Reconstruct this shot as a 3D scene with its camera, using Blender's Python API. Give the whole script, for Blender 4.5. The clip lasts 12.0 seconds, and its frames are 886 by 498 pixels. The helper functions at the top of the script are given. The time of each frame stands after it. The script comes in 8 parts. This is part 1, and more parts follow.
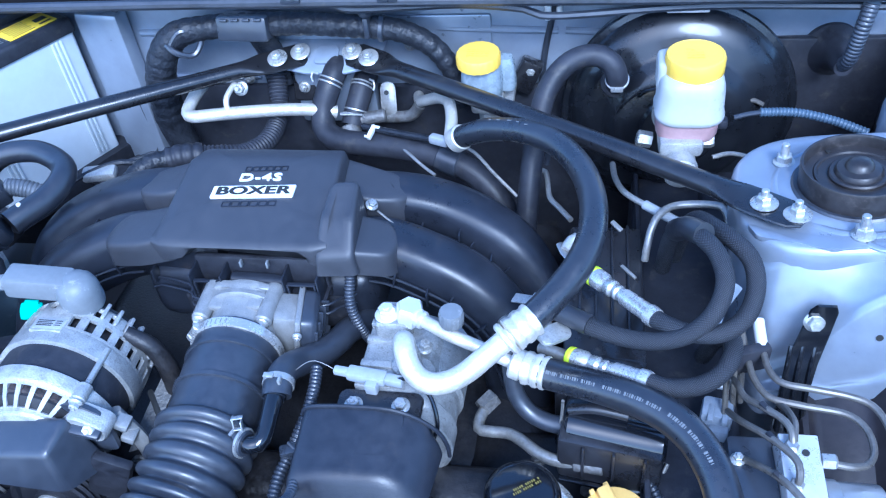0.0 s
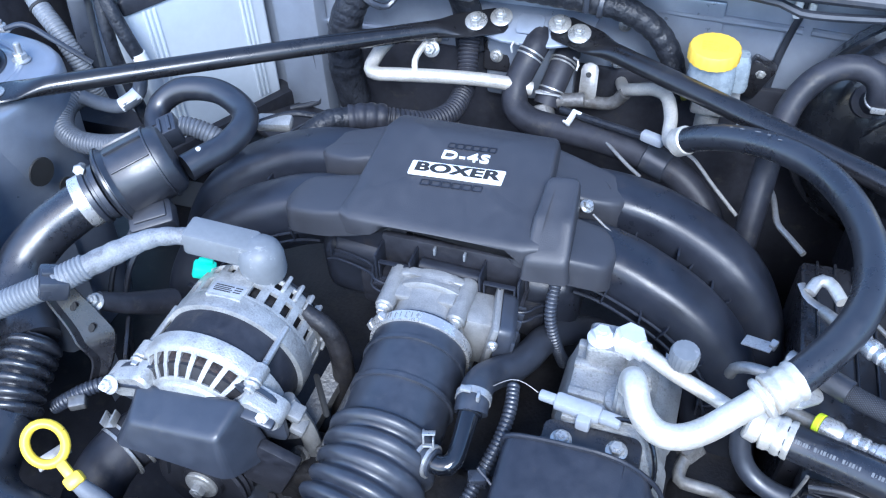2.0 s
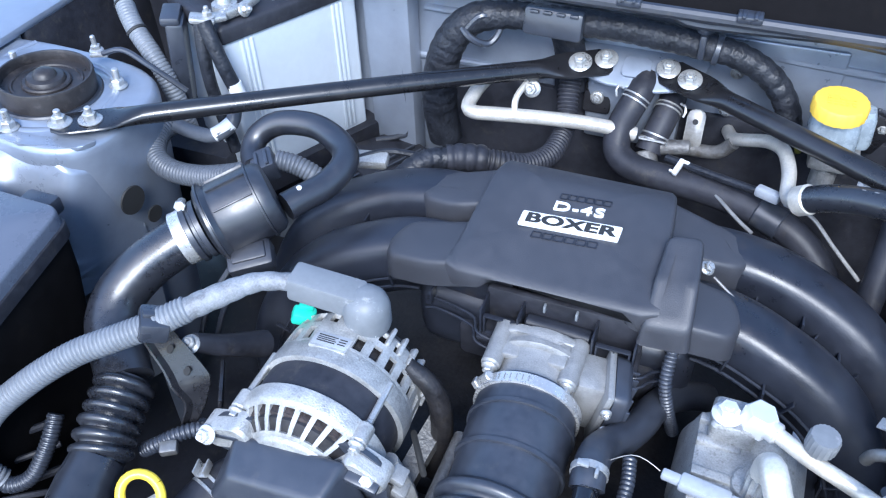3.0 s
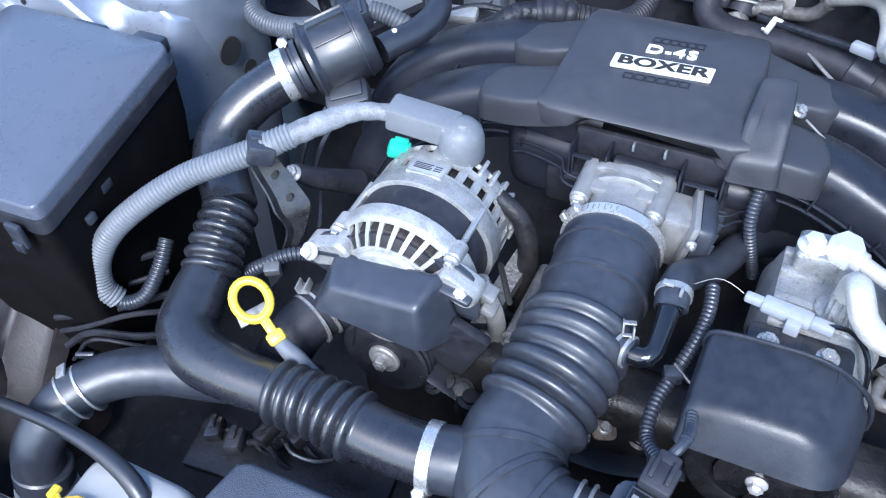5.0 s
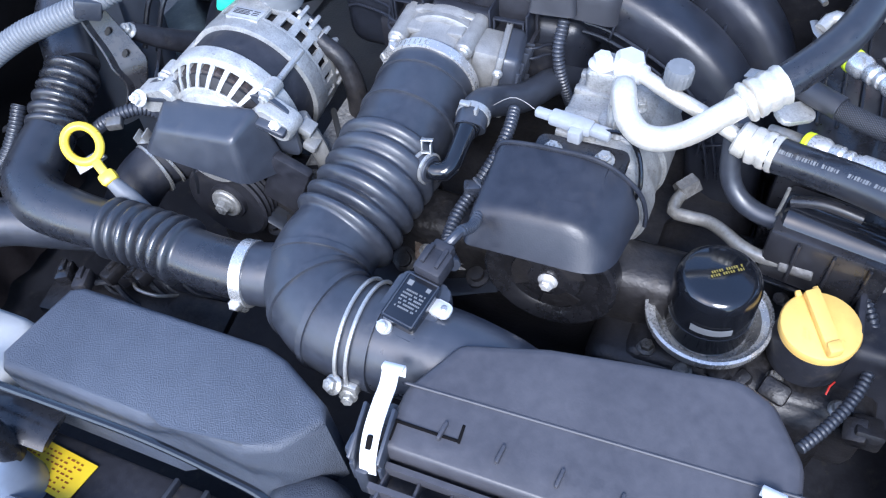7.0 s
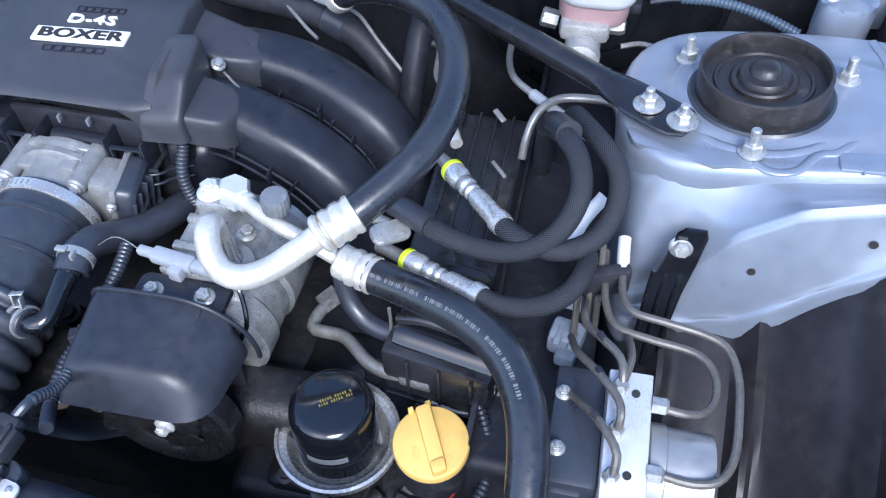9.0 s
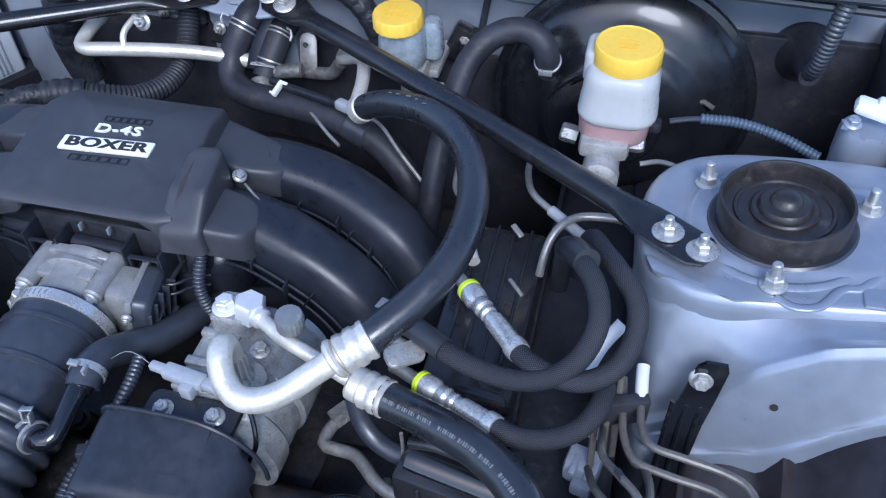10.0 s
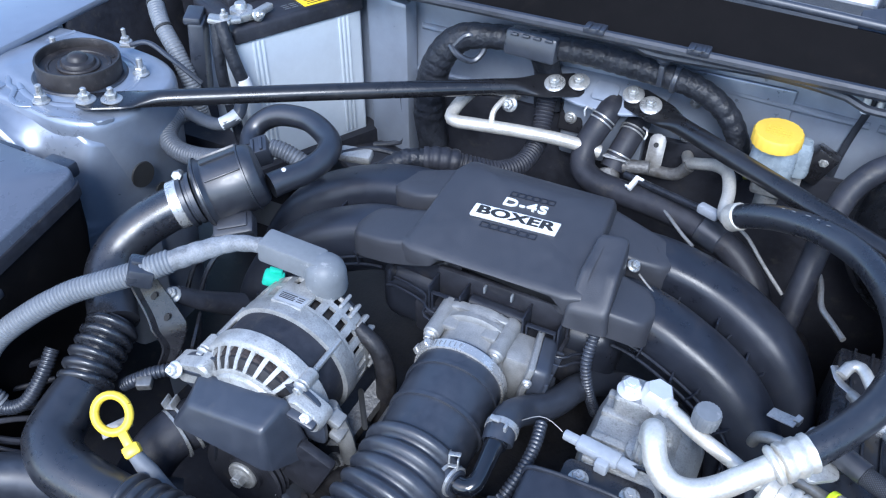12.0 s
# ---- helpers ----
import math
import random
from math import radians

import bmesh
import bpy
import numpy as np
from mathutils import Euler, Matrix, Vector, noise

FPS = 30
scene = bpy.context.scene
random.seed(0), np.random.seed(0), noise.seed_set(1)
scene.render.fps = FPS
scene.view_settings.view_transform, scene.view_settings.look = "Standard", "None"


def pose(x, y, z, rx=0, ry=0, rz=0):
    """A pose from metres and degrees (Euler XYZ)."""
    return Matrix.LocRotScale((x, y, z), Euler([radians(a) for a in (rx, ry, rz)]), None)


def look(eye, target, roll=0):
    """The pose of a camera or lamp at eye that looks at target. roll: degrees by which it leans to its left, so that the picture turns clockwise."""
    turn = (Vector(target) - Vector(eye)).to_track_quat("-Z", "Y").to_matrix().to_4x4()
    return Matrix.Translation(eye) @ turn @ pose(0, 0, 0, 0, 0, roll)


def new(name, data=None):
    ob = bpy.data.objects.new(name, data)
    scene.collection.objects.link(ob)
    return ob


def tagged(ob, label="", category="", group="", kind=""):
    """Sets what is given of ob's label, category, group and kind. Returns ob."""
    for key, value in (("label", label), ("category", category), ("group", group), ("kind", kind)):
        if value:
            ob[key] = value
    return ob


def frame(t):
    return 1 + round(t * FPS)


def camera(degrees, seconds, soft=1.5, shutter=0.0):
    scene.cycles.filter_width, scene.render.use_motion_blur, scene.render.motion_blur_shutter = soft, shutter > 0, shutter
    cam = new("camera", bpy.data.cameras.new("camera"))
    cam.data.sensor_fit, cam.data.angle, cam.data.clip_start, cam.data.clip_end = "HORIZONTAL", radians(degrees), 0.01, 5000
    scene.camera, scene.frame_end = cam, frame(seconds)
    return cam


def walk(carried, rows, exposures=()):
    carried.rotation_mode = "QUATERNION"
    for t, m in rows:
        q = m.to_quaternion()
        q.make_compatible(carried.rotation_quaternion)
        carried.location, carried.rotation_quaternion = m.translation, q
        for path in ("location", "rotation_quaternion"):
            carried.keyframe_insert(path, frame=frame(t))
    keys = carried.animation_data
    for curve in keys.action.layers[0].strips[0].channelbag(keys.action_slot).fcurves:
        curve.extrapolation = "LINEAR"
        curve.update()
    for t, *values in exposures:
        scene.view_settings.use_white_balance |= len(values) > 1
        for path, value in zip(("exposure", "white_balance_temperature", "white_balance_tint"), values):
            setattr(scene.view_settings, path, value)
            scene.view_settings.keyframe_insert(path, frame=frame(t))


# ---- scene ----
cam = camera(56.99, 12.0, soft=1.22)
PATH = [
    (0.0, pose(0.3653, -0.6865, 1.3949, 48.135, 5.166, 8.633)),
    (0.5, pose(0.3313, -0.6602, 1.3880, 47.029, 3.085, 10.331)),
    (1.0, pose(0.2796, -0.6412, 1.3833, 46.074, 2.127, 12.140)),
    (1.5, pose(0.2351, -0.6324, 1.3701, 45.606, 1.581, 14.533)),
    (2.0, pose(0.1983, -0.6195, 1.3627, 46.193, 1.980, 17.770)),
    (2.5, pose(0.1547, -0.6025, 1.3647, 47.169, 1.624, 19.777)),
    (2.7, pose(0.1381, -0.5948, 1.3661, 47.513, 1.683, 20.570)),
    (4.3, pose(0.0743, -0.6302, 1.3506, 45.328, 1.940, 23.728)),
    (4.5, pose(0.0865, -0.6484, 1.3454, 44.842, 2.540, 24.467)),
    (5.0, pose(0.1184, -0.6817, 1.3270, 42.413, 3.422, 25.516)),
    (5.5, pose(0.1511, -0.7024, 1.3131, 41.495, 3.335, 25.652)),
    (6.0, pose(0.1948, -0.7182, 1.2979, 40.238, 3.574, 24.469)),
    (6.5, pose(0.2418, -0.7229, 1.2916, 38.722, 4.035, 23.762)),
    (7.0, pose(0.2965, -0.7209, 1.2896, 38.042, 4.385, 22.533)),
    (7.2, pose(0.3213, -0.7183, 1.2878, 37.860, 4.108, 21.921)),
    (8.8, pose(0.4731, -0.6033, 1.3126, 37.880, 1.231, 12.305)),
    (9.0, pose(0.4872, -0.5843, 1.3209, 39.848, 1.158, 12.186)),
    (9.5, pose(0.4952, -0.5571, 1.3386, 42.995, 1.217, 12.338)),
    (10.0, pose(0.4807, -0.5475, 1.3462, 44.720, 1.190, 13.986)),
    (10.5, pose(0.4042, -0.5569, 1.3746, 47.018, 0.751, 16.446)),
    (11.0, pose(0.3134, -0.5755, 1.3866, 49.022, 0.190, 20.508)),
    (11.5, pose(0.2447, -0.6232, 1.4000, 49.993, 0.053, 24.852)),
    (12.0, pose(0.2326, -0.6620, 1.3892, 49.987, -0.249, 26.319)),
]
EXPOSURES = [(0.0, 1.42, 4515, 10), (1.0, 1.46, 4915, 10), (1.5, 1.41, 5075, 10), (2.5, 1.45, 5490, 10), (4.5, 1.4, 5560, 10), (5.5, 1.53, 5630, 12), (7.0, 1.51, 5660, 13), (9.0, 1.17, 5620, 12), (9.5, 0.52, 5600, 14), (10.0, 0.69, 5450, 13), (10.5, 1.44, 5470, 10), (11.0, 1.48, 5530, 10), (11.5, 1.36, 5570, 10), (12.0, 1.11, 5530, 10)]
walk(cam, PATH, EXPOSURES)
# ---- path end ----
# ---- light ----
world = bpy.data.worlds.new("sky")
scene.world = world
world.use_nodes = True
wn = world.node_tree
sky = wn.nodes.new("ShaderNodeTexSky")
sky.sky_type, sky.sun_disc = "NISHITA", False
sky.sun_elevation, sky.sun_rotation = radians(43), radians(200)
sky.air_density, sky.dust_density, sky.ozone_density = 1.0, 1.0, 1.5
wn.links.new(sky.outputs["Color"], wn.nodes["Background"].inputs["Color"])
wn.nodes["Background"].inputs["Strength"].default_value = 0.15
sun = new("sun", bpy.data.lights.new("sun", "SUN"))
sun.data.energy, sun.data.angle, sun.data.color = 2.15, radians(26), (1.0, 0.96, 0.90)
sun.matrix_world = look((1.2, -3.2, 4.0), (0, 0, 0.8))
scene.view_settings.exposure = 0.0


# ---- materials ----
def material(name, color, rough=0.5, metal=0.0, var=0.25, scale=12.0, fine=350.0, bump=0.15, depth=0.0006, coat=0.0, spot=None, spot_amount=0.0, detail=6.0, trans=0.0, spec=0.5):
    """A surface with stains at a coarse scale and grain at a fine one."""
    m = bpy.data.materials.new(name)
    m.use_nodes = True
    t = m.node_tree
    n, link = t.nodes, t.links.new
    b = n["Principled BSDF"]
    co = n.new("ShaderNodeTexCoord")
    big = n.new("ShaderNodeTexNoise")
    big.inputs["Scale"].default_value, big.inputs["Detail"].default_value = scale, detail
    link(co.outputs["Object"], big.inputs["Vector"])
    small = n.new("ShaderNodeTexNoise")
    small.inputs["Scale"].default_value, small.inputs["Detail"].default_value = fine, 3.0
    link(co.outputs["Object"], small.inputs["Vector"])
    mid = n.new("ShaderNodeTexNoise")
    mid.inputs["Scale"].default_value, mid.inputs["Detail"].default_value, mid.inputs["Roughness"].default_value = scale * 8.0, 5.0, 0.65
    link(co.outputs["Object"], mid.inputs["Vector"])
    both = n.new("ShaderNodeMix")
    both.inputs[0].default_value = 0.45
    link(big.outputs["Fac"], both.inputs[2])
    link(mid.outputs["Fac"], both.inputs[3])
    ramp = n.new("ShaderNodeValToRGB")
    lo = [c * (1 - var) for c in color]
    hi = [min(1, c * (1 + var)) for c in color]
    ramp.color_ramp.elements[0].position, ramp.color_ramp.elements[0].color = 0.36, (*lo, 1)
    ramp.color_ramp.elements[1].position, ramp.color_ramp.elements[1].color = 0.64, (*hi, 1)
    link(both.outputs[0], ramp.inputs["Fac"])
    out = ramp.outputs["Color"]
    if spot:
        sp = n.new("ShaderNodeTexNoise")
        sp.inputs["Scale"].default_value, sp.inputs["Detail"].default_value, sp.inputs["Roughness"].default_value = scale * 3.1, 8.0, 0.7
        link(co.outputs["Object"], sp.inputs["Vector"])
        r2 = n.new("ShaderNodeValToRGB")
        r2.color_ramp.elements[0].position, r2.color_ramp.elements[1].position = 0.62 - 0.3 * spot_amount, 0.78 - 0.2 * spot_amount
        link(sp.outputs["Fac"], r2.inputs["Fac"])
        mix = n.new("ShaderNodeMix")
        mix.data_type = "RGBA"
        link(r2.outputs["Color"], mix.inputs[0])
        link(out, mix.inputs[6])
        mix.inputs[7].default_value = (*spot, 1)
        out = mix.outputs[2]
    link(out, b.inputs["Base Color"])
    rr = n.new("ShaderNodeMapRange")
    rr.inputs["From Min"].default_value, rr.inputs["From Max"].default_value = 0.34, 0.66
    rr.inputs["To Min"].default_value, rr.inputs["To Max"].default_value = max(0.02, rough - 0.12), min(1, rough + 0.12)
    link(both.outputs[0], rr.inputs["Value"])
    link(rr.outputs["Result"], b.inputs["Roughness"])
    b.inputs["Metallic"].default_value, b.inputs["Specular IOR Level"].default_value = metal, spec
    b.inputs["Coat Weight"].default_value, b.inputs["Coat Roughness"].default_value = coat, 0.08
    b.inputs["Transmission Weight"].default_value = trans
    bp = n.new("ShaderNodeBump")
    bp.inputs["Strength"].default_value, bp.inputs["Distance"].default_value = bump, depth if depth else 0.0006
    link(small.outputs["Fac"], bp.inputs["Height"])
    link(bp.outputs["Normal"], b.inputs["Normal"])
    return m


def braided(name, color, light):
    """Woven sleeve: two sets of strands that cross, on the hose's own lengthwise coordinates."""
    m = material(name, color, 0.6, bump=0.1)
    t = m.node_tree
    n, link = t.nodes, t.links.new
    uv = n.new("ShaderNodeTexCoord")
    waves = []
    for turn in (38, -38):
        mp = n.new("ShaderNodeMapping")
        mp.inputs["Rotation"].default_value = (0, 0, radians(turn))
        link(uv.outputs["UV"], mp.inputs["Vector"])
        w = n.new("ShaderNodeTexWave")
        w.inputs["Scale"].default_value = 205.0
        link(mp.outputs["Vector"], w.inputs["Vector"])
        waves.append(w)
    mul = n.new("ShaderNodeMath")
    mul.operation = "MULTIPLY"
    link(waves[0].outputs["Fac"], mul.inputs[0])
    link(waves[1].outputs["Fac"], mul.inputs[1])
    mix = n.new("ShaderNodeMix")
    mix.data_type = "RGBA"
    link(mul.outputs[0], mix.inputs[0])
    mix.inputs[6].default_value, mix.inputs[7].default_value = (*color, 1), (*light, 1)
    b = n["Principled BSDF"]
    link(mix.outputs[2], b.inputs["Base Color"])
    bp = n["Bump"]
    bp.inputs["Strength"].default_value, bp.inputs["Distance"].default_value = 0.7, 0.0008
    link(mul.outputs[0], bp.inputs["Height"])
    return m


PAINT = material("body_paint", (0.275, 0.308, 0.37), 0.38, 0.4, 0.09, 6, 900, 0.05, 0.0003, 0.3, (0.26, 0.32, 0.43), 0.12)
# blue-grey base carries the sky's reflection on the fuse box lid
LID = material("lid_plastic_painted_sheen", (0.095, 0.108, 0.14), 0.3, 0, 0.05, 8, 800, 0.2, 0.0003)
COVER = material("grained_cover_plastic", (0.041, 0.0425, 0.050), 0.47, 0, 0.12, 8, 1100, 0.5, 0.0004)
PLASTIC = material("black_plastic", (0.034, 0.039, 0.052), 0.36, 0, 0.16, 10, 500, 0.15, 0.0003, 0, (0.06, 0.06, 0.065), 0.1, spec=0.8)
MATTE = material("dull_black_plastic", (0.024, 0.025, 0.032), 0.5, 0, 0.35, 14, 420, 0.25, 0.0005, 0, (0.06, 0.055, 0.05), 0.2, spec=0.35)
RUNNER = material("manifold_plastic", (0.018, 0.0205, 0.029), 0.38, 0, 0.25, 9, 700, 0.35, 0.0003, 0, (0.034, 0.031, 0.033), 0.15, spec=0.5)
GRAIN = material("pebbled_plastic", (0.07, 0.08, 0.102), 0.4, 0, 0.14, 9, 950, 0.9, 0.0010)
RUBBER = material("rubber", (0.029, 0.033, 0.044), 0.4, 0, 0.25, 16, 300, 0.12, 0.0003, 0, (0.055, 0.055, 0.055), 0.1, spec=0.8)
HOSE = material("hose_rubber", (0.016, 0.0175, 0.024), 0.4, 0, 0.2, 18, 500, 0.08, 0.0003, 0, (0.04, 0.04, 0.04), 0.08, spec=1.0)
SLEEK = material("smooth_hose_rubber", (0.017, 0.0185, 0.024), 0.31, 0, 0.2, 18, 500, 0.05, 0.0002, 0, (0.03, 0.03, 0.03), 0.08, spec=0.9)
GLOSS = material("gloss_black_paint", (0.007, 0.008, 0.011), 0.16, 0, 0.2, 5, 200, 0.03, 0.0002, 0.6)
BOOSTER = material("worn_gloss_black", (0.010, 0.011, 0.014), 0.3, 0, 0.25, 6, 200, 0.04, 0.0002, 0.25)
BARBLACK = material("satin_black_bar", (0.012, 0.012, 0.014), 0.3, 0.0, 0.25, 8, 400, 0.06, 0.0003, 0.35, (0.03, 0.028, 0.026), 0.15)
CAST = material("cast_aluminium", (0.41, 0.41, 0.40), 0.44, 0.45, 0.24, 70, 600, 0.9, 0.0006, 0, (0.2, 0.19, 0.18), 0.22)
CASTMID = material("weathered_cast_aluminium", (0.33, 0.33, 0.32), 0.46, 0.45, 0.26, 70, 600, 0.9, 0.0006, 0, (0.16, 0.15, 0.14), 0.25)
CASTGREY = material("grey_cast_aluminium", (0.29, 0.29, 0.285), 0.5, 0.4, 0.16, 90, 700, 0.8, 0.0005, 0, (0.17, 0.165, 0.16), 0.1)
CASTDARK = material("stained_aluminium", (0.15, 0.148, 0.145), 0.52, 0.35, 0.3, 30, 260, 0.9, 0.0014, 0, (0.10, 0.09, 0.08), 0.35)
ALU = material("bare_aluminium", (0.67, 0.64, 0.575), 0.4, 0.5, 0.14, 50, 260, 0.45, 0.0006, 0, (0.45, 0.43, 0.4), 0.08)
ALUWHITE = material("machined_aluminium", (0.74, 0.74, 0.74), 0.36, 0.5, 0.05, 20, 600, 0.1, 0.0003)
ZINC = material("zinc_plated_steel", (0.44, 0.44, 0.43), 0.34, 0.6, 0.22, 60, 500, 0.2, 0.0003, 0, (0.4, 0.36, 0.3), 0.12)
BRIGHT = material("bright_plated_steel", (0.6, 0.6, 0.59), 0.28, 0.65, 0.15, 60, 500, 0.15, 0.0003)
STEEL = material("dull_steel_tube", (0.34, 0.33, 0.31), 0.4, 0.6, 0.25, 30, 500, 0.15, 0.0003)
LINE = material("coated_brake_line", (0.15, 0.14, 0.125), 0.38, 0.35, 0.25, 30, 500, 0.15, 0.0003)
MOUNT = material("dusty_mount_rubber", (0.025, 0.022, 0.022), 0.42, 0, 0.35, 22, 400, 0.25, 0.0004, 0, (0.075, 0.065, 0.06), 0.2)
BRACKET = material("black_bracket_paint", (0.017, 0.017, 0.02), 0.3, 0, 0.3, 15, 400, 0.1, 0.0003, 0.3)
YELLOW = material("yellow_cap_plastic", (0.78, 0.51, 0.06), 0.42, 0, 0.06, 20, 600, 0.1, 0.0003)
AMBER = material("pale_yellow_plastic", (0.74, 0.48, 0.13), 0.5, 0, 0.08, 16, 500, 0.15, 0.0003, 0, (0.5, 0.33, 0.09), 0.06)
LEMON = material("yellow_handle", (0.88, 0.63, 0.05), 0.35, 0, 0.05, 30, 500, 0.08, 0.0003)
MILK = material("milky_tank_plastic", (0.40, 0.405, 0.40), 0.36, 0, 0.05, 14, 500, 0.08, 0.0003)
MILK2 = material("cloudy_tank_plastic", (0.28, 0.33, 0.37), 0.3, 0, 0.22, 18, 400, 0.1, 0.0003)
FLUID = material("pink_fluid_tank", (0.42, 0.27, 0.27), 0.35, 0, 0.12, 18, 400, 0.08, 0.0003)
TEAL = material("green_tag_plastic", (0.05, 0.52, 0.36), 0.4, 0, 0.08, 30, 500, 0.1, 0.0003)
GREYP = material("grey_rubber_boot", (0.17, 0.183, 0.197), 0.5, 0, 0.1, 20, 600, 0.2, 0.0003, 0, (0.4, 0.4, 0.4), 0.08)
GREYC = material("grey_conduit", (0.17, 0.182, 0.2), 0.48, 0, 0.12, 20, 600, 0.15, 0.0003)
DARKCON = material("dark_grey_conduit", (0.09, 0.1, 0.118), 0.46, 0, 0.2, 20, 600, 0.15, 0.0003)
TAPE = material("grey_cloth_tape", (0.2, 0.21, 0.225), 0.55, 0, 0.4, 60, 400, 0.5, 0.0008)
BLACKTAPE = material("black_tape_wrap", (0.018, 0.02, 0.026), 0.46, 0, 0.4, 60, 120, 1.0, 0.0025, spec=0.35)
CLEARP = material("pale_connector_plastic", (0.32, 0.34, 0.37), 0.4, 0, 0.1, 30, 500, 0.1, 0.0003)
PALEGREY = material("grey_connector", (0.26, 0.29, 0.34), 0.45, 0, 0.15, 30, 500, 0.15, 0.0003)
WHITE = material("white_plastic", (0.72, 0.73, 0.74), 0.4, 0, 0.05, 30, 500, 0.1, 0.0003)
CASE = material("white_battery_case", (0.52, 0.565, 0.61), 0.42, 0, 0.04, 10, 500, 0.1, 0.0003)
LIME = material("lime_ring", (0.62, 0.8, 0.02), 0.4, 0, 0.05, 40, 500, 0.05, 0.0003)
LABELY = material("yellow_label", (0.85, 0.6, 0.02), 0.45, 0, 0.04, 20, 500, 0.02, 0.0002)
REDINK = material("brown_red_ink", (0.28, 0.08, 0.01), 0.6, 0, 0.1)
INK = material("black_ink", (0.02, 0.02, 0.02), 0.6, 0, 0.1)
CHROME = material("chrome_lettering", (0.86, 0.87, 0.88), 0.3, 0.15, 0.04, 30, 500, 0.03, 0.0002)
PRINT = material("pale_print", (0.15, 0.157, 0.165), 0.5, 0, 0.1)
GOLDPRINT = material("gold_print", (0.2, 0.165, 0.035), 0.5, 0, 0.1)
BRAID = braided("braided_sleeve", (0.004, 0.0045, 0.007), (0.065, 0.072, 0.092))
MESHSTEEL = braided("crimped_braid", (0.42, 0.42, 0.42), (0.95, 0.95, 0.94))
MESHSTEEL.node_tree.nodes["Principled BSDF"].inputs["Metallic"].default_value = 0.6
LINER = material("fender_liner_plastic", (0.024, 0.021, 0.024), 0.42, 0, 0.35, 8, 300, 0.25, 0.0006, 0, (0.045, 0.04, 0.036), 0.3, spec=0.4)
AIRLID = material("scuffed_lid_plastic", (0.056, 0.056, 0.066), 0.46, 0, 0.16, 14, 500, 0.2, 0.0004, 0, (0.05, 0.05, 0.058), 0.2)
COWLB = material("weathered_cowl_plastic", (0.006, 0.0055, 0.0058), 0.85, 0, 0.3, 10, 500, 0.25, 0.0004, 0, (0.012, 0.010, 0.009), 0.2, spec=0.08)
# near-white base colour paints the daylight on the windscreen
SUNLITSCREEN = material("screen_painted_sunlit", (0.78, 0.79, 0.8), 0.3, 0, 0.03, 4, 200, 0.02, 0.0002, 0.5)
BANDS = material("brushed_band_steel", (0.6, 0.595, 0.58), 0.28, 0.65, 0.12, 40, 400, 0.15, 0.0003)
GRIME = material("oily_engine_metal", (0.022, 0.021, 0.023), 0.42, 0.2, 0.5, 26, 300, 0.5, 0.0009, 0, (0.035, 0.031, 0.028), 0.3)
ASPHALT = material("asphalt", (0.05, 0.05, 0.052), 0.85, 0, 0.3, 3, 120, 0.6, 0.004)


# ---- building helpers ----
UP = Vector((0, 0, 1))


def mesh_of(bm, mat, sharp=35):
    bmesh.ops.recalc_face_normals(bm, faces=bm.faces)
    me = bpy.data.meshes.new("m")
    bm.to_mesh(me)
    bm.free()
    me.polygons.foreach_set("use_smooth", [True] * len(me.polygons))
    me.set_sharp_from_angle(angle=radians(sharp))
    me.materials.append(mat)
    return me


def part(name, bm, mat, parent=None, label="", sharp=35):
    """Links a bmesh, built in world metres, as one mesh under its thing."""
    ob = new(name, mesh_of(bm, mat, sharp))
    ob.data.name = name
    if parent:
        base = parent if parent.parent is None else parent.parent
        ob.parent = parent
        if parent.type == "EMPTY":
            ob.matrix_parent_inverse = parent.matrix_basis.inverted()
        elif parent.parent:
            ob.matrix_parent_inverse = Matrix()
    if label:
        ob["label"] = label
    return ob


def thing(name, at, label, category, group="", kind=""):
    ob = new(name)
    ob.empty_display_size = 0.02
    ob.matrix_basis = Matrix.Translation(at)
    return tagged(ob, label, category, group, kind)


def solo(name, bm, mat, label, category, group="", kind="", sharp=35):
    return tagged(part(name, bm, mat, sharp=sharp), label, category, group, kind)


def join(*bms):
    out = bmesh.new()
    for b in bms:
        me = bpy.data.meshes.new("tmp")
        b.to_mesh(me)
        b.free()
        out.from_mesh(me)
        bpy.data.meshes.remove(me)
    return out


def moved(bm, m):
    bmesh.ops.transform(bm, matrix=m, verts=bm.verts)
    return bm


def box(c, s, bevel=0.002, turn=(0, 0, 0), seg=2, taper=(1, 1)):
    bm = bmesh.new()
    bmesh.ops.create_cube(bm, size=1)
    for v in bm.verts:
        k = taper if v.co.z > 0 else (1, 1)
        v.co = Vector((v.co.x * s[0] * k[0], v.co.y * s[1] * k[1], v.co.z * s[2]))
    if bevel:
        bmesh.ops.bevel(bm, geom=bm.edges[:], offset=bevel, segments=seg, affect="EDGES", profile=0.5)
    return moved(bm, pose(*c, *turn))


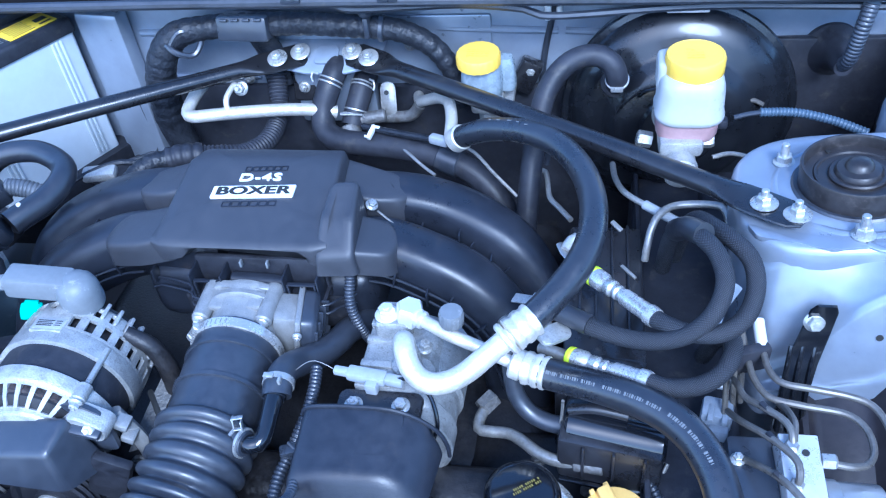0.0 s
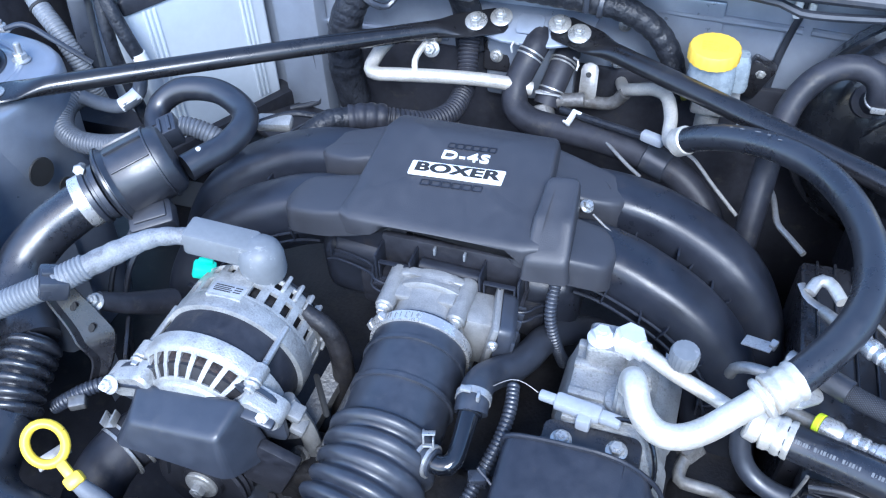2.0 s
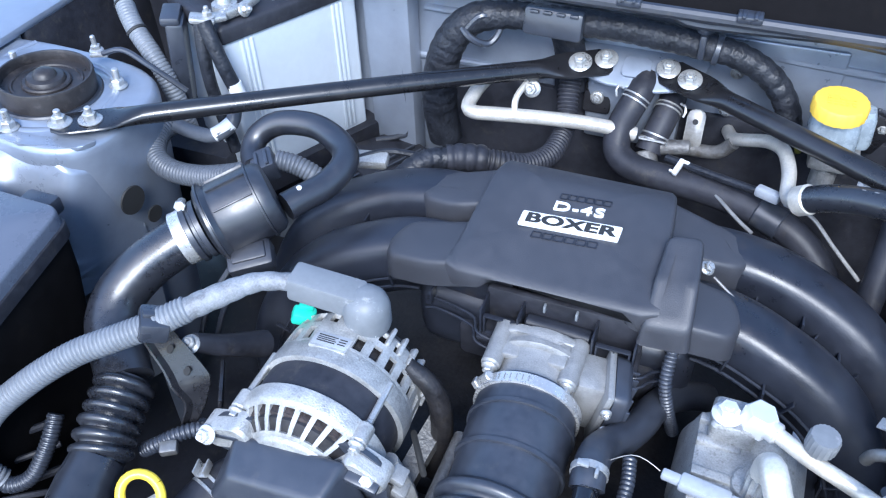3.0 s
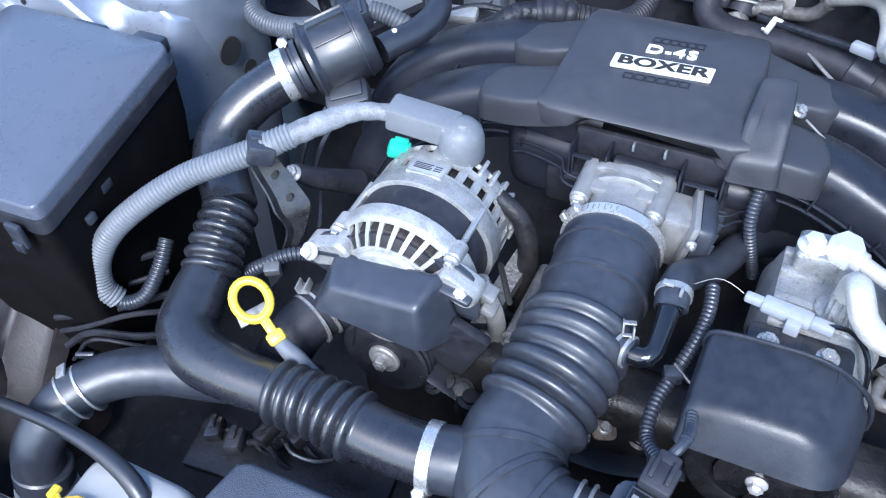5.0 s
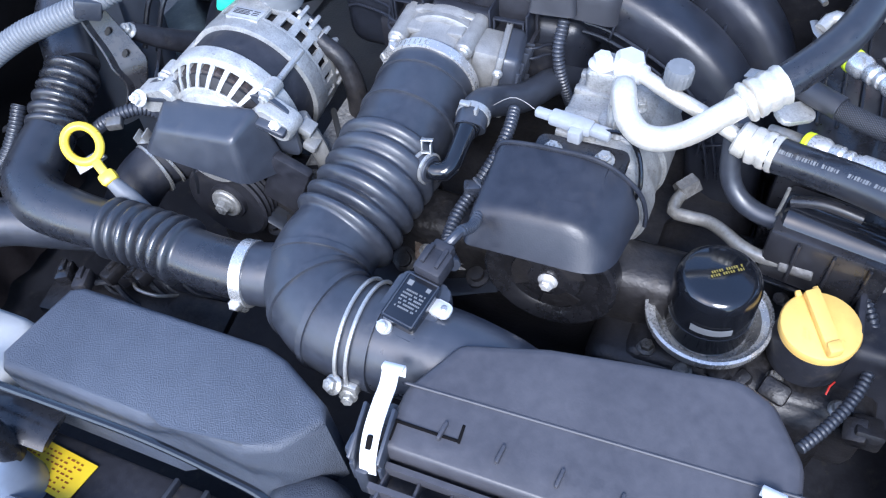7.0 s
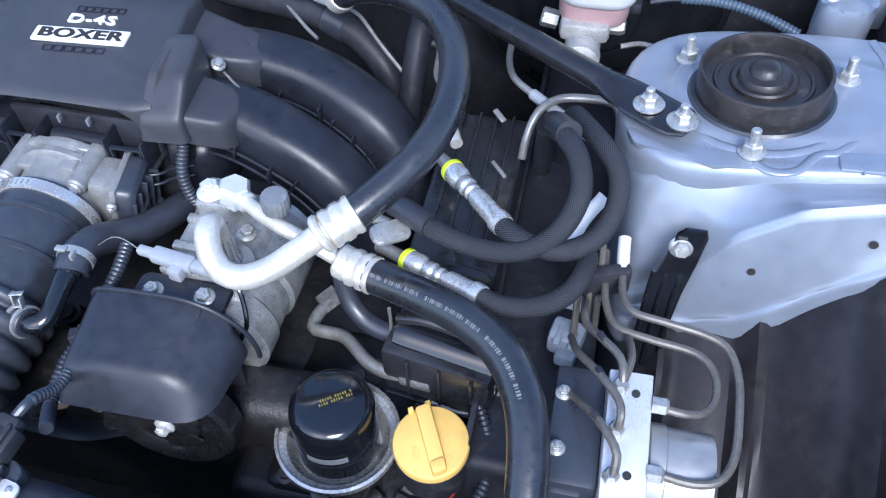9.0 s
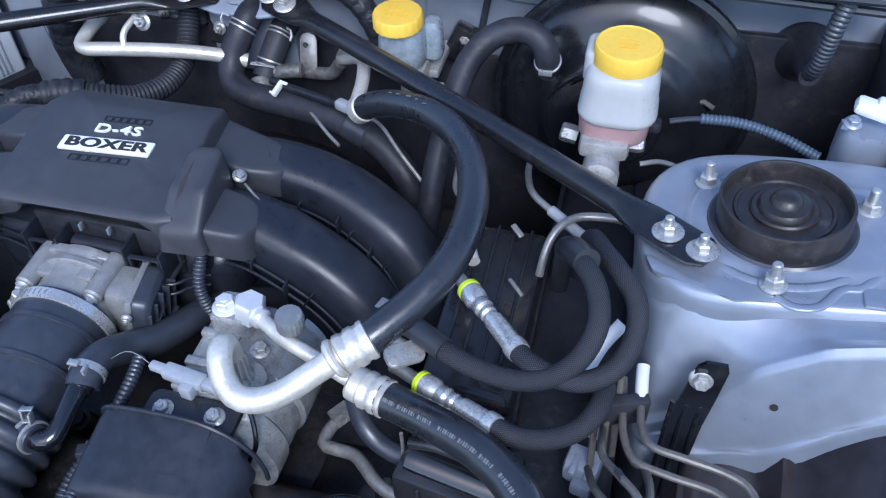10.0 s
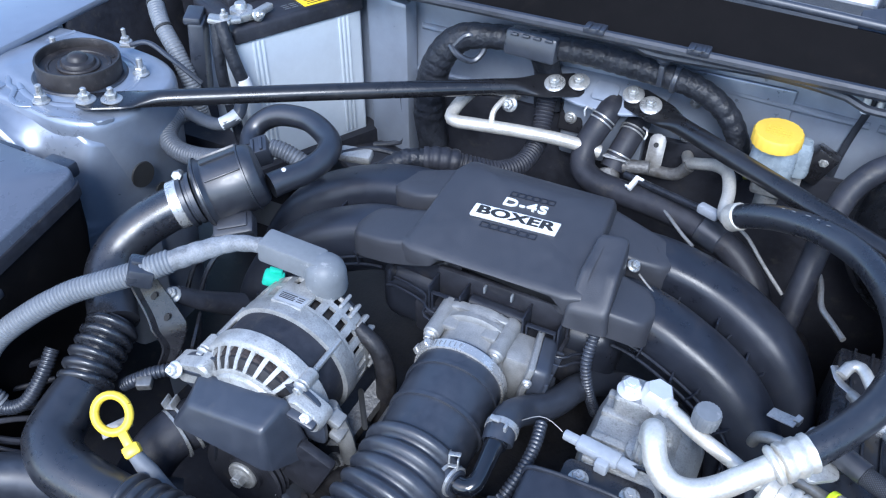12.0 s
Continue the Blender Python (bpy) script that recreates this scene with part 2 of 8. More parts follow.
def prism(outline, z0, z1, bevel=0.002, m=None, seg=2, shrink=1.0, top_only=False):
    """An outline in x, y pulled up from z0 to z1, its rims rounded."""
    bm = bmesh.new()
    cx = sum(p[0] for p in outline) / len(outline)
    cy = sum(p[1] for p in outline) / len(outline)
    lo = [bm.verts.new((x, y, z0)) for x, y in outline]
    hi = [bm.verts.new((cx + (x - cx) * shrink, cy + (y - cy) * shrink, z1)) for x, y in outline]
    n = len(outline)
    top = bm.faces.new(hi)
    bot = bm.faces.new(lo[::-1])
    for i in range(n):
        bm.faces.new((lo[i], lo[(i + 1) % n], hi[(i + 1) % n], hi[i]))
    if bevel:
        edges = set(top.edges) if top_only else set(top.edges) | set(bot.edges)
        bmesh.ops.bevel(bm, geom=list(edges), offset=bevel, segments=seg, affect="EDGES", profile=0.5)
    return moved(bm, m) if m else bm


def rounded(w, h, r, n=5, cx=0, cy=0):
    """A rounded rectangle's outline."""
    out = []
    for qx, qy, a in ((1, 1, 0), (-1, 1, 90), (-1, -1, 180), (1, -1, 270)):
        for k in range(n + 1):
            b = radians(a + 90 * k / n)
            out.append((cx + qx * (w / 2 - r) + r * math.cos(b), cy + qy * (h / 2 - r) + r * math.sin(b)))
    return out


def round_poly(points, r, n=5):
    """A polygon's outline with rounded corners (r: one radius, or one for each corner)."""
    out = []
    k = len(points)
    for i in range(k):
        p, a, b = Vector(points[i]), Vector(points[i - 1]), Vector(points[(i + 1) % k])
        rr = r[i] if hasattr(r, "__len__") else r
        ua, ub = (a - p).normalized() * rr, (b - p).normalized() * rr
        for j in range(n + 1):
            t = j / n
            q = (p + ua) * (1 - t) ** 2 + p * 2 * t * (1 - t) + (p + ub) * t * t
            out.append((q.x, q.y))
    return out


def densify(outline, step=0.006, count=None):
    """The same outline with more points along its long edges."""
    out = []
    for a, b in zip(outline, outline[1:] + outline[:1]):
        a, b = Vector(a), Vector(b)
        k = count or max(1, int((b - a).length / step))
        out += [tuple(a.lerp(b, i / k)) for i in range(k)]
    return out


def inset(outline, d):
    """The outline shrunk by about d on every side."""
    cx = sum(p[0] for p in outline) / len(outline)
    cy = sum(p[1] for p in outline) / len(outline)
    wx = max(abs(p[0] - cx) for p in outline)
    wy = max(abs(p[1] - cy) for p in outline)
    return [(cx + (x - cx) * (1 - d / wx), cy + (y - cy) * (1 - d / wy)) for x, y in outline]


def axis(at, direction, roll=0):
    """A pose whose z runs along the direction."""
    return Matrix.Translation(at) @ Vector(direction).to_track_quat("Z", "Y").to_matrix().to_4x4() @ pose(0, 0, 0, 0, 0, roll)


def lathe(profile, at=(0, 0, 0), direction=(0, 0, 1), seg=32, wave=None):
    """Turns (radius, height) steps round an axis. wave: (number, depth) of flutes."""
    bm = bmesh.new()
    rings = []
    for r, h in profile:
        if r < 1e-6:
            rings.append([bm.verts.new((0, 0, h))])
            continue
        ring = []
        for k in range(seg):
            a = 2 * math.pi * k / seg
            q = r + (wave[1] * (1 if (k * wave[0] * 2 // seg) % 2 else 0) if wave else 0)
            ring.append(bm.verts.new((q * math.cos(a), q * math.sin(a), h)))
        rings.append(ring)
    for a, b in zip(rings[:-1], rings[1:]):
        for k in range(seg):
            j = (k + 1) % seg
            if len(a) == 1 and len(b) > 1:
                bm.faces.new((a[0], b[k], b[j]))
            elif len(b) == 1 and len(a) > 1:
                bm.faces.new((a[k], a[j], b[0]))
            elif len(a) > 1:
                bm.faces.new((a[k], a[j], b[j], b[k]))
    if len(rings[0]) > 1:
        bm.faces.new(rings[0][::-1])
    if len(rings[-1]) > 1:
        bm.faces.new(rings[-1])
    return moved(bm, axis(at, direction))


def rod(p, q, r, r2=None, seg=16, bevel=0.0):
    p, q = Vector(p), Vector(q)
    h = (q - p).length
    r2 = r if r2 is None else r2
    b = min(bevel, h / 3, r * 0.6, r2 * 0.6)
    prof = [(r - b, 0), (r, b), (r2, h - b), (r2 - b, h)] if b else [(r, 0), (r2, h)]
    return lathe(prof, p, q - p, seg)


def curve(points, step=0.006):
    """A smooth line through the points, in even steps: places and their share of the whole."""
    P = [Vector(p) for p in points]
    P = [P[0] * 2 - P[1]] + P + [P[-1] * 2 - P[-2]]
    fine, share = [], []
    n = len(P) - 3
    for i in range(n):
        a, b, c, d = P[i:i + 4]
        for k in range(16):
            t = k / 16
            fine.append(0.5 * (2 * b + (c - a) * t + (2 * a - 5 * b + 4 * c - d) * t * t + (3 * b - a - 3 * c + d) * t ** 3))
            share.append((i + t) / n)
    fine.append(P[-2])
    share.append(1.0)
    s = np.concatenate(([0], np.cumsum([(b - a).length for a, b in zip(fine[:-1], fine[1:])])))
    count = max(3, int(s[-1] / step) + 1)
    grid = np.linspace(0, s[-1], count)
    arr = np.array([tuple(v) for v in fine])
    pts = [Vector(v) for v in np.stack([np.interp(grid, s, arr[:, k]) for k in range(3)], 1)]
    return pts, np.interp(grid, s, share), grid


def tube(points, r, seg=16, step=0.006, rib=None, flat=1.0, flat_dir=(0, 0, 1), hollow=False):
    """A hose along the points. r: a radius, or one for each point. rib: (pitch, depth, from, to) in metres along it. flat: squash across flat_dir."""
    if rib:
        step = min(step, rib[0] / 9)
    pts, share, s = curve(points, step)
    radii = np.interp(share, np.linspace(0, 1, len(points)), r) if hasattr(r, "__len__") else np.full(len(pts), r)
    bm = bmesh.new()
    uv = bm.loops.layers.uv.new("UVMap")
    n = len(pts)
    tang = [(pts[min(i + 1, n - 1)] - pts[max(i - 1, 0)]).normalized() for i in range(n)]
    side = tang[0].orthogonal().normalized()
    if flat != 1.0:
        side = Vector(flat_dir)
    rings = []
    for i in range(n):
        side = (side - tang[i] * side.dot(tang[i])).normalized()
        other = tang[i].cross(side)
        q = radii[i]
        if rib and rib[2] <= s[i] <= rib[3]:
            q += rib[1] * (1 - abs(math.cos(math.pi * (s[i] - rib[2]) / rib[0])) ** 4)
        rings.append([bm.verts.new(pts[i] + side * (q * flat * math.cos(2 * math.pi * k / seg)) + other * (q * math.sin(2 * math.pi * k / seg))) for k in range(seg)])
    for i in range(n - 1):
        for k in range(seg):
            j = (k + 1) % seg
            f = bm.faces.new((rings[i][k], rings[i][j], rings[i + 1][j], rings[i + 1][k]))
            around = 2 * math.pi * float(radii[i]) / seg
            for l, (u, v) in zip(f.loops, ((k, i), (k + 1, i), (k + 1, i + 1), (k, i + 1))):
                l[uv].uv = (u * around, s[v])
    bm.faces.new(rings[0][::-1])
    bm.faces.new(rings[-1])
    return bm


def loft(rings):
    """Skin over closed rings of equal count, with end caps."""
    bm = bmesh.new()
    R = [[bm.verts.new(p) for p in ring] for ring in rings]
    n = len(R[0])
    for a, b in zip(R[:-1], R[1:]):
        for k in range(n):
            j = (k + 1) % n
            bm.faces.new((a[k], a[j], b[j], b[k]))
    bm.faces.new(R[0][::-1])
    bm.faces.new(R[-1])
    return bm


def sheet(f, nu, nv, thick=0.0015):
    """A curved sheet of metal or plastic, f(u, v) over 0..1, with thickness."""
    bm = bmesh.new()
    V = [[bm.verts.new(f(i / nu, j / nv)) for j in range(nv + 1)] for i in range(nu + 1)]
    for i in range(nu):
        for j in range(nv):
            bm.faces.new((V[i][j], V[i + 1][j], V[i + 1][j + 1], V[i][j + 1]))
    bmesh.ops.recalc_face_normals(bm, faces=bm.faces)
    bmesh.ops.solidify(bm, geom=bm.faces[:], thickness=thick)
    return bm


def slotted(rows, a0, a1, count, bar, twist=0.0, thick=0.005):
    """A cast shell turned round z from a0 to a1 degrees: rows of (radius, height, open), where open rows are cut by slots between bars (bar: their share)."""
    bm = bmesh.new()
    per = 6
    n = count * per
    V = []
    for k, (r, h, o) in enumerate(rows):
        lean = twist * k / max(1, len(rows) - 1)
        V.append([bm.verts.new((r * math.cos(radians(a0 + (a1 - a0) * i / n + lean)), r * math.sin(radians(a0 + (a1 - a0) * i / n + lean)), h)) for i in range(n + 1)])
    for k in range(len(rows) - 1):
        for i in range(n):
            if rows[k][2] and (i % per) >= round(per * bar):
                continue
            bm.faces.new((V[k][i], V[k][i + 1], V[k + 1][i + 1], V[k + 1][i]))
    bmesh.ops.recalc_face_normals(bm, faces=bm.faces)
    bmesh.ops.solidify(bm, geom=bm.faces[:], thickness=thick)
    return bm


def hexbolt(at, direction=(0, 0, 1), r=0.006, stud=0.0, washer=1.45, roll=0):
    """A hex head on a flange washer, with a stud's end where there is one."""
    w = lathe([(r * washer, 0), (r * washer, 0.0012), (r * washer * 0.85, 0.0024), (r * 1.02, 0.003)], (0, 0, 0), (0, 0, 1), 20)
    h = lathe([(r, 0.002), (r, 0.002 + r * 0.85), (r * 0.85, 0.002 + r)], (0, 0, 0), (0, 0, 1), 6)
    bs = [w, h]
    if stud:
        bs.append(lathe([(r * 0.5, 0), (r * 0.5, 0.002 + r + stud - 0.001), (r * 0.36, 0.002 + r + stud)], (0, 0, 0), (0, 0, 1), 12))
    else:
        bs.append(lathe([(r * 0.45, 0.002 + r * 0.9), (r * 0.4, 0.0032 + r), (0, 0.0034 + r)], (0, 0, 0), (0, 0, 1), 12))
    return moved(join(*bs), axis(at, direction, roll))


def band(points, r, width, thick=0.0012, screw=None, seg=28):
    """A hose clamp: a strap round a hose at the first point, along the way to the second."""
    p, d = Vector(points[0]), (Vector(points[1]) - Vector(points[0])).normalized()
    a = p - d * width / 2
    ring = lathe([(r, 0), (r + thick, 0.0003), (r + thick, width - 0.0003), (r, width)], a, d, seg)
    return ring


def letters(text, at, size, m, depth=0.0008, mat=None, spacing=1.0, squeeze=1.0, bold=0.012):
    """Raised writing as a mesh."""
    cu = bpy.data.curves.new("text", "FONT")
    cu.body, cu.size, cu.extrude, cu.align_x, cu.align_y, cu.space_character = text, size, depth, "CENTER", "CENTER", spacing
    cu.offset = size * bold
    tmp = bpy.data.objects.new("text", cu)
    me = bpy.data.meshes.new_from_object(tmp)
    bm = bmesh.new()
    bm.from_mesh(me)
    bpy.data.objects.remove(tmp)
    bpy.data.meshes.remove(me)
    return moved(bm, m @ pose(*at) @ Matrix.Diagonal((squeeze, 1, 1, 1)))


def bars(rows, m, height=0.0004):
    """Writing that cannot be read, as plain bars: (x, y, width, tall)."""
    return moved(join(*[box((x, y, height / 2), (w, h, height), 0) for x, y, w, h in rows]), m)

# ---- the setting ----
def structure(name, bm, mat, label, category, sharp=35):
    return tagged(part(name, bm, mat, sharp=sharp), label, category, "", "structure")


structure("ground", box((0, 0, -0.05), (400, 400, 0.1), 0), ASPHALT, "dark asphalt ground under the car", "ground")
structure("floor", box((0, -0.12, 0.36), (1.56, 1.1, 0.02), 0.004), MATTE, "black undertray below the engine", "undertray")


# firewall with pressed beads
fw = structure("wall_firewall", box((0, 0.345, 0.66), (1.5, 0.02, 0.59), 0.003), PAINT, "blue-grey painted steel firewall with pressed beads", "firewall")
for x0, x1, z0, z1 in ((0.1, 0.32, 0.877, 0.868), (0.33, 0.62, 0.868, 0.853), (-0.3, -0.12, 0.80, 0.80), (-0.29, -0.18, 0.872, 0.872)):
    part("bead", tube([(x0, 0.336, z0), ((x0 + x1) / 2, 0.334, (z0 + z1) / 2), (x1, 0.336, z1)], 0.0055, 10, 0.02), PAINT, fw)
part("stiffener", box((-0.335, 0.322, 0.78), (0.075, 0.03, 0.27), 0.008, (0, 0, -8)), PAINT, fw)
part("plate", box((0.06, 0.333, 0.83), (0.34, 0.006, 0.13), 0.003), PAINT, fw)
part("dark_panel", box((0.13, 0.329, 0.60), (0.80, 0.010, 0.38), 0.004), MATTE, fw, "flat black panel over the firewall")
part("dark_panel", box((0.675, 0.327, 0.655), (0.27, 0.012, 0.41), 0.004), MATTE, fw, "flat black panel over the firewall")
# added black panel, stands for the shaded void beside the battery
part("dark_panel", box((-0.615, 0.327, 0.68), (0.25, 0.012, 0.46), 0.004), MATTE, fw, "flat black panel over the firewall")
part("bore", box((-0.15, 0.333, 0.62), (0.22, 0.006, 0.12), 0.003), MATTE, fw)
part("rail", box((0, 0.325, 0.935), (1.46, 0.03, 0.012), 0.004), PAINT, fw)

# cowl: weatherstrip, dark cowl panel, grey edge, grille, windscreen
cowl = tagged(new("cowl"), "black plastic cowl panel with rubber weatherstrip below the windscreen", "cowl", "", "structure")
part("panel", sheet(lambda u, v: ((u - 0.5) * 1.5, 0.252 + 0.055 * v + 0.004 * math.sin(3.1 * v), 0.957 + 0.047 * v - 0.05 * abs(u - 0.5) * v), 24, 6, 0.003), COWLB, cowl)
part("lip", tube([(-0.75, 0.25, 0.952), (-0.25, 0.247, 0.956), (0.1, 0.245, 0.956), (0.45, 0.245, 0.953), (0.75, 0.25, 0.95)], 0.007, 10, 0.02), RUBBER, cowl)
part("seal", tube([(-0.32, 0.268, 0.945), (-0.1, 0.268, 0.949), (0.02, 0.268, 0.949), (0.06, 0.258, 0.94), (0.2, 0.262, 0.942), (0.28, 0.262, 0.935), (0.32, 0.252, 0.93), (0.5, 0.262, 0.935), (0.75, 0.262, 0.93)], 0.005, 8, 0.012), RUBBER, cowl, "thin rubber edge seal")
part("edge", tube([(-0.75, 0.303, 0.985), (-0.4, 0.312, 1.0), (0, 0.316, 1.01), (0.4, 0.312, 0.995), (0.75, 0.303, 0.975)], 0.0055, 12, 0.03), PLASTIC, cowl, "black front edge of the cowl grille")
part("grille_panel", sheet(lambda u, v: (0.27 + 0.48 * u, 0.32 + (0.012 + 0.058 * min(1, u * 3) ** 0.5) * v, 1.0 + 0.016 * v - 0.05 * abs(0.27 + 0.48 * u) / 1.5), 20, 4, 0.003), PLASTIC, cowl)
slot = mesh_of(box((0, 0, 0), (0.006, 0.011, 0.004), 0.001, seg=1), INK)
for i in range(32, 76):
    for j in range(3):
        ob = new("slot", slot)
        x = 0.02 + 0.0095 * i
        ob.matrix_basis = pose(x, 0.337 + 0.016 * j, 1.0066 + 0.0037 * j - 0.05 * abs(x / 1.5), 12.5, 0, 0)
        ob.parent = cowl
for x in (-0.01, 0.115, 0.46):
    part("clip", join(box((x, 0.246, 0.962), (0.026, 0.02, 0.008), 0.002), box((x - 0.006, 0.24, 0.967), (0.004, 0.016, 0.003), 0.001), box((x + 0.006, 0.24, 0.967), (0.004, 0.016, 0.003), 0.001)), PLASTIC, cowl)
# glass drawn pale: its brightness is in the colour
structure("windscreen", sheet(lambda u, v: ((u - 0.5) * 1.4, 0.385 + 0.6 * v, 1.006 + 0.36 * v - 0.06 * abs(u - 0.5)), 8, 4, 0.005), SUNLITSCREEN, "windscreen behind the cowl, its brightness painted as a pale colour", "windscreen")


def tower_outline(k, n=48):
    """The strut tower's rim: rounded inboard and behind, squared towards the wing."""
    out = []
    for i in range(n):
        a = 2 * math.pi * i / n
        c, s = math.cos(a), math.sin(a)
        e = 0.72
        x = (0.116 if c < 0 else 0.2) * math.copysign(abs(c) ** e, c)
        y = (0.106 if s > 0 else 0.092 - 0.010 * c) * math.copysign(abs(s) ** e, s)
        out.append((x * k, y * k - 0.004))
    return out


def arch(x):
    """The wheel arch's lower edge."""
    return float(np.interp(x, [0.51, 0.60, 0.634, 0.664, 0.70, 0.73, 0.85], [0.69, 0.716, 0.728, 0.757, 0.797, 0.822, 0.85]))


def ridge(x):
    """The apron's rounded shoulder, rising towards the wing."""
    return float(np.interp(x, [0.51, 0.56, 0.594, 0.617, 0.654, 0.709, 0.78, 0.85], [0.72, 0.755, 0.80, 0.836, 0.868, 0.886, 0.894, 0.896]))


def bay_side(sx, name):
    """Strut tower, apron, wing rail and liner of one side (sx: +1 or -1)."""
    o = tagged(new("strut_tower"), "blue-grey painted pressed-steel strut tower and inner wing", "strut tower", "", "structure")
    tilt = Matrix.Translation((sx * 0.626, 0, 0.868)) @ pose(0, 0, 0, -1.6, -4.5 * sx, 0)
    rings = []
    for k, dz in ((0.50, 0.0035), (0.60, 0.0035), (0.63, 0.001), (0.86, 0.0), (0.93, 0.001), (0.965, -0.001), (0.99, -0.006), (1.0, -0.014), (1.01, -0.06), (1.01, -0.11), (1.01, -0.15), (1.01, -0.40)):
        ring = [tilt @ Vector((x * sx, y, dz)) for x, y in tower_outline(k)]
        if dz < -0.1:
            ring = [Vector((p.x, max(p.y, -0.088), 0.868 + dz)) for p in ring]
        rings.append(ring if sx > 0 else ring[::-1])
    part("tower", loft(rings), PAINT, o, sharp=50)
    # raised seat in front of the bolts and pressed ledges
    part("pressing", moved(lathe([(0.069, -0.002), (0.071, 0.002), (0.074, 0.0025), (0.078, 0.001), (0.081, -0.002)], seg=64), tilt), PAINT, o, sharp=80)
    part("seam", tube([tilt @ Vector((sx * x, y, 0.0005)) for x, y in ((-0.0072, -0.0866), (0.0067, -0.0950), (0.0254, -0.0905), (0.0412, -0.071), (0.058, -0.0657), (0.084, -0.033), (0.101, 0.0076), (0.106, 0.054), (0.098, 0.088))], 0.0042, 10, flat=0.45), PAINT, o, sharp=80)
    part("flange_step", moved(box((0.098, -0.079, 0.0005), (0.085, 0.022, 0.004), 0.0016, (-4, 0, -2)), tilt if sx > 0 else tilt @ Matrix.Diagonal((-1, 1, 1, 1))), PAINT, o)
    for x in (0.072, 0.088, 0.112):
        part("weld_notch", moved(box((x, -0.0855, 0.0012), (0.0022, 0.010, 0.004), 0.0008), tilt if sx > 0 else tilt @ Matrix.Diagonal((-1, 1, 1, 1))), PAINT, o)
    part("seat_step", moved(prism(round_poly([(-0.108, -0.052), (-0.046, -0.074), (-0.018, -0.076), (-0.004, -0.092), (-0.040, -0.094), (-0.10, -0.072)], 0.006), -0.004, 0.0016, 0.0012), tilt if sx > 0 else tilt @ Matrix.Diagonal((-1, 1, 1, 1))), PAINT, o)

    def ap(u, v):
        w = min(1, u / 0.2)
        x = 0.521 + 0.027 * w ** 1.6 + (0.302 * (u - 0.2) / 0.8 if u > 0.2 else 0)
        zr, zb = ridge(x), arch(x)
        ztop = 0.866 + 0.075 * (x - 0.626)
        z1 = min(ztop - 0.004, zr + 0.10)
        keys = [(-0.066, z1), (-0.088, z1), (-0.100, z1 * 0.78 + zr * 0.22 - 0.002), (-0.113, z1 * 0.45 + zr * 0.55 - 0.003), (-0.123, z1 * 0.12 + zr * 0.88 - 0.001), (-0.1275, zr), (-0.1325, zr - 0.006), (-0.136, zr - 0.018), (-0.145, (zr + zb) / 2), (-0.150, zb + 0.031), (-0.1535, zb + 0.026), (-0.157, zb)]
        ys, zs = [k[0] for k in keys], [k[1] for k in keys]
        t = v * (len(keys) - 1)
        i = min(int(t), len(keys) - 2)
        f = t - i
        y = ys[i] * (1 - f) + ys[i + 1] * f
        y = -0.03 + (y + 0.03) * (1 - (1 - w) ** 2.2)
        return (sx * x, y + (0.0015 * math.sin(95 * x) if v > 0.85 else 0), zs[i] * (1 - f) + zs[i + 1] * f)
    part("apron", sheet(ap, 50, 44, 0.0018), PAINT, o, sharp=60)
    for x, z in ((0.632, 0.806), (0.706, 0.856)):
        part("hole", lathe([(0.0032, 0), (0.0032, 0.0012)], (sx * x, -0.1415, z), (0, -1, 0.2), 12), INK, o)
    part("wing_rail", box((sx * 0.845, -0.15, 0.885), (0.2, 1.2, 0.012), 0.004), PAINT, o)
    # wall coloured black in place of the shade behind the tower
    part("wing_wall", box((sx * 0.752, 0.22, 0.67), (0.012, 0.25, 0.44), 0.003), MATTE, o)
    part("wing_skirt", box((sx * 0.95, -0.15, 0.6), (0.02, 1.2, 0.57), 0.004), PAINT, o)
    # raised ear behind the tower
    if sx > 0:
        part("ear", moved(join(prism(rounded(0.050, 0.044, 0.018, cx=0.006), 0, 0.048, 0.010), prism(rounded(0.05, 0.035, 0.015, cx=0.035 * sx, cy=0.03), 0.01, 0.052, 0.006)), pose(sx * 0.70, 0.135, 0.838)), PAINT, o)
    part("rear_shelf", box((sx * 0.63, 0.235, 0.66), (0.24, 0.2, 0.1), 0.01), MATTE, o)
    return o


right_side = bay_side(1, "right")
left_side = bay_side(-1, "left")
part("hole", lathe([(0.018, 0), (0.0175, 0.002)], (-0.5085, -0.045, 0.775), (1, -0.1, 0.0), 24), INK, left_side)
part("hole", lathe([(0.011, 0), (0.011, 0.002)], (-0.5085, -0.02, 0.735), (1, -0.1, 0.0), 24), INK, left_side)


def liner(sx):
    def f(u, v):
        y = -0.12 - 0.55 * u
        z = 0.80 - 0.40 * v
        w = 0.012 * math.sin(26 * u + 3 * v) + 0.006 * math.sin(61 * u)
        return (sx * (0.80 - 0.16 * v ** 0.8 + w * 0.6 - 0.06 * math.sin(3.1 * u)), y, z)
    return f


def arch_liner(sx):
    """The liner's dome over the wheel, pleated across its rise."""
    def f(u, v):
        x = 0.56 + 0.30 * u
        fold = 0.008 * max(0, math.sin(26 * u + 1.2 * v)) ** 5 + 0.003 * math.sin(15 * u - 2 * v)
        z = arch(x) + 0.012 - 0.14 * v - 0.20 * v * v
        return (sx * x, -0.147 - 0.42 * v - fold * 1.2, z + fold * 1.5)
    return f


structure("liner_1", join(sheet(liner(1), 60, 10, 0.003), sheet(arch_liner(1), 60, 14, 0.003)), LINER, "dark brown-black plastic wheel arch liner with folds", "wheel arch liner")
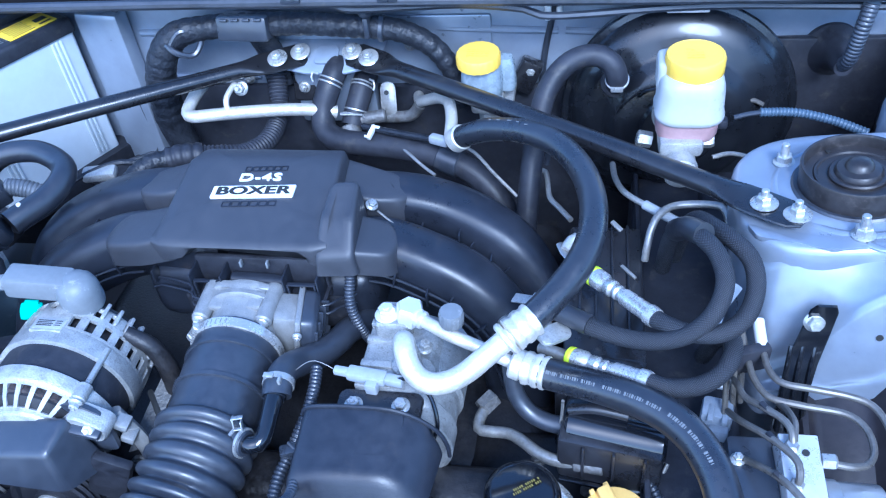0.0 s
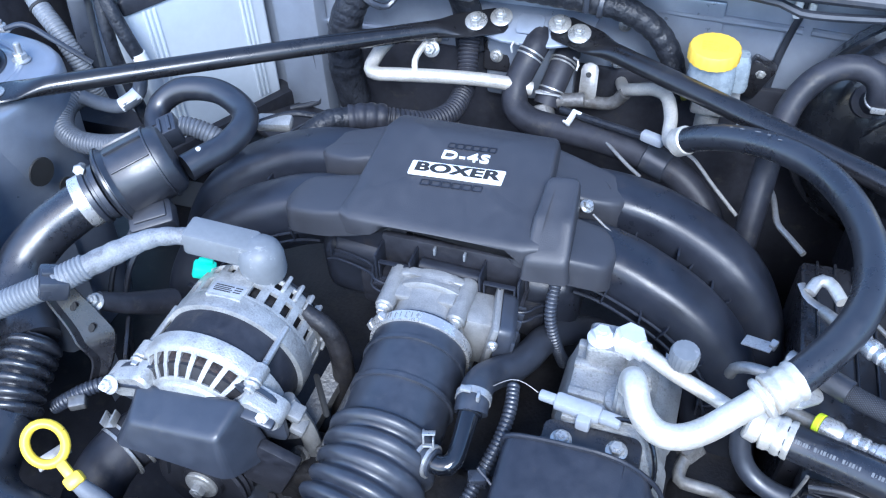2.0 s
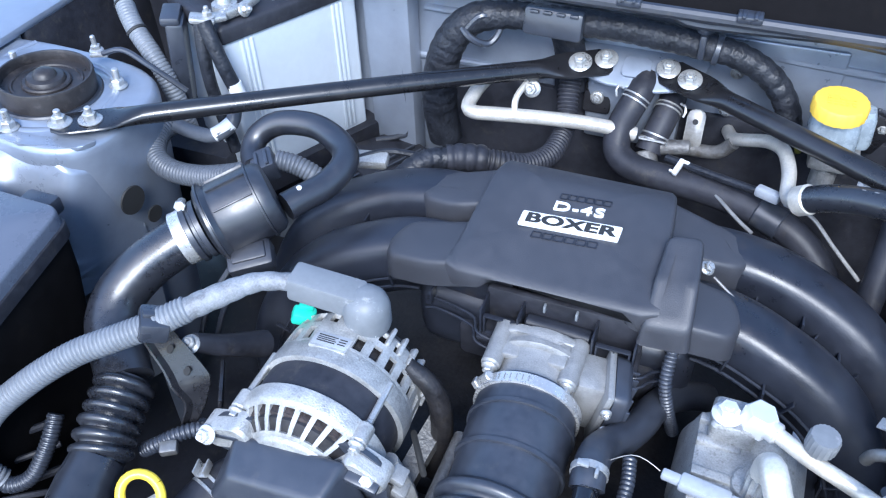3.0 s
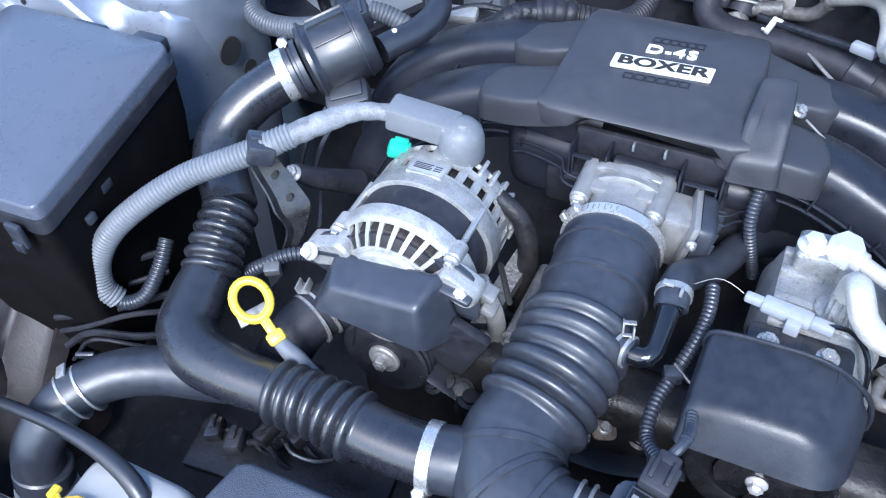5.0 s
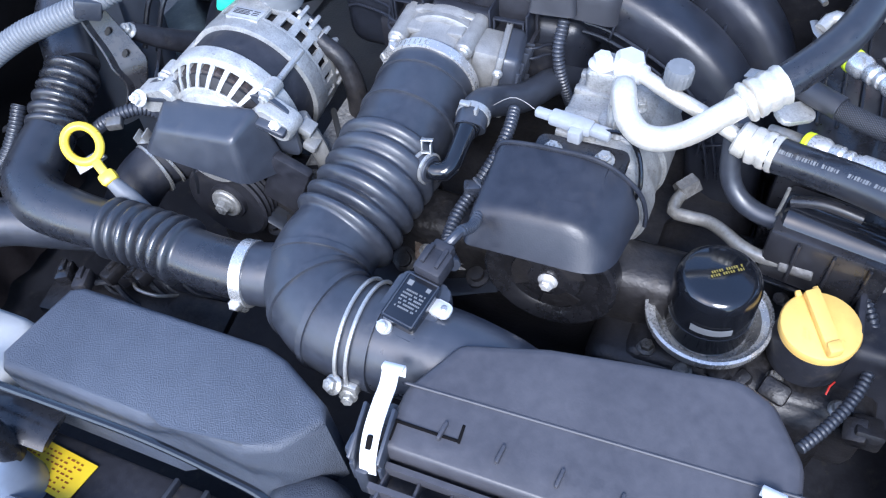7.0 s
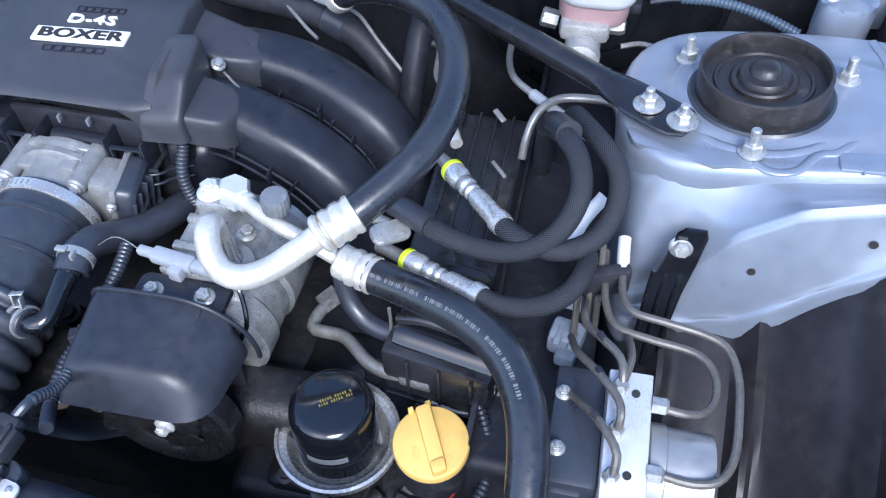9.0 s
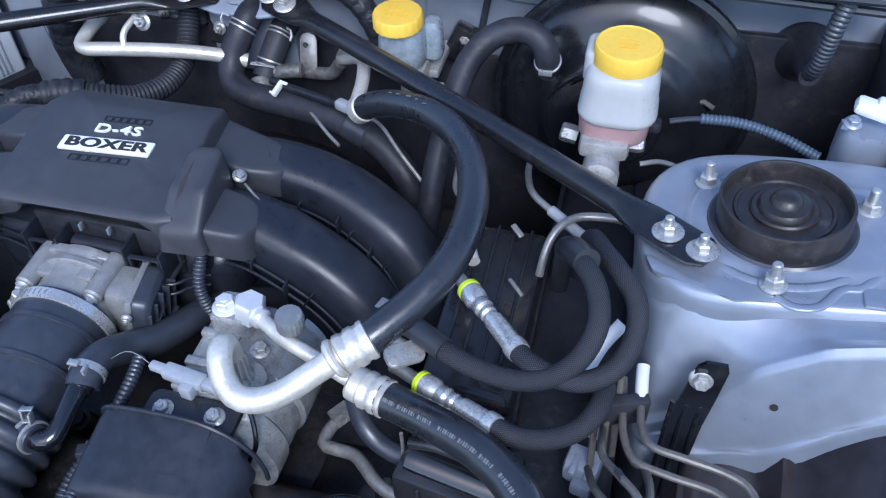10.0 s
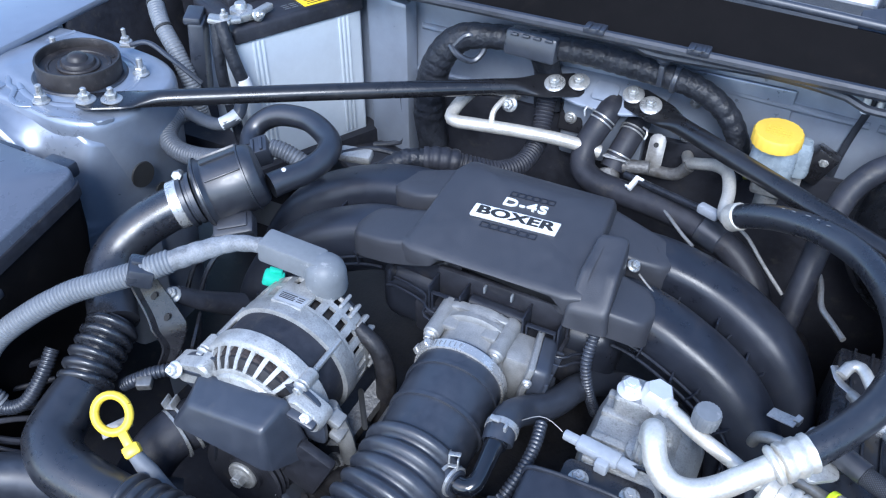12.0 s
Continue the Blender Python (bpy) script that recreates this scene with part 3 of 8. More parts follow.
structure("liner_2", join(sheet(liner(-1), 60, 10, 0.003), sheet(arch_liner(-1), 60, 14, 0.003)), LINER, "dark brown-black plastic wheel arch liner with folds", "wheel arch liner")

# front panel with radiator
front = tagged(new("front_panel"), "silver painted radiator support across the nose of the car", "radiator support", "", "structure")
part("crossbar", box((0, -0.665, 0.66), (1.5, 0.05, 0.05), 0.012), PAINT, front)
part("corner", loft([[(-0.26 + x, -0.635 + y * 0.8, z) for x, y in rounded(0.19 * k, 0.075 * k, 0.03 * k)] for z, k in ((0.62, 1.1), (0.695, 1.0), (0.703, 0.93), (0.706, 0.8))]), PAINT, front)
part("core", box((0.0, -0.655, 0.5), (1.2, 0.03, 0.3), 0.004), MATTE, front)
part("bumper", box((0, -0.74, 0.55), (1.6, 0.08, 0.3), 0.03, seg=4), PAINT, front)


# ---- strut bar ----
def strut_bar(sx):
    """Black tube with flattened, bolted ends from the tower to the middle bracket."""
    bar = thing("strut_brace", (sx * 0.3, 0.12, 0.88), "satin black tubular strut brace bolted to tower and firewall bracket", "strut brace", "strut braces")
    inner, outer = Vector((sx * 0.052, 0.297, 0.853)), Vector((sx * 0.548, -0.0455, 0.876))
    d = (outer - inner).normalized()
    side = Vector((-d.y, d.x, 0)).normalized()
    nrm_in, nrm_out = Vector((0, -0.42, 0.9)).normalized(), Vector((-0.07 * sx, 0.03, 1)).normalized()
    rings = []
    L = (outer - inner).length
    N = 60
    for i in range(N + 1):
        s = -0.024 + (L + 0.05) * i / N
        p = inner + d * s
        arch_z = -0.002 + 0.002 * math.sin(math.pi * min(1, max(0, s / L)))
        e = min(s, L - s)
        k = min(1, max(0, (e - 0.030) / 0.045))
        k = k * k * (3 - 2 * k)
        w = 0.0205 * (1 - k) + 0.012 * k
        h = 0.0022 * (1 - k) + 0.0105 * k
        taper = 1.0 if e > -0.014 else max(0.6, 1 + (e + 0.014) / 0.03)
        up = (nrm_in * (1 - s / L) + nrm_out * (s / L))
        up = (up - d * up.dot(d)).normalized()
        sd = d.cross(up)
        ring = []
        for q in range(20):
            a = 2 * math.pi * q / 20
            ca, sa = math.cos(a), math.sin(a)
            ring.append(p + UP * arch_z + sd * (w * taper * ca) + up * (h * (math.copysign(abs(sa) ** (0.35 + 0.65 * k), sa))))
        rings.append(ring)
    part("tube", loft(rings), BARBLACK, bar, sharp=40)
    for name, (x, y, z), n, stud in (("bolt", (0.5342, -0.0381, 0.8762), nrm_out, 0.007), ("bolt", (0.5621, -0.0545, 0.8768), nrm_out, 0.007)):
        part(name, hexbolt((sx * x, y, z), n, 0.0076, stud, 1.75), ZINC, bar, "zinc-plated flange nut")
    for x, y, z in ((0.0655, 0.284, 0.857), (0.0375, 0.3025, 0.8565)):
        part("bolt", hexbolt((sx * x, y, z), nrm_in, 0.0075, 0.002, 1.9), ZINC, bar, "zinc-plated flange bolt")
    return bar


strut_bar(1)
strut_bar(-1)
cb = thing("brace_bracket", (0, 0.31, 0.82), "blue-grey painted steel bracket joining the braces to the firewall", "bracket")
part("top_plate", moved(prism([(-0.03, -0.03), (0.03, -0.03), (0.075, -0.018), (0.085, 0.03), (-0.085, 0.03), (-0.075, -0.018)], -0.006, 0.0, 0.003), axis((0, 0.305, 0.850), (0, -0.42, 0.9))), PAINT, cb)
part("recess", moved(prism(rounded(0.034, 0.03, 0.006), 0, 0.002, 0.0015), axis((0.0, 0.303, 0.8505), (0, -0.42, 0.9))), PAINT, cb)
part("gusset", box((0.0, 0.322, 0.79), (0.12, 0.024, 0.11), 0.006), PAINT, cb)
part("clip_plate", box((-0.045, 0.312, 0.795), (0.036, 0.006, 0.04), 0.004, (-15, 0, 0)), BRACKET, cb)
part("bolt", hexbolt((-0.045, 0.308, 0.797), (0, -1, 0.25), 0.006, 0.003), ZINC, cb)


def strut_mount(sx):
    m = Matrix.Translation((sx * 0.626, 0.0, 0.871)) @ pose(0, 0, 0, -1.6, -4.5 * sx, 0)
    t = thing("strut_mount", (sx * 0.626, 0, 0.871), "black rubber strut top mount with domed cap, ringed by nuts", "strut mount", "strut mounts")
    part("ring", moved(lathe([(0.0525, -0.01), (0.0535, 0.0), (0.0535, 0.024), (0.0525, 0.0262), (0.0505, 0.0262), (0.0495, 0.024), (0.0488, 0.0145), (0.041, 0.0135), (0.040, 0.0150), (0.0375, 0.0150), (0.0365, 0.0132), (0.028, 0.013), (0.0, 0.013)], seg=64), m), MOUNT, t)
    part("cap", moved(lathe([(0.0275, 0.012), (0.0275, 0.0155), (0.026, 0.017), (0.0225, 0.017), (0.0215, 0.0195), (0.020, 0.0215), (0.0155, 0.0222), (0.0135, 0.023), (0.0115, 0.0275), (0.0075, 0.030), (0.0, 0.031)], seg=40), m), MOUNT, t)
    part("rubber_lip", moved(lathe([(0.058, -0.004), (0.060, 0.001), (0.058, 0.003), (0.0535, 0.002)], seg=64), m), RUBBER, t)
    part("dot", moved(lathe([(0.0025, 0.010), (0.0025, 0.0152)], (0.012 * sx, -0.0445, 0), (0, 0, 1), 10), m), INK, t)
    part("dot", moved(lathe([(0.0025, 0.010), (0.0025, 0.0152)], (-0.02 * sx, 0.040, 0), (0, 0, 1), 10), m), INK, t)
    for a in (142, 20, 263):
        x, y = 0.0755 * math.cos(radians(a)) * sx, 0.0755 * math.sin(radians(a))
        part("nut", moved(hexbolt((x, y, -0.001), (0, 0, 1), 0.0082, 0.013, 1.35, a), m), ZINC, t, "zinc-plated flange nut on a stud")
    return t


strut_mount(1)
strut_mount(-1)

# ---- chassis rail beside the engine ----
rail = structure("chassis_rail", box((0.475, -0.02, 0.645), (0.10, 0.56, 0.11), 0.012, seg=3), MATTE, "black painted chassis rail below the hoses", "chassis rail")
part("flange", box((0.43, -0.02, 0.706), (0.006, 0.54, 0.014), 0.002), MATTE, rail)

# ---- engine mass ----
eng = thing("engine_block", (0, -0.05, 0.4), "oil-stained dark engine block and timing cover", "engine")
part("block", box((0.03, 0.0, 0.52), (0.62, 0.44, 0.24), 0.03, seg=3), GRIME, eng)
part("timing_cover", box((0.06, -0.262, 0.57), (0.56, 0.06, 0.26), 0.02, seg=3), GRIME, eng)
part("front_cover", box((0.33, -0.28, 0.58), (0.22, 0.12, 0.12), 0.02, seg=3), GRIME, eng)
part("bellhousing", loft([[(0.0 + 0.24 * k * math.cos(a), y, 0.55 + 0.14 * k * math.sin(a)) for a in [2 * math.pi * i / 32 for i in range(32)]] for y, k in ((0.2, 1.0), (0.24, 0.95), (0.31, 0.6))]), GRIME, eng)
rr = random.Random(4)
for i in range(26):
    x, y = rr.uniform(-0.28, 0.42), rr.choice((rr.uniform(-0.31, -0.27), rr.uniform(-0.24, -0.18)))
    z = 0.66 if y > -0.25 else 0.655
    part("boss", lathe([(0.012, -0.02), (0.012, 0.0), (0.0075, 0.001), (0.0075, 0.006), (0.0, 0.007)], (x, y, z), (rr.uniform(-.3, .3), rr.uniform(-.5, 0), 1), 12), GRIME, eng)

# ---- intake manifold ----
man = thing("intake_manifold", (0, 0, 0.7), "black plastic intake manifold with four curved runners", "intake manifold")
R1 = 0.031


def runner_frames(points):
    """Places along a runner with its outer side and its upward direction."""
    pts, _, s = curve(points, 0.006)
    out = []
    for i, p in enumerate(pts):
        d = (pts[min(i + 1, len(pts) - 1)] - pts[max(i - 1, 0)]).normalized()
        side = Vector((0, -1, 0))
        side = (side - d * side.dot(d)).normalized()
        up = side.cross(d) * (1 if points[0][0] > 0 else -1)
        out.append((p, side, up))
    return out


def runner(points):
    """A moulded runner: rounded on top, with tall flat sides below."""
    rings = []
    for p, side, up in runner_frames(points):
        ring = []
        for q in range(28):
            a = 2 * math.pi * q / 28
            c, s = math.cos(a), math.sin(a)
            x = R1 * math.copysign(abs(c) ** 0.62, c) * (1.0 if s > -0.3 else 0.84)
            y = R1 * (abs(s) ** 0.66 if s > -0.01 else -1.45 * abs(s) ** 0.9)
            ring.append(p + side * x + up * y)
        rings.append(ring)
    return loft(rings)


def flange_line(points, drop, proud, a, b):
    """A moulded flange along a runner's foot, on its outer side."""
    fr_ = runner_frames(points)
    n = len(fr_)
    return tube([p + side * (R1 + proud) - up * drop for p, side, up in fr_[int(a * n):int(b * n):3]], 0.0017, 8, 0.008)


for sx in (1, -1):
    low = [(sx * 0.04, -0.035, 0.790), (sx * 0.14, -0.035, 0.798), (sx * 0.205, -0.047, 0.783), (sx * 0.252, -0.058, 0.757), (sx * 0.282, -0.070, 0.722), (sx * 0.30, -0.085, 0.67), (sx * 0.305, -0.09, 0.6)]
    high = [(sx * 0.04, 0.045, 0.793), (sx * 0.14, 0.045, 0.801), (sx * 0.21, 0.040, 0.789), (sx * 0.268, 0.020, 0.768), (sx * 0.300, 0.005, 0.735), (sx * 0.320, -0.008, 0.68), (sx * 0.324, -0.012, 0.6)]
    for k, line in enumerate((low, high)):
        part("runner", runner(line), RUNNER, man, sharp=50)
        part("seam", flange_line(line, 0.009, 0.002, 0.24, 0.86), RUNNER, man)
        part("seam", flange_line(line, 0.017, 0.005, 0.24, 0.86), RUNNER, man)
        fr_ = runner_frames(line)
        for f in (0.34, 0.5, 0.62, 0.74):
            p, side, up = fr_[int(f * len(fr_))]
            part("rib", moved(box((0, 0, 0), (0.002, 0.009, 0.020), 0.0005), Matrix.Translation(p + side * (R1 + 0.002) - up * 0.009) @ Matrix((side.cross(up), side, up)).transposed().to_4x4()), RUNNER, man)
    for x, y, z in ((0.118, -0.074, 0.782), (0.20, -0.083, 0.772), (0.268, -0.108, 0.70), (0.225, 0.0, 0.785), (0.262, -0.018, 0.765)):
        part("rib", box((sx * x, y, z), (0.0022, 0.014, 0.018), 0.0006, (0, 0, 0)), RUNNER, man)
part("plenum", box((0, 0.0, 0.745), (0.28, 0.15, 0.085), 0.025, seg=4), RUNNER, man)
part("skirt", box((0.01, -0.066, 0.735), (0.20, 0.03, 0.05), 0.008), MATTE, man)
part("web", box((0.016, -0.076, 0.79), (0.15, 0.008, 0.055), 0.003), MATTE, man)
part("shelf", box((0.016, -0.092, 0.7765), (0.152, 0.036, 0.004), 0.0015), MATTE, man)
part("barrel", rod((-0.018, -0.086, 0.790), (0.046, -0.087, 0.788), 0.010, None, 20, 0.002), RUNNER, man)
for d in (0.0, 0.009):
    lip = [(x, y - 0.45 * d, z - d) for x, y, z in ((-0.125, -0.073, 0.772), (-0.11, -0.075, 0.777), (-0.07, -0.088, 0.780), (-0.055, -0.107, 0.779), (0.016, -0.112, 0.777), (0.088, -0.109, 0.778), (0.104, -0.094, 0.775), (0.12, -0.082, 0.771))]
    part("seam", tube(lip, 0.0016, 8, 0.006), RUNNER, man)
for x in (-0.057, -0.021, 0.049, 0.087):
    part("rib", box((x, -0.091, 0.794), (0.0022, 0.028, 0.034), 0.0006), RUNNER, man)
for x in (-0.039, 0.068):
    part("pocket", join(*[box((x + u, -0.101, 0.790 + v), (w, 0.005, h), 0.0005) for u, v, w, h in ((0, 0.011, 0.032, 0.002), (0, -0.011, 0.032, 0.002), (-0.015, 0, 0.002, 0.022), (0.015, 0, 0.002, 0.022), (0.001, 0, 0.0018, 0.022))]), RUNNER, man)
for x in (0.0, 0.03):
    part("tab", box((x, -0.088, 0.817), (0.0024, 0.006, 0.008), 0.0006), GREYP, man)
part("corrugated_loom", tube([(0.118, -0.083, 0.80), (0.118, -0.1, 0.775), (0.125, -0.105, 0.745), (0.135, -0.095, 0.70)], 0.0050, 12, 0.004, rib=(0.004, 0.0012, 0, 1)), PLASTIC, man)

# ---- manifold cover ----
mc = thing("engine_cover", (0, -0.01, 0.82), "dark grey grained plastic engine cover with chrome badge", "engine cover")


def top_z(x, y):
    return 0.8625 + 0.2 * min(y, 0.035) - 0.35 * max(0, y - 0.035) - 0.25 * x * x


SIDES = [(-0.084, 0.070), (0.084, 0.070), (0.088, 0.062), (0.091, 0.03), (0.095, -0.03), (0.098, -0.066)]
LIP = [(0.100, 0.818), (0.086, 0.822), (0.079, 0.829), (0.070, 0.8385), (0.04, 0.8400), (0.0, 0.8405), (-0.042, 0.8400), (-0.052, 0.8375), (-0.060, 0.829), (-0.066, 0.824), (-0.085, 0.820), (-0.098, 0.818)]
SIDES_LEFT = [(-0.097, -0.066), (-0.094, -0.03), (-0.091, 0.03), (-0.088, 0.062)]


def cover_ring(k, drop, front_y, front_z, foot=None):
    """One level of the cover: sides and rear scaled by k and dropped, the front edge drawn out over the recess."""
    def side(p):
        return (p[0] * k, p[1] * k, foot if foot else top_z(p[0] * min(1, k), p[1] * min(1, k)) - drop)
    front = [(x * min(1, k), front_y + (0.006 if abs(x) > 0.09 else 0), z if foot else max(front_z, z + 0.002) if front_z < 0.842 else front_z) for x, z in LIP]
    return [side(p) for p in SIDES] + front + [side(p) for p in SIDES_LEFT]


part("top", loft([cover_ring(1.035, 0, -0.0905, 0, 0.812), cover_ring(1.02, 0.014, -0.0930, 0.8408), cover_ring(1.004, 0.004, -0.0915, 0.8440), cover_ring(0.99, 0.0008, -0.0830, 0.8466), cover_ring(0.96, 0.0, -0.0690, 0.8484), cover_ring(0.82, 0.0, -0.058, 0.8508), cover_ring(0.6, 0.0, -0.042, 0.8541), cover_ring(0.4, 0.0, -0.028, 0.8569), cover_ring(0.2, 0.0, -0.014, 0.8597)]), COVER, mc, sharp=60)


def ear(sx, plan):
    """A flat ear of the cover that laps over a runner, sloping towards its tip."""
    rings = []
    base = densify(round_poly(plan, 0.013, 6), 0.008)
    for dz, d in ((-0.031, -0.001), (-0.012, -0.0005), (-0.005, 0.0), (-0.0018, 0.0014), (-0.0004, 0.004), (0.0, 0.010), (0.0006, 0.02)):
        rings.append([(sx * x, y, 0.8465 - 0.21 * (x - 0.08) - 0.9 * max(0, x - 0.150) ** 2 * 8 + dz) for x, y in inset(base, d)])
    return loft(rings)


for sx in (1, -1):
    part("ear", ear(sx, [(0.07, 0.010), (0.126, 0.002), (0.163, 0.013), (0.172, 0.036), (0.150, 0.058), (0.07, 0.072)]), COVER, mc, sharp=60)
    part("ear", ear(sx, [(0.07, -0.084), (0.118, -0.088), (0.164, -0.080), (0.172, -0.050), (0.158, -0.026), (0.07, -0.020)]), COVER, mc, sharp=60)


def boss_z(y):
    """The boss's back: level with the cover, then falling to the front lip."""
    return 0.8735 + 0.2 * y if y > -0.060 else 0.8615 - 0.75 * (-0.060 - y)


boss = densify(round_poly([(0.091, -0.010), (0.123, -0.006), (0.130, -0.094), (0.087, -0.097)], [0.009, 0.009, 0.008, 0.006], 5), 0.005)
part("boss_block", loft([[(x, y, (0.812 if dz is None else max(0.813, boss_z(y) + dz))) for x, y in inset(boss, d)] for dz, d in ((None, -0.002), (-0.016, -0.0005), (-0.006, 0.0), (-0.002, 0.0015), (-0.0004, 0.0035), (0.0, 0.007), (0.0, 0.013))]), COVER, mc, sharp=60)
part("screw", hexbolt((0.1300, -0.005, 0.8345), (0.5, -0.3, 1), 0.005, 0.0), ZINC, mc)
part("strap", tube([(0.138, -0.012, 0.832), (0.15, -0.020, 0.828), (0.166, -0.031, 0.824)], 0.0013, 6), STEEL, mc)


badge = pose(0.0015, -0.0185, 0.8592, 11.3, 0, 3.6) @ Matrix.Diagonal((0.955, 0.97, 1, 1))
slant = Matrix(((1, 0.12, 0, 0), (0, 1, 0, 0), (0, 0, 1, 0), (0, 0, 0, 1)))
part("badge_plate", moved(prism(round_poly([(-0.0505, -0.0088), (0.0485, -0.0088), (0.0505, 0.0088), (-0.0485, 0.0088)], 0.001), 0, 0.0022, 0.0005), badge), CHROME, mc, "chrome badge plate with black letters")
part("badge_letters", join(*[letters("BOXER", (x, 0.0008, 0.0023), 0.0162, badge @ slant, 0.0006 + x * 0.1, squeeze=1.68, bold=0.022, spacing=1.04) for x in (-0.0006, 0.0006)]), INK, mc)
part("series_letters", letters("D-4S", (0.002, 0.0216, 0.0012), 0.0150, badge @ slant, 0.0012, spacing=1.08, squeeze=1.62, bold=0.006), CHROME, mc)


def emboss(n, w, h, m):
    """A maker's mark as a row of small raised open frames."""
    t = h * 0.16
    for i in range(n):
        x = (i - (n - 1) / 2) * w * 1.22
        part("maker_mark", bars([(x, h / 2, w, t), (x, -h / 2, w, t), (x - w / 2, 0, t, h), (x + w / 2, 0, t, h)], m, 0.0008), RUNNER, mc)


emboss(6, 0.0072, 0.0062, badge @ slant @ pose(0.0045, 0.0362, 0.0))
emboss(6, 0.0090, 0.0066, badge @ slant @ pose(0.0, -0.0165, 0.0))

# ---- throttle body ----
tb = thing("throttle_body", (0.015, -0.12, 0.72), "cast aluminium throttle body with black motor cap", "throttle body")
ax = Vector((0.0, -1.0, -0.12)).normalized()
c0 = Vector((0.007, -0.108, 0.763))
part("bore", lathe([(0.038, -0.012), (0.044, -0.01), (0.0445, -0.004), (0.0425, 0.0), (0.0415, 0.03), (0.0425, 0.045), (0.0425, 0.05)], c0, ax, 40), CASTGREY, tb)
for px, pz in ((-0.039, 0.030), (0.031, 0.030), (0.036, -0.04), (-0.044, -0.04)):
    part("boss", rod(c0 + Vector((px, 0.010, pz)), c0 + Vector((px, -0.042, pz * 0.95)), 0.0098, 0.0092, 20, 0.0025), CASTGREY, tb)
    part("screw", hexbolt(c0 + Vector((px, -0.042, pz * 0.95)), (0, -1, 0), 0.0052), ZINC, tb)
part("flange", moved(prism(rounded(0.084, 0.082, 0.02), 0, 0.009, 0.002), axis(c0 + ax * -0.010 + Vector((-0.003, 0, 0)), ax)), CASTGREY, tb)
for px, pz in ((-0.025, 0.032), (0.018, 0.035)):
    part("rib", box(c0 + Vector((px, -0.012, pz)), (0.016, 0.034, 0.008), 0.002), CASTGREY, tb)
part("gear_housing", box((0.052, -0.124, 0.762), (0.030, 0.042, 0.060), 0.006, (0, 12, 10)), CASTGREY, tb)
part("gear_flange", box((0.066, -0.126, 0.761), (0.007, 0.060, 0.076), 0.003, (0, 12, 10)), CASTGREY, tb)
mcap = part("motor_cap", moved(loft([[(x * k, y * k, z) for x, y in round_poly([(-0.030, -0.036), (0.022, -0.040), (0.031, -0.016), (0.031, 0.026), (0.020, 0.038), (-0.026, 0.036), (-0.031, 0.02)], 0.006, 4)] for z, k in ((0, 1.0), (0.010, 1.0), (0.013, 0.96), (0.016, 0.86))]), pose(0.0695, -0.126, 0.7605, 0, 90 + 12, 10) @ pose(0, 0, 0, 0, 0, 90)), PLASTIC, tb, "ribbed black plastic motor cap")
for k in range(5):
    part("rib", box((0.0865, -0.150 + 0.0115 * k, 0.760), (0.010, 0.0024, 0.054 - 0.006 * abs(k - 2)), 0.0008, (0, 12, 10)), PLASTIC, mcap)
for k in range(3):
    part("rib", box((0.0860 + 0.004 * (1 - k), -0.127, 0.742 + 0.018 * k), (0.009, 0.046, 0.0024), 0.0008, (0, 12, 10)), PLASTIC, mcap)
part("dome", lathe([(0.036, 0), (0.0475, 0.001), (0.0480, 0.006), (0.0455, 0.008), (0.0425, 0.0085)], c0 + ax * 0.004, ax, 40), CASTGREY, tb)
for i in range(3):
    part("screw", hexbolt((0.0765, -0.158, 0.735 + 0.024 * i), (0.3, -1, 0), 0.0035), ZINC, mcap)

# ---- main intake hose ----
H = [(0.0075, -0.156, 0.762), (0.0100, -0.20, 0.761), (0.0115, -0.25, 0.757), (0.010, -0.30, 0.752), (0.003, -0.345, 0.742), (-0.002, -0.378, 0.738), (0.004, -0.408, 0.736), (0.03, -0.430, 0.736), (0.06, -0.437, 0.737), (0.088, -0.438, 0.738)]
ih = thing("intake_hose", (0.01, -0.3, 0.7), "black rubber intake hose with bellows and elbow, clamped to the throttle", "intake hose")
hose = part("hose", tube(H, [0.046, 0.0465, 0.0455, 0.042, 0.0415, 0.044, 0.044, 0.043, 0.043, 0.043], 40, 0.003, rib=(0.0165, 0.0075, 0.104, 0.104 + 0.0165 * 6)), RUBBER, ih, sharp=60)
for i, (a, b) in enumerate((((0.0092, -0.187, 0.7615), (0.0096, -0.192, 0.7613)), ((0.0112, -0.225, 0.7595), (0.0114, -0.23, 0.759)))):
    part("seam", band((a, b), 0.046, 0.0045, 0.0024, seg=40), RUBBER, ih)
for a, b in (((0.0, -0.392, 0.737), (0.002, -0.40, 0.7365)), ((0.012, -0.418, 0.736), (0.02, -0.424, 0.736)), ((0.036, -0.432, 0.736), (0.044, -0.434, 0.736))):
    part("rib", band((a, b), 0.0432, 0.006, 0.0024, seg=40), RUBBER, ih)
part("branch", tube([(-0.005, -0.395, 0.737), (-0.03, -0.408, 0.736), (-0.058, -0.415, 0.7355)], [0.031, 0.0285, 0.0275], 28), RUBBER, ih)


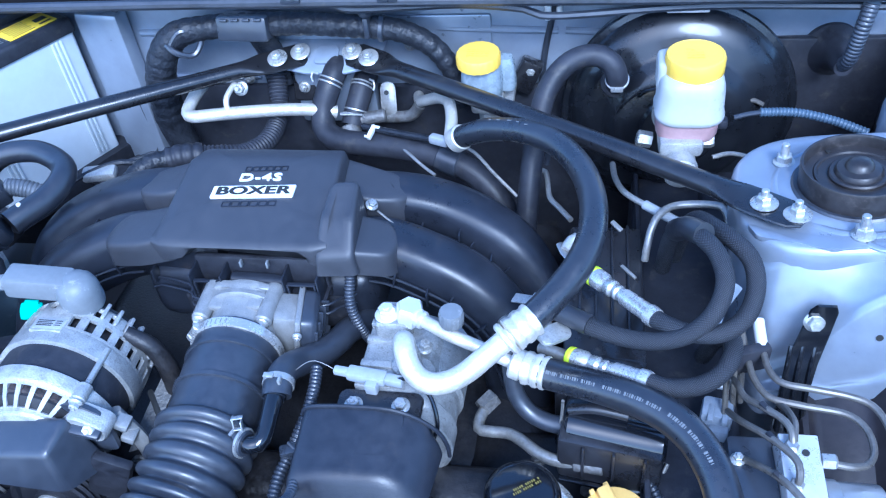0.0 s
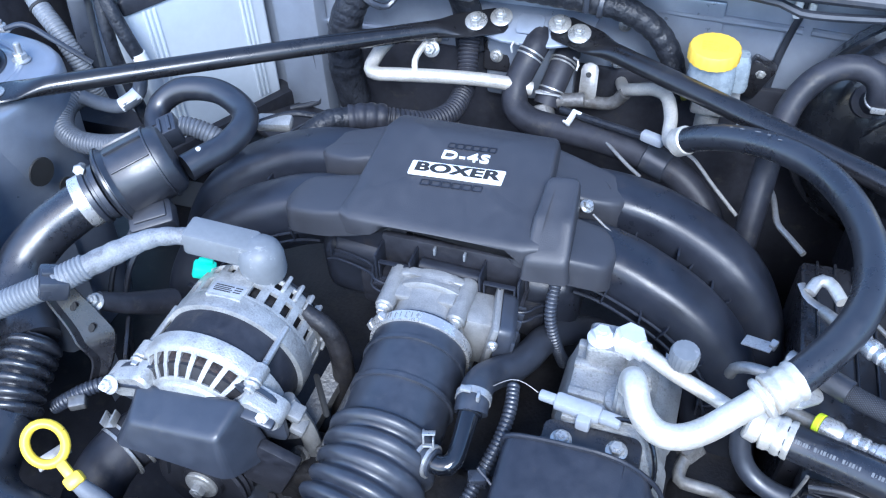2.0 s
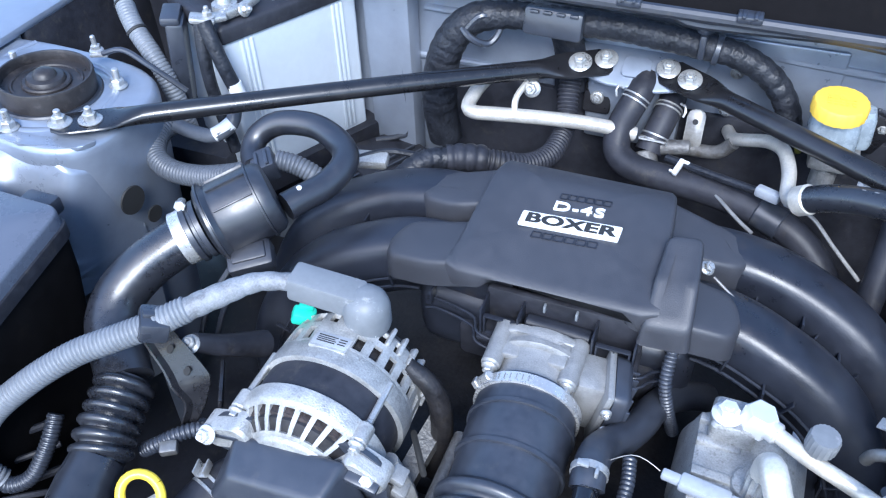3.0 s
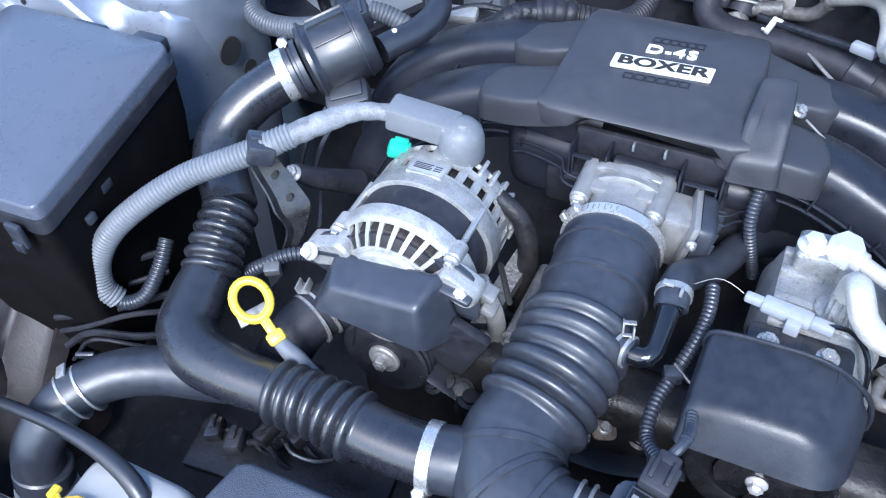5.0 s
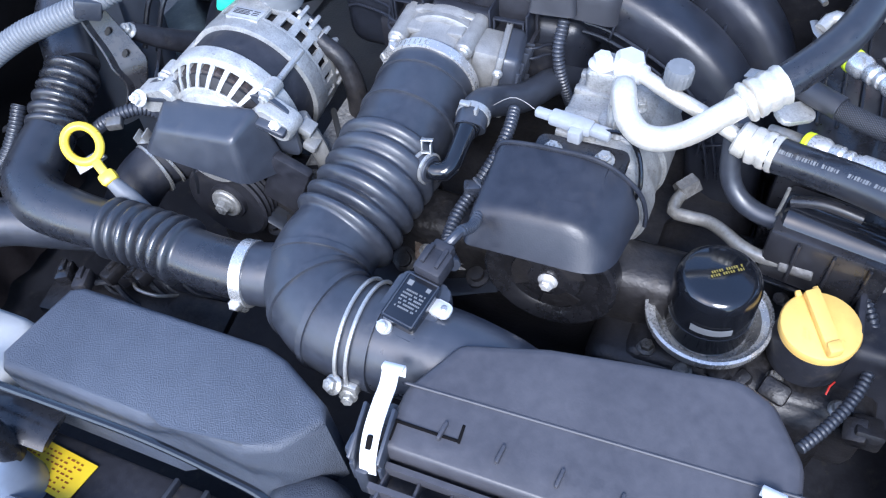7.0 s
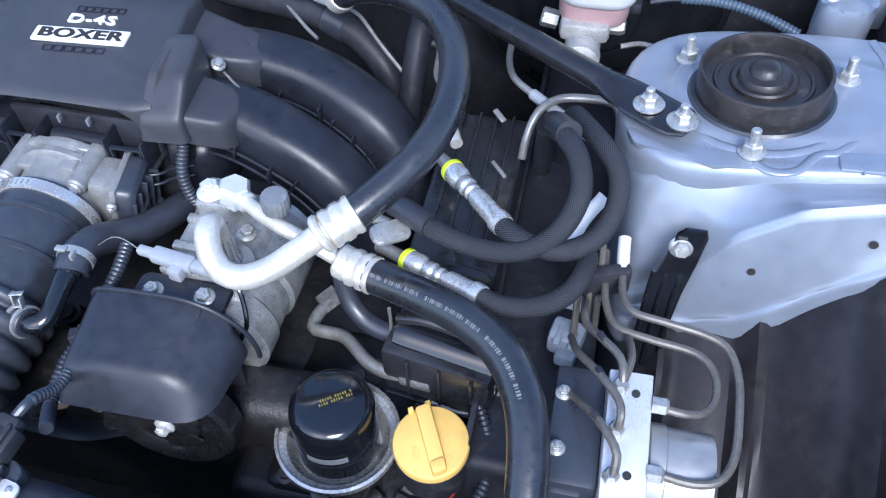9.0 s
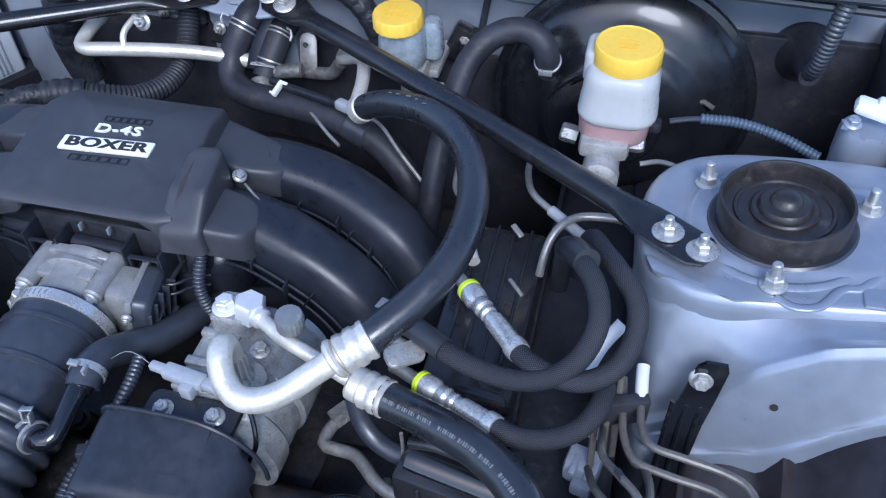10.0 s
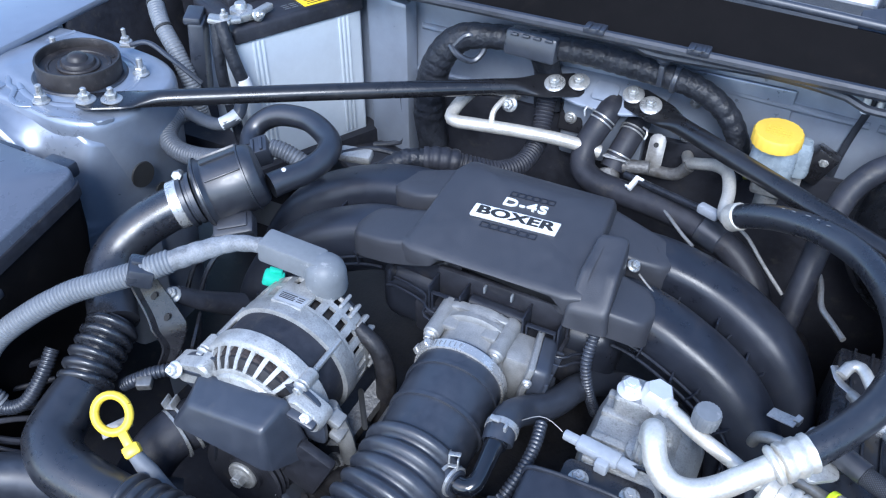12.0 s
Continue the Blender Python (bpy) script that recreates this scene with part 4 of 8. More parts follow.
def screw_clamp(at, to, r, width, parent, screw_at, n=16, name="clamp"):
    c = part(name, band((at, to), r, width * 0.85, 0.0014, seg=40), BANDS, parent, "steel worm-drive hose clamp")
    d = (Vector(to) - Vector(at)).normalized()
    s = Vector(screw_at)
    out = (s - Vector(at))
    out = (out - d * out.dot(d)).normalized()
    tan = d.cross(out)
    part("screw", join(rod(s - tan * 0.011, s + tan * 0.006, 0.0045, None, 14, 0.001), rod(s + tan * 0.006, s + tan * 0.013, 0.006, None, 6, 0.001)), ZINC, c)
    slots = []
    for i in range(7):
        ang = (i + 3.0) * 0.012 / r * 0.45
        dirn = out * math.cos(ang) - tan * math.sin(ang)
        slots.append(moved(box((0, 0, 0), (0.0007, width * 0.45, 0.0005), 0), Matrix.Translation(Vector(at) + dirn * (r + 0.0016)) @ Matrix((tan * math.cos(ang) + out * math.sin(ang), d, dirn)).transposed().to_4x4()))
    part("thread", join(*slots), STEEL, c)
    return c


screw_clamp((0.0078, -0.163, 0.7618), (0.0082, -0.173, 0.7612), 0.0475, 0.013, ih, (-0.033, -0.163, 0.788))
screw_clamp((-0.058, -0.415, 0.7355), (-0.068, -0.4165, 0.7353), 0.0282, 0.013, ih, (-0.056, -0.441, 0.722))
dc = part("double_wire_clamp", join(tube([(0.062 + 0.0, -0.4372 + 0.0455 * math.cos(a), 0.737 + 0.0455 * math.sin(a)) for a in [math.pi * (0.02 + 0.08 * i) for i in range(18)]], 0.0017, 8, 0.006), tube([(0.0715, -0.4376 + 0.0455 * math.cos(a), 0.7374 + 0.0455 * math.sin(a)) for a in [math.pi * (0.02 + 0.08 * i) for i in range(18)]], 0.0017, 8, 0.006)), ZINC, ih, "double steel wire hose clamp")
part("screw", join(box((0.068, -0.482, 0.731), (0.024, 0.008, 0.012), 0.002), hexbolt((0.062, -0.487, 0.737), (-0.3, -0.6, 0.8), 0.0058), hexbolt((0.072, -0.486, 0.724), (0.3, -1, 0.3), 0.0052)), ZINC, dc)

# ---- airflow sensor and its housing ----
fm = thing("airflow_sensor", (0.104, -0.42, 0.78), "small black airflow sensor with printed face and plug", "sensor")
sm = pose(0.1055, -0.424, 0.7795, 6, 4, -9) @ Matrix.Diagonal((0.88, 0.9, 1, 1))
part("body", moved(prism(rounded(0.033, 0.048, 0.004), 0, 0.009, 0.002), sm), GLOSS, fm)
part("flange", moved(prism(rounded(0.02, 0.015, 0.005, cx=0.024, cy=0.008), 0.0, 0.003, 0.001), sm), ALUWHITE, fm)
part("flange", moved(prism(rounded(0.014, 0.012, 0.0055, cx=-0.009, cy=-0.029), 0.0, 0.005, 0.0015), sm), ALUWHITE, fm)
part("screw", moved(lathe([(0.0028, 0), (0.0028, 0.0015), (0.002, 0.002), (0, 0.002)], (0.027, 0.009, 0.003), (0, 0, 1), 14), sm), ZINC, fm)
part("screw", moved(hexbolt((-0.009, -0.031, 0.004), (0, 0, 1), 0.0035), sm), ALUWHITE, fm)
part("rim", moved(join(box((0, 0.0215, 0.0092), (0.029, 0.0012, 0.001), 0.0003), box((0, -0.0215, 0.0092), (0.029, 0.0012, 0.001), 0.0003), box((-0.0145, 0, 0.0092), (0.0012, 0.043, 0.001), 0.0003), box((0.0145, 0, 0.0092), (0.0012, 0.043, 0.001), 0.0003)), sm), PLASTIC, fm)
part("print", bars([(-0.009, 0.014, 0.005, 0.005), (0.009, 0.014, 0.004, 0.004)] + [(-0.0095 + 0.0016 * (i % 13), 0.007 - 0.0034 * (i // 13), 0.0011, 0.0016) for i in range(78) if (i * 7) % 11 > 1], sm @ pose(0, 0, 0.0091)), PRINT, fm)
plug = part("plug", moved(join(box((0, 0.037, 0.010), (0.027, 0.026, 0.018), 0.003), box((0, 0.052, 0.012), (0.02, 0.012, 0.014), 0.003), box((-0.007, 0.04, 0.0205), (0.004, 0.02, 0.004), 0.001), box((0.007, 0.04, 0.0205), (0.004, 0.02, 0.004), 0.001)), sm), MATTE, fm)
part("wire", tube([sm @ Vector((0.0, 0.058, 0.012)), sm @ Vector((0.004, 0.075, 0.013)), (0.121, -0.335, 0.78), (0.117, -0.30, 0.772)], 0.0042, 10, 0.003, rib=(0.004, 0.0009, 0.015, 0.2)), PLASTIC, fm)

ab = thing("air_filter_box", (0.25, -0.5, 0.66), "black plastic air filter box with spring clips", "air filter box")
part("inlet_neck", tube([(0.072, -0.438, 0.7385), (0.105, -0.437, 0.738), (0.14, -0.437, 0.736), (0.18, -0.44, 0.73), (0.23, -0.445, 0.72)], [0.0405, 0.041, 0.041, 0.04, 0.034], 36), PLASTIC, ab)
part("sensor_pad", moved(prism(rounded(0.052, 0.06, 0.01), -0.02, 0.0, 0.003), sm), PLASTIC, ab)


outline = round_poly([(0.124, -0.534), (0.126, -0.488), (0.150, -0.442), (0.212, -0.42), (0.28, -0.405), (0.351, -0.39), (0.375, -0.398), (0.402, -0.434), (0.41, -0.516)], 0.006, 3)


def lid_z(x, y):
    return 0.783 - 0.13 * (x - 0.14) + 0.12 * (y + 0.44)


def af_ring(k, dz, z=None):
    cx, cy = 0.26, -0.49
    pts = [(cx + (x - cx) * k, cy + (y - cy) * k) for x, y in outline]
    return [(x, y, z if z else lid_z(x, y) + dz) for x, y in pts]


part("lid", loft([af_ring(1.0, 0, 0.66), af_ring(1.0, -0.028), af_ring(0.99, -0.010), af_ring(0.975, -0.0035), af_ring(0.95, -0.0005), af_ring(0.9, 0.0), af_ring(0.4, 0.0)]), AIRLID, ab, sharp=55)
part("lid_line", tube([(x, -0.486 + 0.1 * (x - 0.127), lid_z(x, -0.486 + 0.1 * (x - 0.127)) + 0.0002) for x in (0.128, 0.2, 0.3, 0.405)], 0.0011, 6, 0.03), AIRLID, ab)
for i in range(6):
    part("rib", box((0.165 + 0.042 * i, -0.508, lid_z(0.165 + 0.042 * i, -0.508) + 0.001), (0.0028, 0.014, 0.005), 0.001, (0, 0, -6)), AIRLID, ab)
part("recess", join(box((0.153, -0.512, lid_z(0.153, -0.512) + 0.0004), (0.048, 0.0022, 0.002), 0.0006, (0, 7.5, 4)), box((0.1775, -0.505, lid_z(0.1775, -0.505) + 0.0004), (0.0022, 0.014, 0.002), 0.0006, (0, 7.5, 4)), box((0.133, -0.520, lid_z(0.133, -0.520) + 0.0004), (0.0022, 0.016, 0.002), 0.0006, (0, 7.5, 4))), COWLB, ab, "dark moulded recess line")
part("base", box((0.268, -0.570, 0.685), (0.29, 0.09, 0.09), 0.006), MATTE, ab)
for dy, dz in ((0.006, -0.012), (0.022, -0.016), (0.046, -0.022)):
    part("rail", loft([[(x, y - dy + u, lid_z(x, y) + dz + v) for u, v in ((-0.0022, 0), (0.0022, 0), (0.0022, -0.012), (-0.0022, -0.012))] for x, y in ((0.128, -0.534), (0.27, -0.5255), (0.41, -0.517))]), AIRLID, ab)
for i in range(12):
    x = 0.136 + 0.024 * i
    y = -0.5335 + 0.06 * (x - 0.128)
    part("rib", box((x, y - 0.026, lid_z(x, y) - 0.024), (0.0022, 0.044, 0.014), 0.0006, (-8, 0, 3.4)), AIRLID, ab)
part("catch", join(box((0.118, -0.535, 0.735), (0.012, 0.03, 0.04), 0.003), box((0.104, -0.53, 0.73), (0.01, 0.016, 0.05), 0.003), box((0.128, -0.512, 0.76), (0.016, 0.028, 0.018), 0.003)), PLASTIC, ab)


def spring_clip(x, y, z, turn, size=1.0):
    """A sprung steel strap with a curled tongue at the top, and its moulded holder."""
    P, sh, s = curve([(0, 0.024, 0.002), (0, 0.028, 0.010), (0, 0.020, 0.0145), (0, 0.010, 0.009), (0, -0.004, 0.0085), (0, -0.022, 0.004), (0, -0.036, -0.008), (0, -0.042, -0.022)], 0.0025)
    rings = []
    for p, f in zip(P, sh):
        w = 0.0078 if f < 0.30 else 0.0062
        rings.append([(-w, p.y, p.z), (w, p.y, p.z), (w, p.y - 0.0006, p.z - 0.0016), (-w, p.y - 0.0006, p.z - 0.0016)])
    m = pose(x, y, z, 0, 0, turn) @ Matrix.Diagonal((size, size, size, 1))
    clip = part("spring_clip", moved(loft(rings), m), WHITE, ab, "white-coated steel spring clip")
    part("slot", moved(box((0, -0.030, 0.0005), (0.004, 0.010, 0.003), 0.0008, (38, 0, 0)), m), COWLB, clip)
    for u in (-0.0105, 0.0105):
        part("holder", moved(join(box((u, -0.022, -0.006), (0.003, 0.040, 0.022), 0.0012, (14, 0, 0)), box((u, -0.036, -0.024), (0.003, 0.016, 0.026), 0.0012)), m), PLASTIC, ab)


spring_clip(0.1195, -0.505, 0.776, 5)
spring_clip(0.378, -0.492, 0.748, -8)

# ---- air duct cover ----
ad = thing("intake_duct", (-0.08, -0.53, 0.66), "pebbled black plastic air intake duct", "air duct")
pts2 = [(-0.203, -0.482), (-0.19, -0.476), (0.0, -0.479), (0.022, -0.485), (0.07, -0.510), (0.078, -0.525), (0.055, -0.555), (0.03, -0.567), (-0.04, -0.561), (-0.055, -0.569), (-0.205, -0.567), (-0.216, -0.555)]


dm = Matrix.Translation((-0.06, -0.522, 0.7465)) @ pose(0, 0, 0, -1, -4, 0)
part("shell", moved(prism([(x + 0.06, y + 0.522) for x, y in pts2], -0.085, 0.0, 0.007, seg=4, top_only=True), dm), GRAIN, ad, sharp=60)
part("bulge", loft([[(0.075 + 0.04 * k * math.cos(a), -0.578 + 0.04 * k * math.sin(a), z) for a in [2 * math.pi * i / 28 for i in range(28)]] for z, k in ((0.62, 1.1), (0.67, 1.05), (0.692, 0.9), (0.702, 0.6), (0.704, 0.2))]), GRAIN, ad, sharp=60)

# ---- alternator ----
alt = thing("alternator", (-0.156, -0.22, 0.69), "cast aluminium alternator with vent slots and black stator band", "alternator")
AX, AZ = -0.156, 0.765


def around(deg, r, y):
    return Vector((AX + r * math.cos(radians(deg)), y, AZ + r * math.sin(radians(deg))))


part("stator", lathe([(0.0635, 0), (0.0655, 0.001), (0.0655, 0.044), (0.0635, 0.045)], (AX, -0.217, AZ), (0, -1, 0), 64), MATTE, alt, "black laminated stator band")
part("rotor", lathe([(0.05, 0.0), (0.057, 0.004), (0.057, 0.06), (0.04, 0.07)], (AX, -0.222, AZ), (0, -1, 0), 40), GRIME, alt)
part("winding", lathe([(0.052, 0), (0.06, 0.006), (0.058, 0.016), (0.046, 0.022)], (AX, -0.262, AZ), (0, -1, 0), 48, wave=(24, 0.002)), material("copper_winding", (0.05, 0.04, 0.038), 0.5, 0.3, 0.6, 40, 300, 0.5, 0.001, 0, (0.12, 0.03, 0.02), 0.1), alt)
part("rotor", lathe([(0.045, 0.0), (0.06, 0.004), (0.06, 0.05), (0.04, 0.055)], (AX, -0.21, AZ), (0, 1, 0), 40), GRIME, alt)
ALTF = axis((AX, -0.2545, AZ), (0, -1, 0))
fh = part("front_housing", join(
    moved(slotted([(0.0672, 0.0, 0), (0.0695, 0.0015, 0), (0.0695, 0.0155, 0), (0.0668, 0.0190, 0), (0.0640, 0.0200, 1), (0.0560, 0.0290, 1), (0.0485, 0.0350, 0), (0.0440, 0.0372, 0), (0.0420, 0.0368, 0)], 0, 360, 27, 0.34, 9, 0.0045), ALTF),
    lathe([(0.0, 0.0), (0.030, 0.0), (0.043, 0.0), (0.0445, 0.003), (0.0445, 0.011), (0.041, 0.014), (0.0, 0.014)], (AX, -0.281, AZ), (0, -1, 0), 48)), CAST, alt, sharp=50)
part("lower_shell", lathe([(0.045, 0), (0.060, 0.003), (0.061, 0.012), (0.046, 0.032), (0.04, 0.036)], (AX, -0.256, AZ - 0.012), (0, -1, 0), 64), CASTDARK, alt)
rh = part("rear_housing", join(
    lathe([(0.0660, 0.0), (0.0700, 0.0012), (0.0700, 0.0195), (0.0690, 0.0210), (0.0640, 0.0210)], (AX, -0.2265, AZ), (0, 1, 0), 72),
    moved(slotted([(0.0695, 0.0130, 0), (0.0695, 0.0150, 0), (0.0692, 0.0160, 1), (0.0688, 0.0310, 0), (0.0685, 0.0370, 1), (0.0670, 0.0490, 0), (0.0650, 0.0520, 0), (0.0630, 0.0535, 1), (0.0480, 0.0600, 0), (0.02, 0.0610, 0)], 0, 360, 26, 0.5, 0, 0.0045), axis((AX, -0.219, AZ), (0, 1, 0))),
    lathe([(0.060, 0.0), (0.062, 0.002), (0.058, 0.007), (0.0, 0.008)], (AX, -0.168, AZ), (0, 1, 0), 48)), CAST, alt, sharp=50)
for i in range(9):
    a = -14 + 11.5 * i
    part("fin", moved(box((0, 0, 0), (0.008, 0.0042, 0.020), 0.0014), Matrix.Translation(around(a, 0.0672, -0.172)) @ pose(0, 0, 0, 90, 0, 0) @ pose(0, 0, 0, 0, 0, a)), CAST, rh)
part("label_pad", moved(box((0, 0, 0), (0.036, 0.034, 0.006), 0.002), pose(AX - 0.002, -0.197, AZ + 0.0662, -6, 0, 0)), CAST, rh)
lb = part("label", moved(box((0, 0, 0), (0.032, 0.015, 0.0008), 0.0003), pose(AX - 0.002, -0.203, AZ + 0.0697, -6, 0, 0)), CLEARP, alt, "white printed label")
part("print", bars([(-0.004, 0.0035, 0.018, 0.0009), (-0.005, 0.001, 0.016, 0.0007), (-0.004, -0.0012, 0.018, 0.0007), (-0.004, -0.0036, 0.017, 0.0010), (0.0105, 0.003, 0.007, 0.0009), (0.0105, 0.0, 0.007, 0.0009), (0.0105, -0.003, 0.007, 0.0009)], pose(AX - 0.002, -0.203, AZ + 0.0702, -6, 0, 0)), INK, lb)
for a in (38, 150, 262):
    part("through_bolt", rod(around(a, 0.0695, -0.266), around(a, 0.0695, -0.21), 0.0032, None, 10), ZINC, alt)
    part("boss", rod(around(a, 0.069, -0.275), around(a, 0.069, -0.255), 0.0075, None, 14, 0.002), CAST, alt)
    part("bolt", hexbolt(around(a, 0.069, -0.276), (0, -1, 0), 0.0052), ZINC, alt)
part("ear", moved(loft([[(x * k, y * k, z) for x, y in rounded(0.05, 0.026, 0.011)] for z, k in ((0, 1), (0.018, 1), (0.021, 0.9))]), axis((-0.218, -0.276, 0.787), (0, -1, 0), 20)), CAST, alt)
part("ear", moved(loft([[(x * k, y * k, z) for x, y in rounded(0.042, 0.026, 0.011)] for z, k in ((0, 1), (0.018, 1), (0.021, 0.9))]), axis((-0.092, -0.272, 0.788), (0, -1, 0), -30)), CAST, alt)
part("mount_arm", tube([(-0.085, -0.262, 0.775), (-0.07, -0.262, 0.74), (-0.068, -0.262, 0.70), (-0.085, -0.262, 0.66)], [0.012, 0.010, 0.009, 0.011], 12, flat=0.7, flat_dir=(0, 1, 0)), CASTGREY, alt)
part("mount_arm", tube([(-0.10, -0.18, 0.80), (-0.075, -0.18, 0.775), (-0.066, -0.185, 0.73), (-0.075, -0.19, 0.66)], [0.008, 0.010, 0.011, 0.012], 12), GRIME, alt)
for z in (0.772, 0.752):
    part("lug", box((-0.070, -0.27, z), (0.014, 0.016, 0.009), 0.002, (0, 25, 0)), CASTGREY, alt)
part("lower_bolt", join(rod((-0.048, -0.27, 0.72), (-0.046, -0.185, 0.725), 0.008, None, 14, 0.001), hexbolt((-0.048, -0.272, 0.72), (0, -1, 0), 0.007)), CASTDARK, alt)
part("pulley", lathe([(0.012, 0), (0.029, 0.001), (0.031, 0.003), (0.027, 0.006), (0.027, 0.018), (0.031, 0.021), (0.029, 0.023), (0.012, 0.023)], (AX + 0.002, -0.298, 0.752), (0, -1, 0), 40), ZINC, alt, "bright steel pulley rim")
part("terminal_post", rod((-0.142, -0.165, 0.80), (-0.142, -0.165, 0.83), 0.01, None, 14), CAST, alt)

# belt guard in front of the alternator
bg = thing("belt_guard", (-0.16, -0.31, 0.74), "black plastic belt guard bolted in front of the alternator", "belt guard")


def slab(zs, ins=5):
    rings = []
    for z, x0, x1, y0, y1, r in zs:
        rings.append([(p[0] + (x0 + x1) / 2, p[1] + (y0 + y1) / 2, z) for p in rounded(x1 - x0, y1 - y0, r, ins)])
    return loft(rings)


ag_top = [(-0.200, -0.327), (-0.1105, -0.329), (-0.104, -0.291), (-0.210, -0.291)]
ag_low = [(-0.2155, -0.337), (-0.106, -0.336), (-0.084, -0.288), (-0.225, -0.286)]


def guard_level(f, d, dz=0.0):
    """One level of the guard between its slanting foot (f 0) and its sloping top (f 1)."""
    flat = densify(round_poly([(a[0] * (1 - f) + b[0] * f, a[1] * (1 - f) + b[1] * f) for a, b in zip(ag_low, ag_top)], 0.010 - 0.004 * f), count=4)
    out = []
    for x, y in inset(flat, d):
        low = 0.757 - 0.10 * (x + 0.2155) - 0.5 * max(0, x + 0.108)
        high = 0.795 + 0.14 * (x + 0.155) + 0.25 * (y + 0.312)
        out.append((x, y, low * (1 - f) + high * f + dz))
    return out


part("shell", loft([guard_level(0, 0.003), guard_level(0, 0.0, 0.002), guard_level(0.88, 0.0), guard_level(0.95, 0.0009), guard_level(0.985, 0.0026), guard_level(1.0, 0.006), guard_level(1.0, 0.014)]), PLASTIC, bg, sharp=60)
part("back_plate", moved(prism(round_poly([(-0.083, -0.03), (0.083, -0.036), (0.08, 0.012), (0.06, 0.026), (-0.06, 0.02), (-0.083, 0.008)], 0.008), 0, 0.005, 0.001), axis((-0.157, -0.279, 0.783), (0.02, -1, 0.1), 0)), PLASTIC, bg)
part("skirt", box((-0.088, -0.300, 0.722), (0.04, 0.012, 0.07), 0.004, (0, 25, 0)), MATTE, bg)
part("tab", box((-0.222, -0.291, 0.789), (0.04, 0.014, 0.008), 0.003, (12, -12, 0)), PLASTIC, bg)
part("tab", box((-0.09, -0.294, 0.79), (0.03, 0.014, 0.008), 0.003, (12, 15, 0)), PLASTIC, bg)
part("bolt", hexbolt((-0.2325, -0.3, 0.790), (-0.1, -0.75, 0.6), 0.006, 0.004), ALUWHITE, bg, "pale zinc bolt")
part("bolt", hexbolt((-0.0865, -0.291, 0.789), (0.1, -0.8, 0.6), 0.006, 0.003), ALUWHITE, bg, "pale zinc bolt")

# idler pulley
ip = thing("idler_pulley", (-0.162, -0.3, 0.64), "black ribbed idler pulley with steel centre bolt", "pulley")
part("wheel", lathe([(0.012, 0), (0.043, 0), (0.046, 0.002), (0.044, 0.005), (0.046, 0.008), (0.044, 0.011), (0.046, 0.014), (0.044, 0.017), (0.046, 0.021), (0.043, 0.023), (0.038, 0.020), (0.021, 0.018), (0.02, 0.022), (0.0, 0.022)], (-0.162, -0.292, 0.679), (0, -1, 0.08), 48), MATTE, ip)
part("washer", lathe([(0.0165, 0), (0.0165, 0.003), (0.015, 0.0045), (0.0, 0.0045)], (-0.162, -0.3135, 0.681), (0, -1, 0.08), 24), CAST, ip)
part("bolt", hexbolt((-0.162, -0.317, 0.681), (0, -1, 0.08), 0.0075), CAST, ip)
belt = solo("drive_belt", join(tube([(-0.199, -0.302, 0.68), (-0.19, -0.302, 0.72), (-0.183, -0.302, 0.76)], 0.012, 8, flat=0.2, flat_dir=(1, 0, 0)), tube([(-0.125, -0.302, 0.67), (-0.06, -0.302, 0.64), (0.05, -0.302, 0.62), (0.13, -0.302, 0.66)], 0.012, 8, flat=0.2, flat_dir=(0, 0, 1))), RUBBER, "black ribbed rubber drive belt round the pulleys", "belt")

# ---- alternator cable ----
ac = thing("alternator_cable", (-0.33, -0.25, 0.8), "grey wrapped alternator cable in ribbed conduit with rubber boot", "cable")
part("boot", join(box((-0.178, -0.167, 0.855), (0.068, 0.028, 0.026), 0.004, (0, 7, 4)), lathe([(0.0205, 0), (0.0215, 0.004), (0.0215, 0.022), (0.0195, 0.030), (0.015, 0.036), (0.008, 0.0395), (0.0, 0.041)], (-0.1415, -0.1655, 0.825), (0.03, -0.05, 1), 32)), GREYP, ac, sharp=45)
part("tape_wrap", tube([(-0.205, -0.170, 0.859), (-0.238, -0.184, 0.861), (-0.263, -0.207, 0.858), (-0.287, -0.228, 0.851), (-0.303, -0.243, 0.845)], [0.0075, 0.0085, 0.0105, 0.0105, 0.011], 18, 0.004, rib=(0.016, 0.0006, 0.0, 1)), TAPE, ac)
part("conduit", tube([(-0.285, -0.226, 0.852), (-0.303, -0.241, 0.846), (-0.322, -0.254, 0.839), (-0.3456, -0.2683, 0.8311), (-0.374, -0.2856, 0.8205), (-0.4078, -0.3123, 0.8005), (-0.442, -0.3379, 0.7699), (-0.4642, -0.3528, 0.7317), (-0.4668, -0.361, 0.6999), (-0.4566, -0.3591, 0.6826)], 0.0112, 20, 0.004, rib=(0.0042, 0.0012, 0.0, 1)), GREYC, ac)
part("tail", tube([(-0.4566, -0.3595, 0.684), (-0.4434, -0.359, 0.6811), (-0.4257, -0.3464, 0.6892), (-0.4176, -0.3227, 0.7127), (-0.42, -0.30, 0.73)], 0.0072, 12, 0.004, rib=(0.004, 0.001, 0, 1)), PLASTIC, ac)
part("clip", moved(join(box((0, 0, 0.006), (0.026, 0.03, 0.022), 0.004), box((0, 0, 0.0185), (0.022, 0.008, 0.004), 0.0015)), pose(-0.311, -0.247, 0.838, 0, 22, 38)), PLASTIC, ac, "black plastic cable clip")
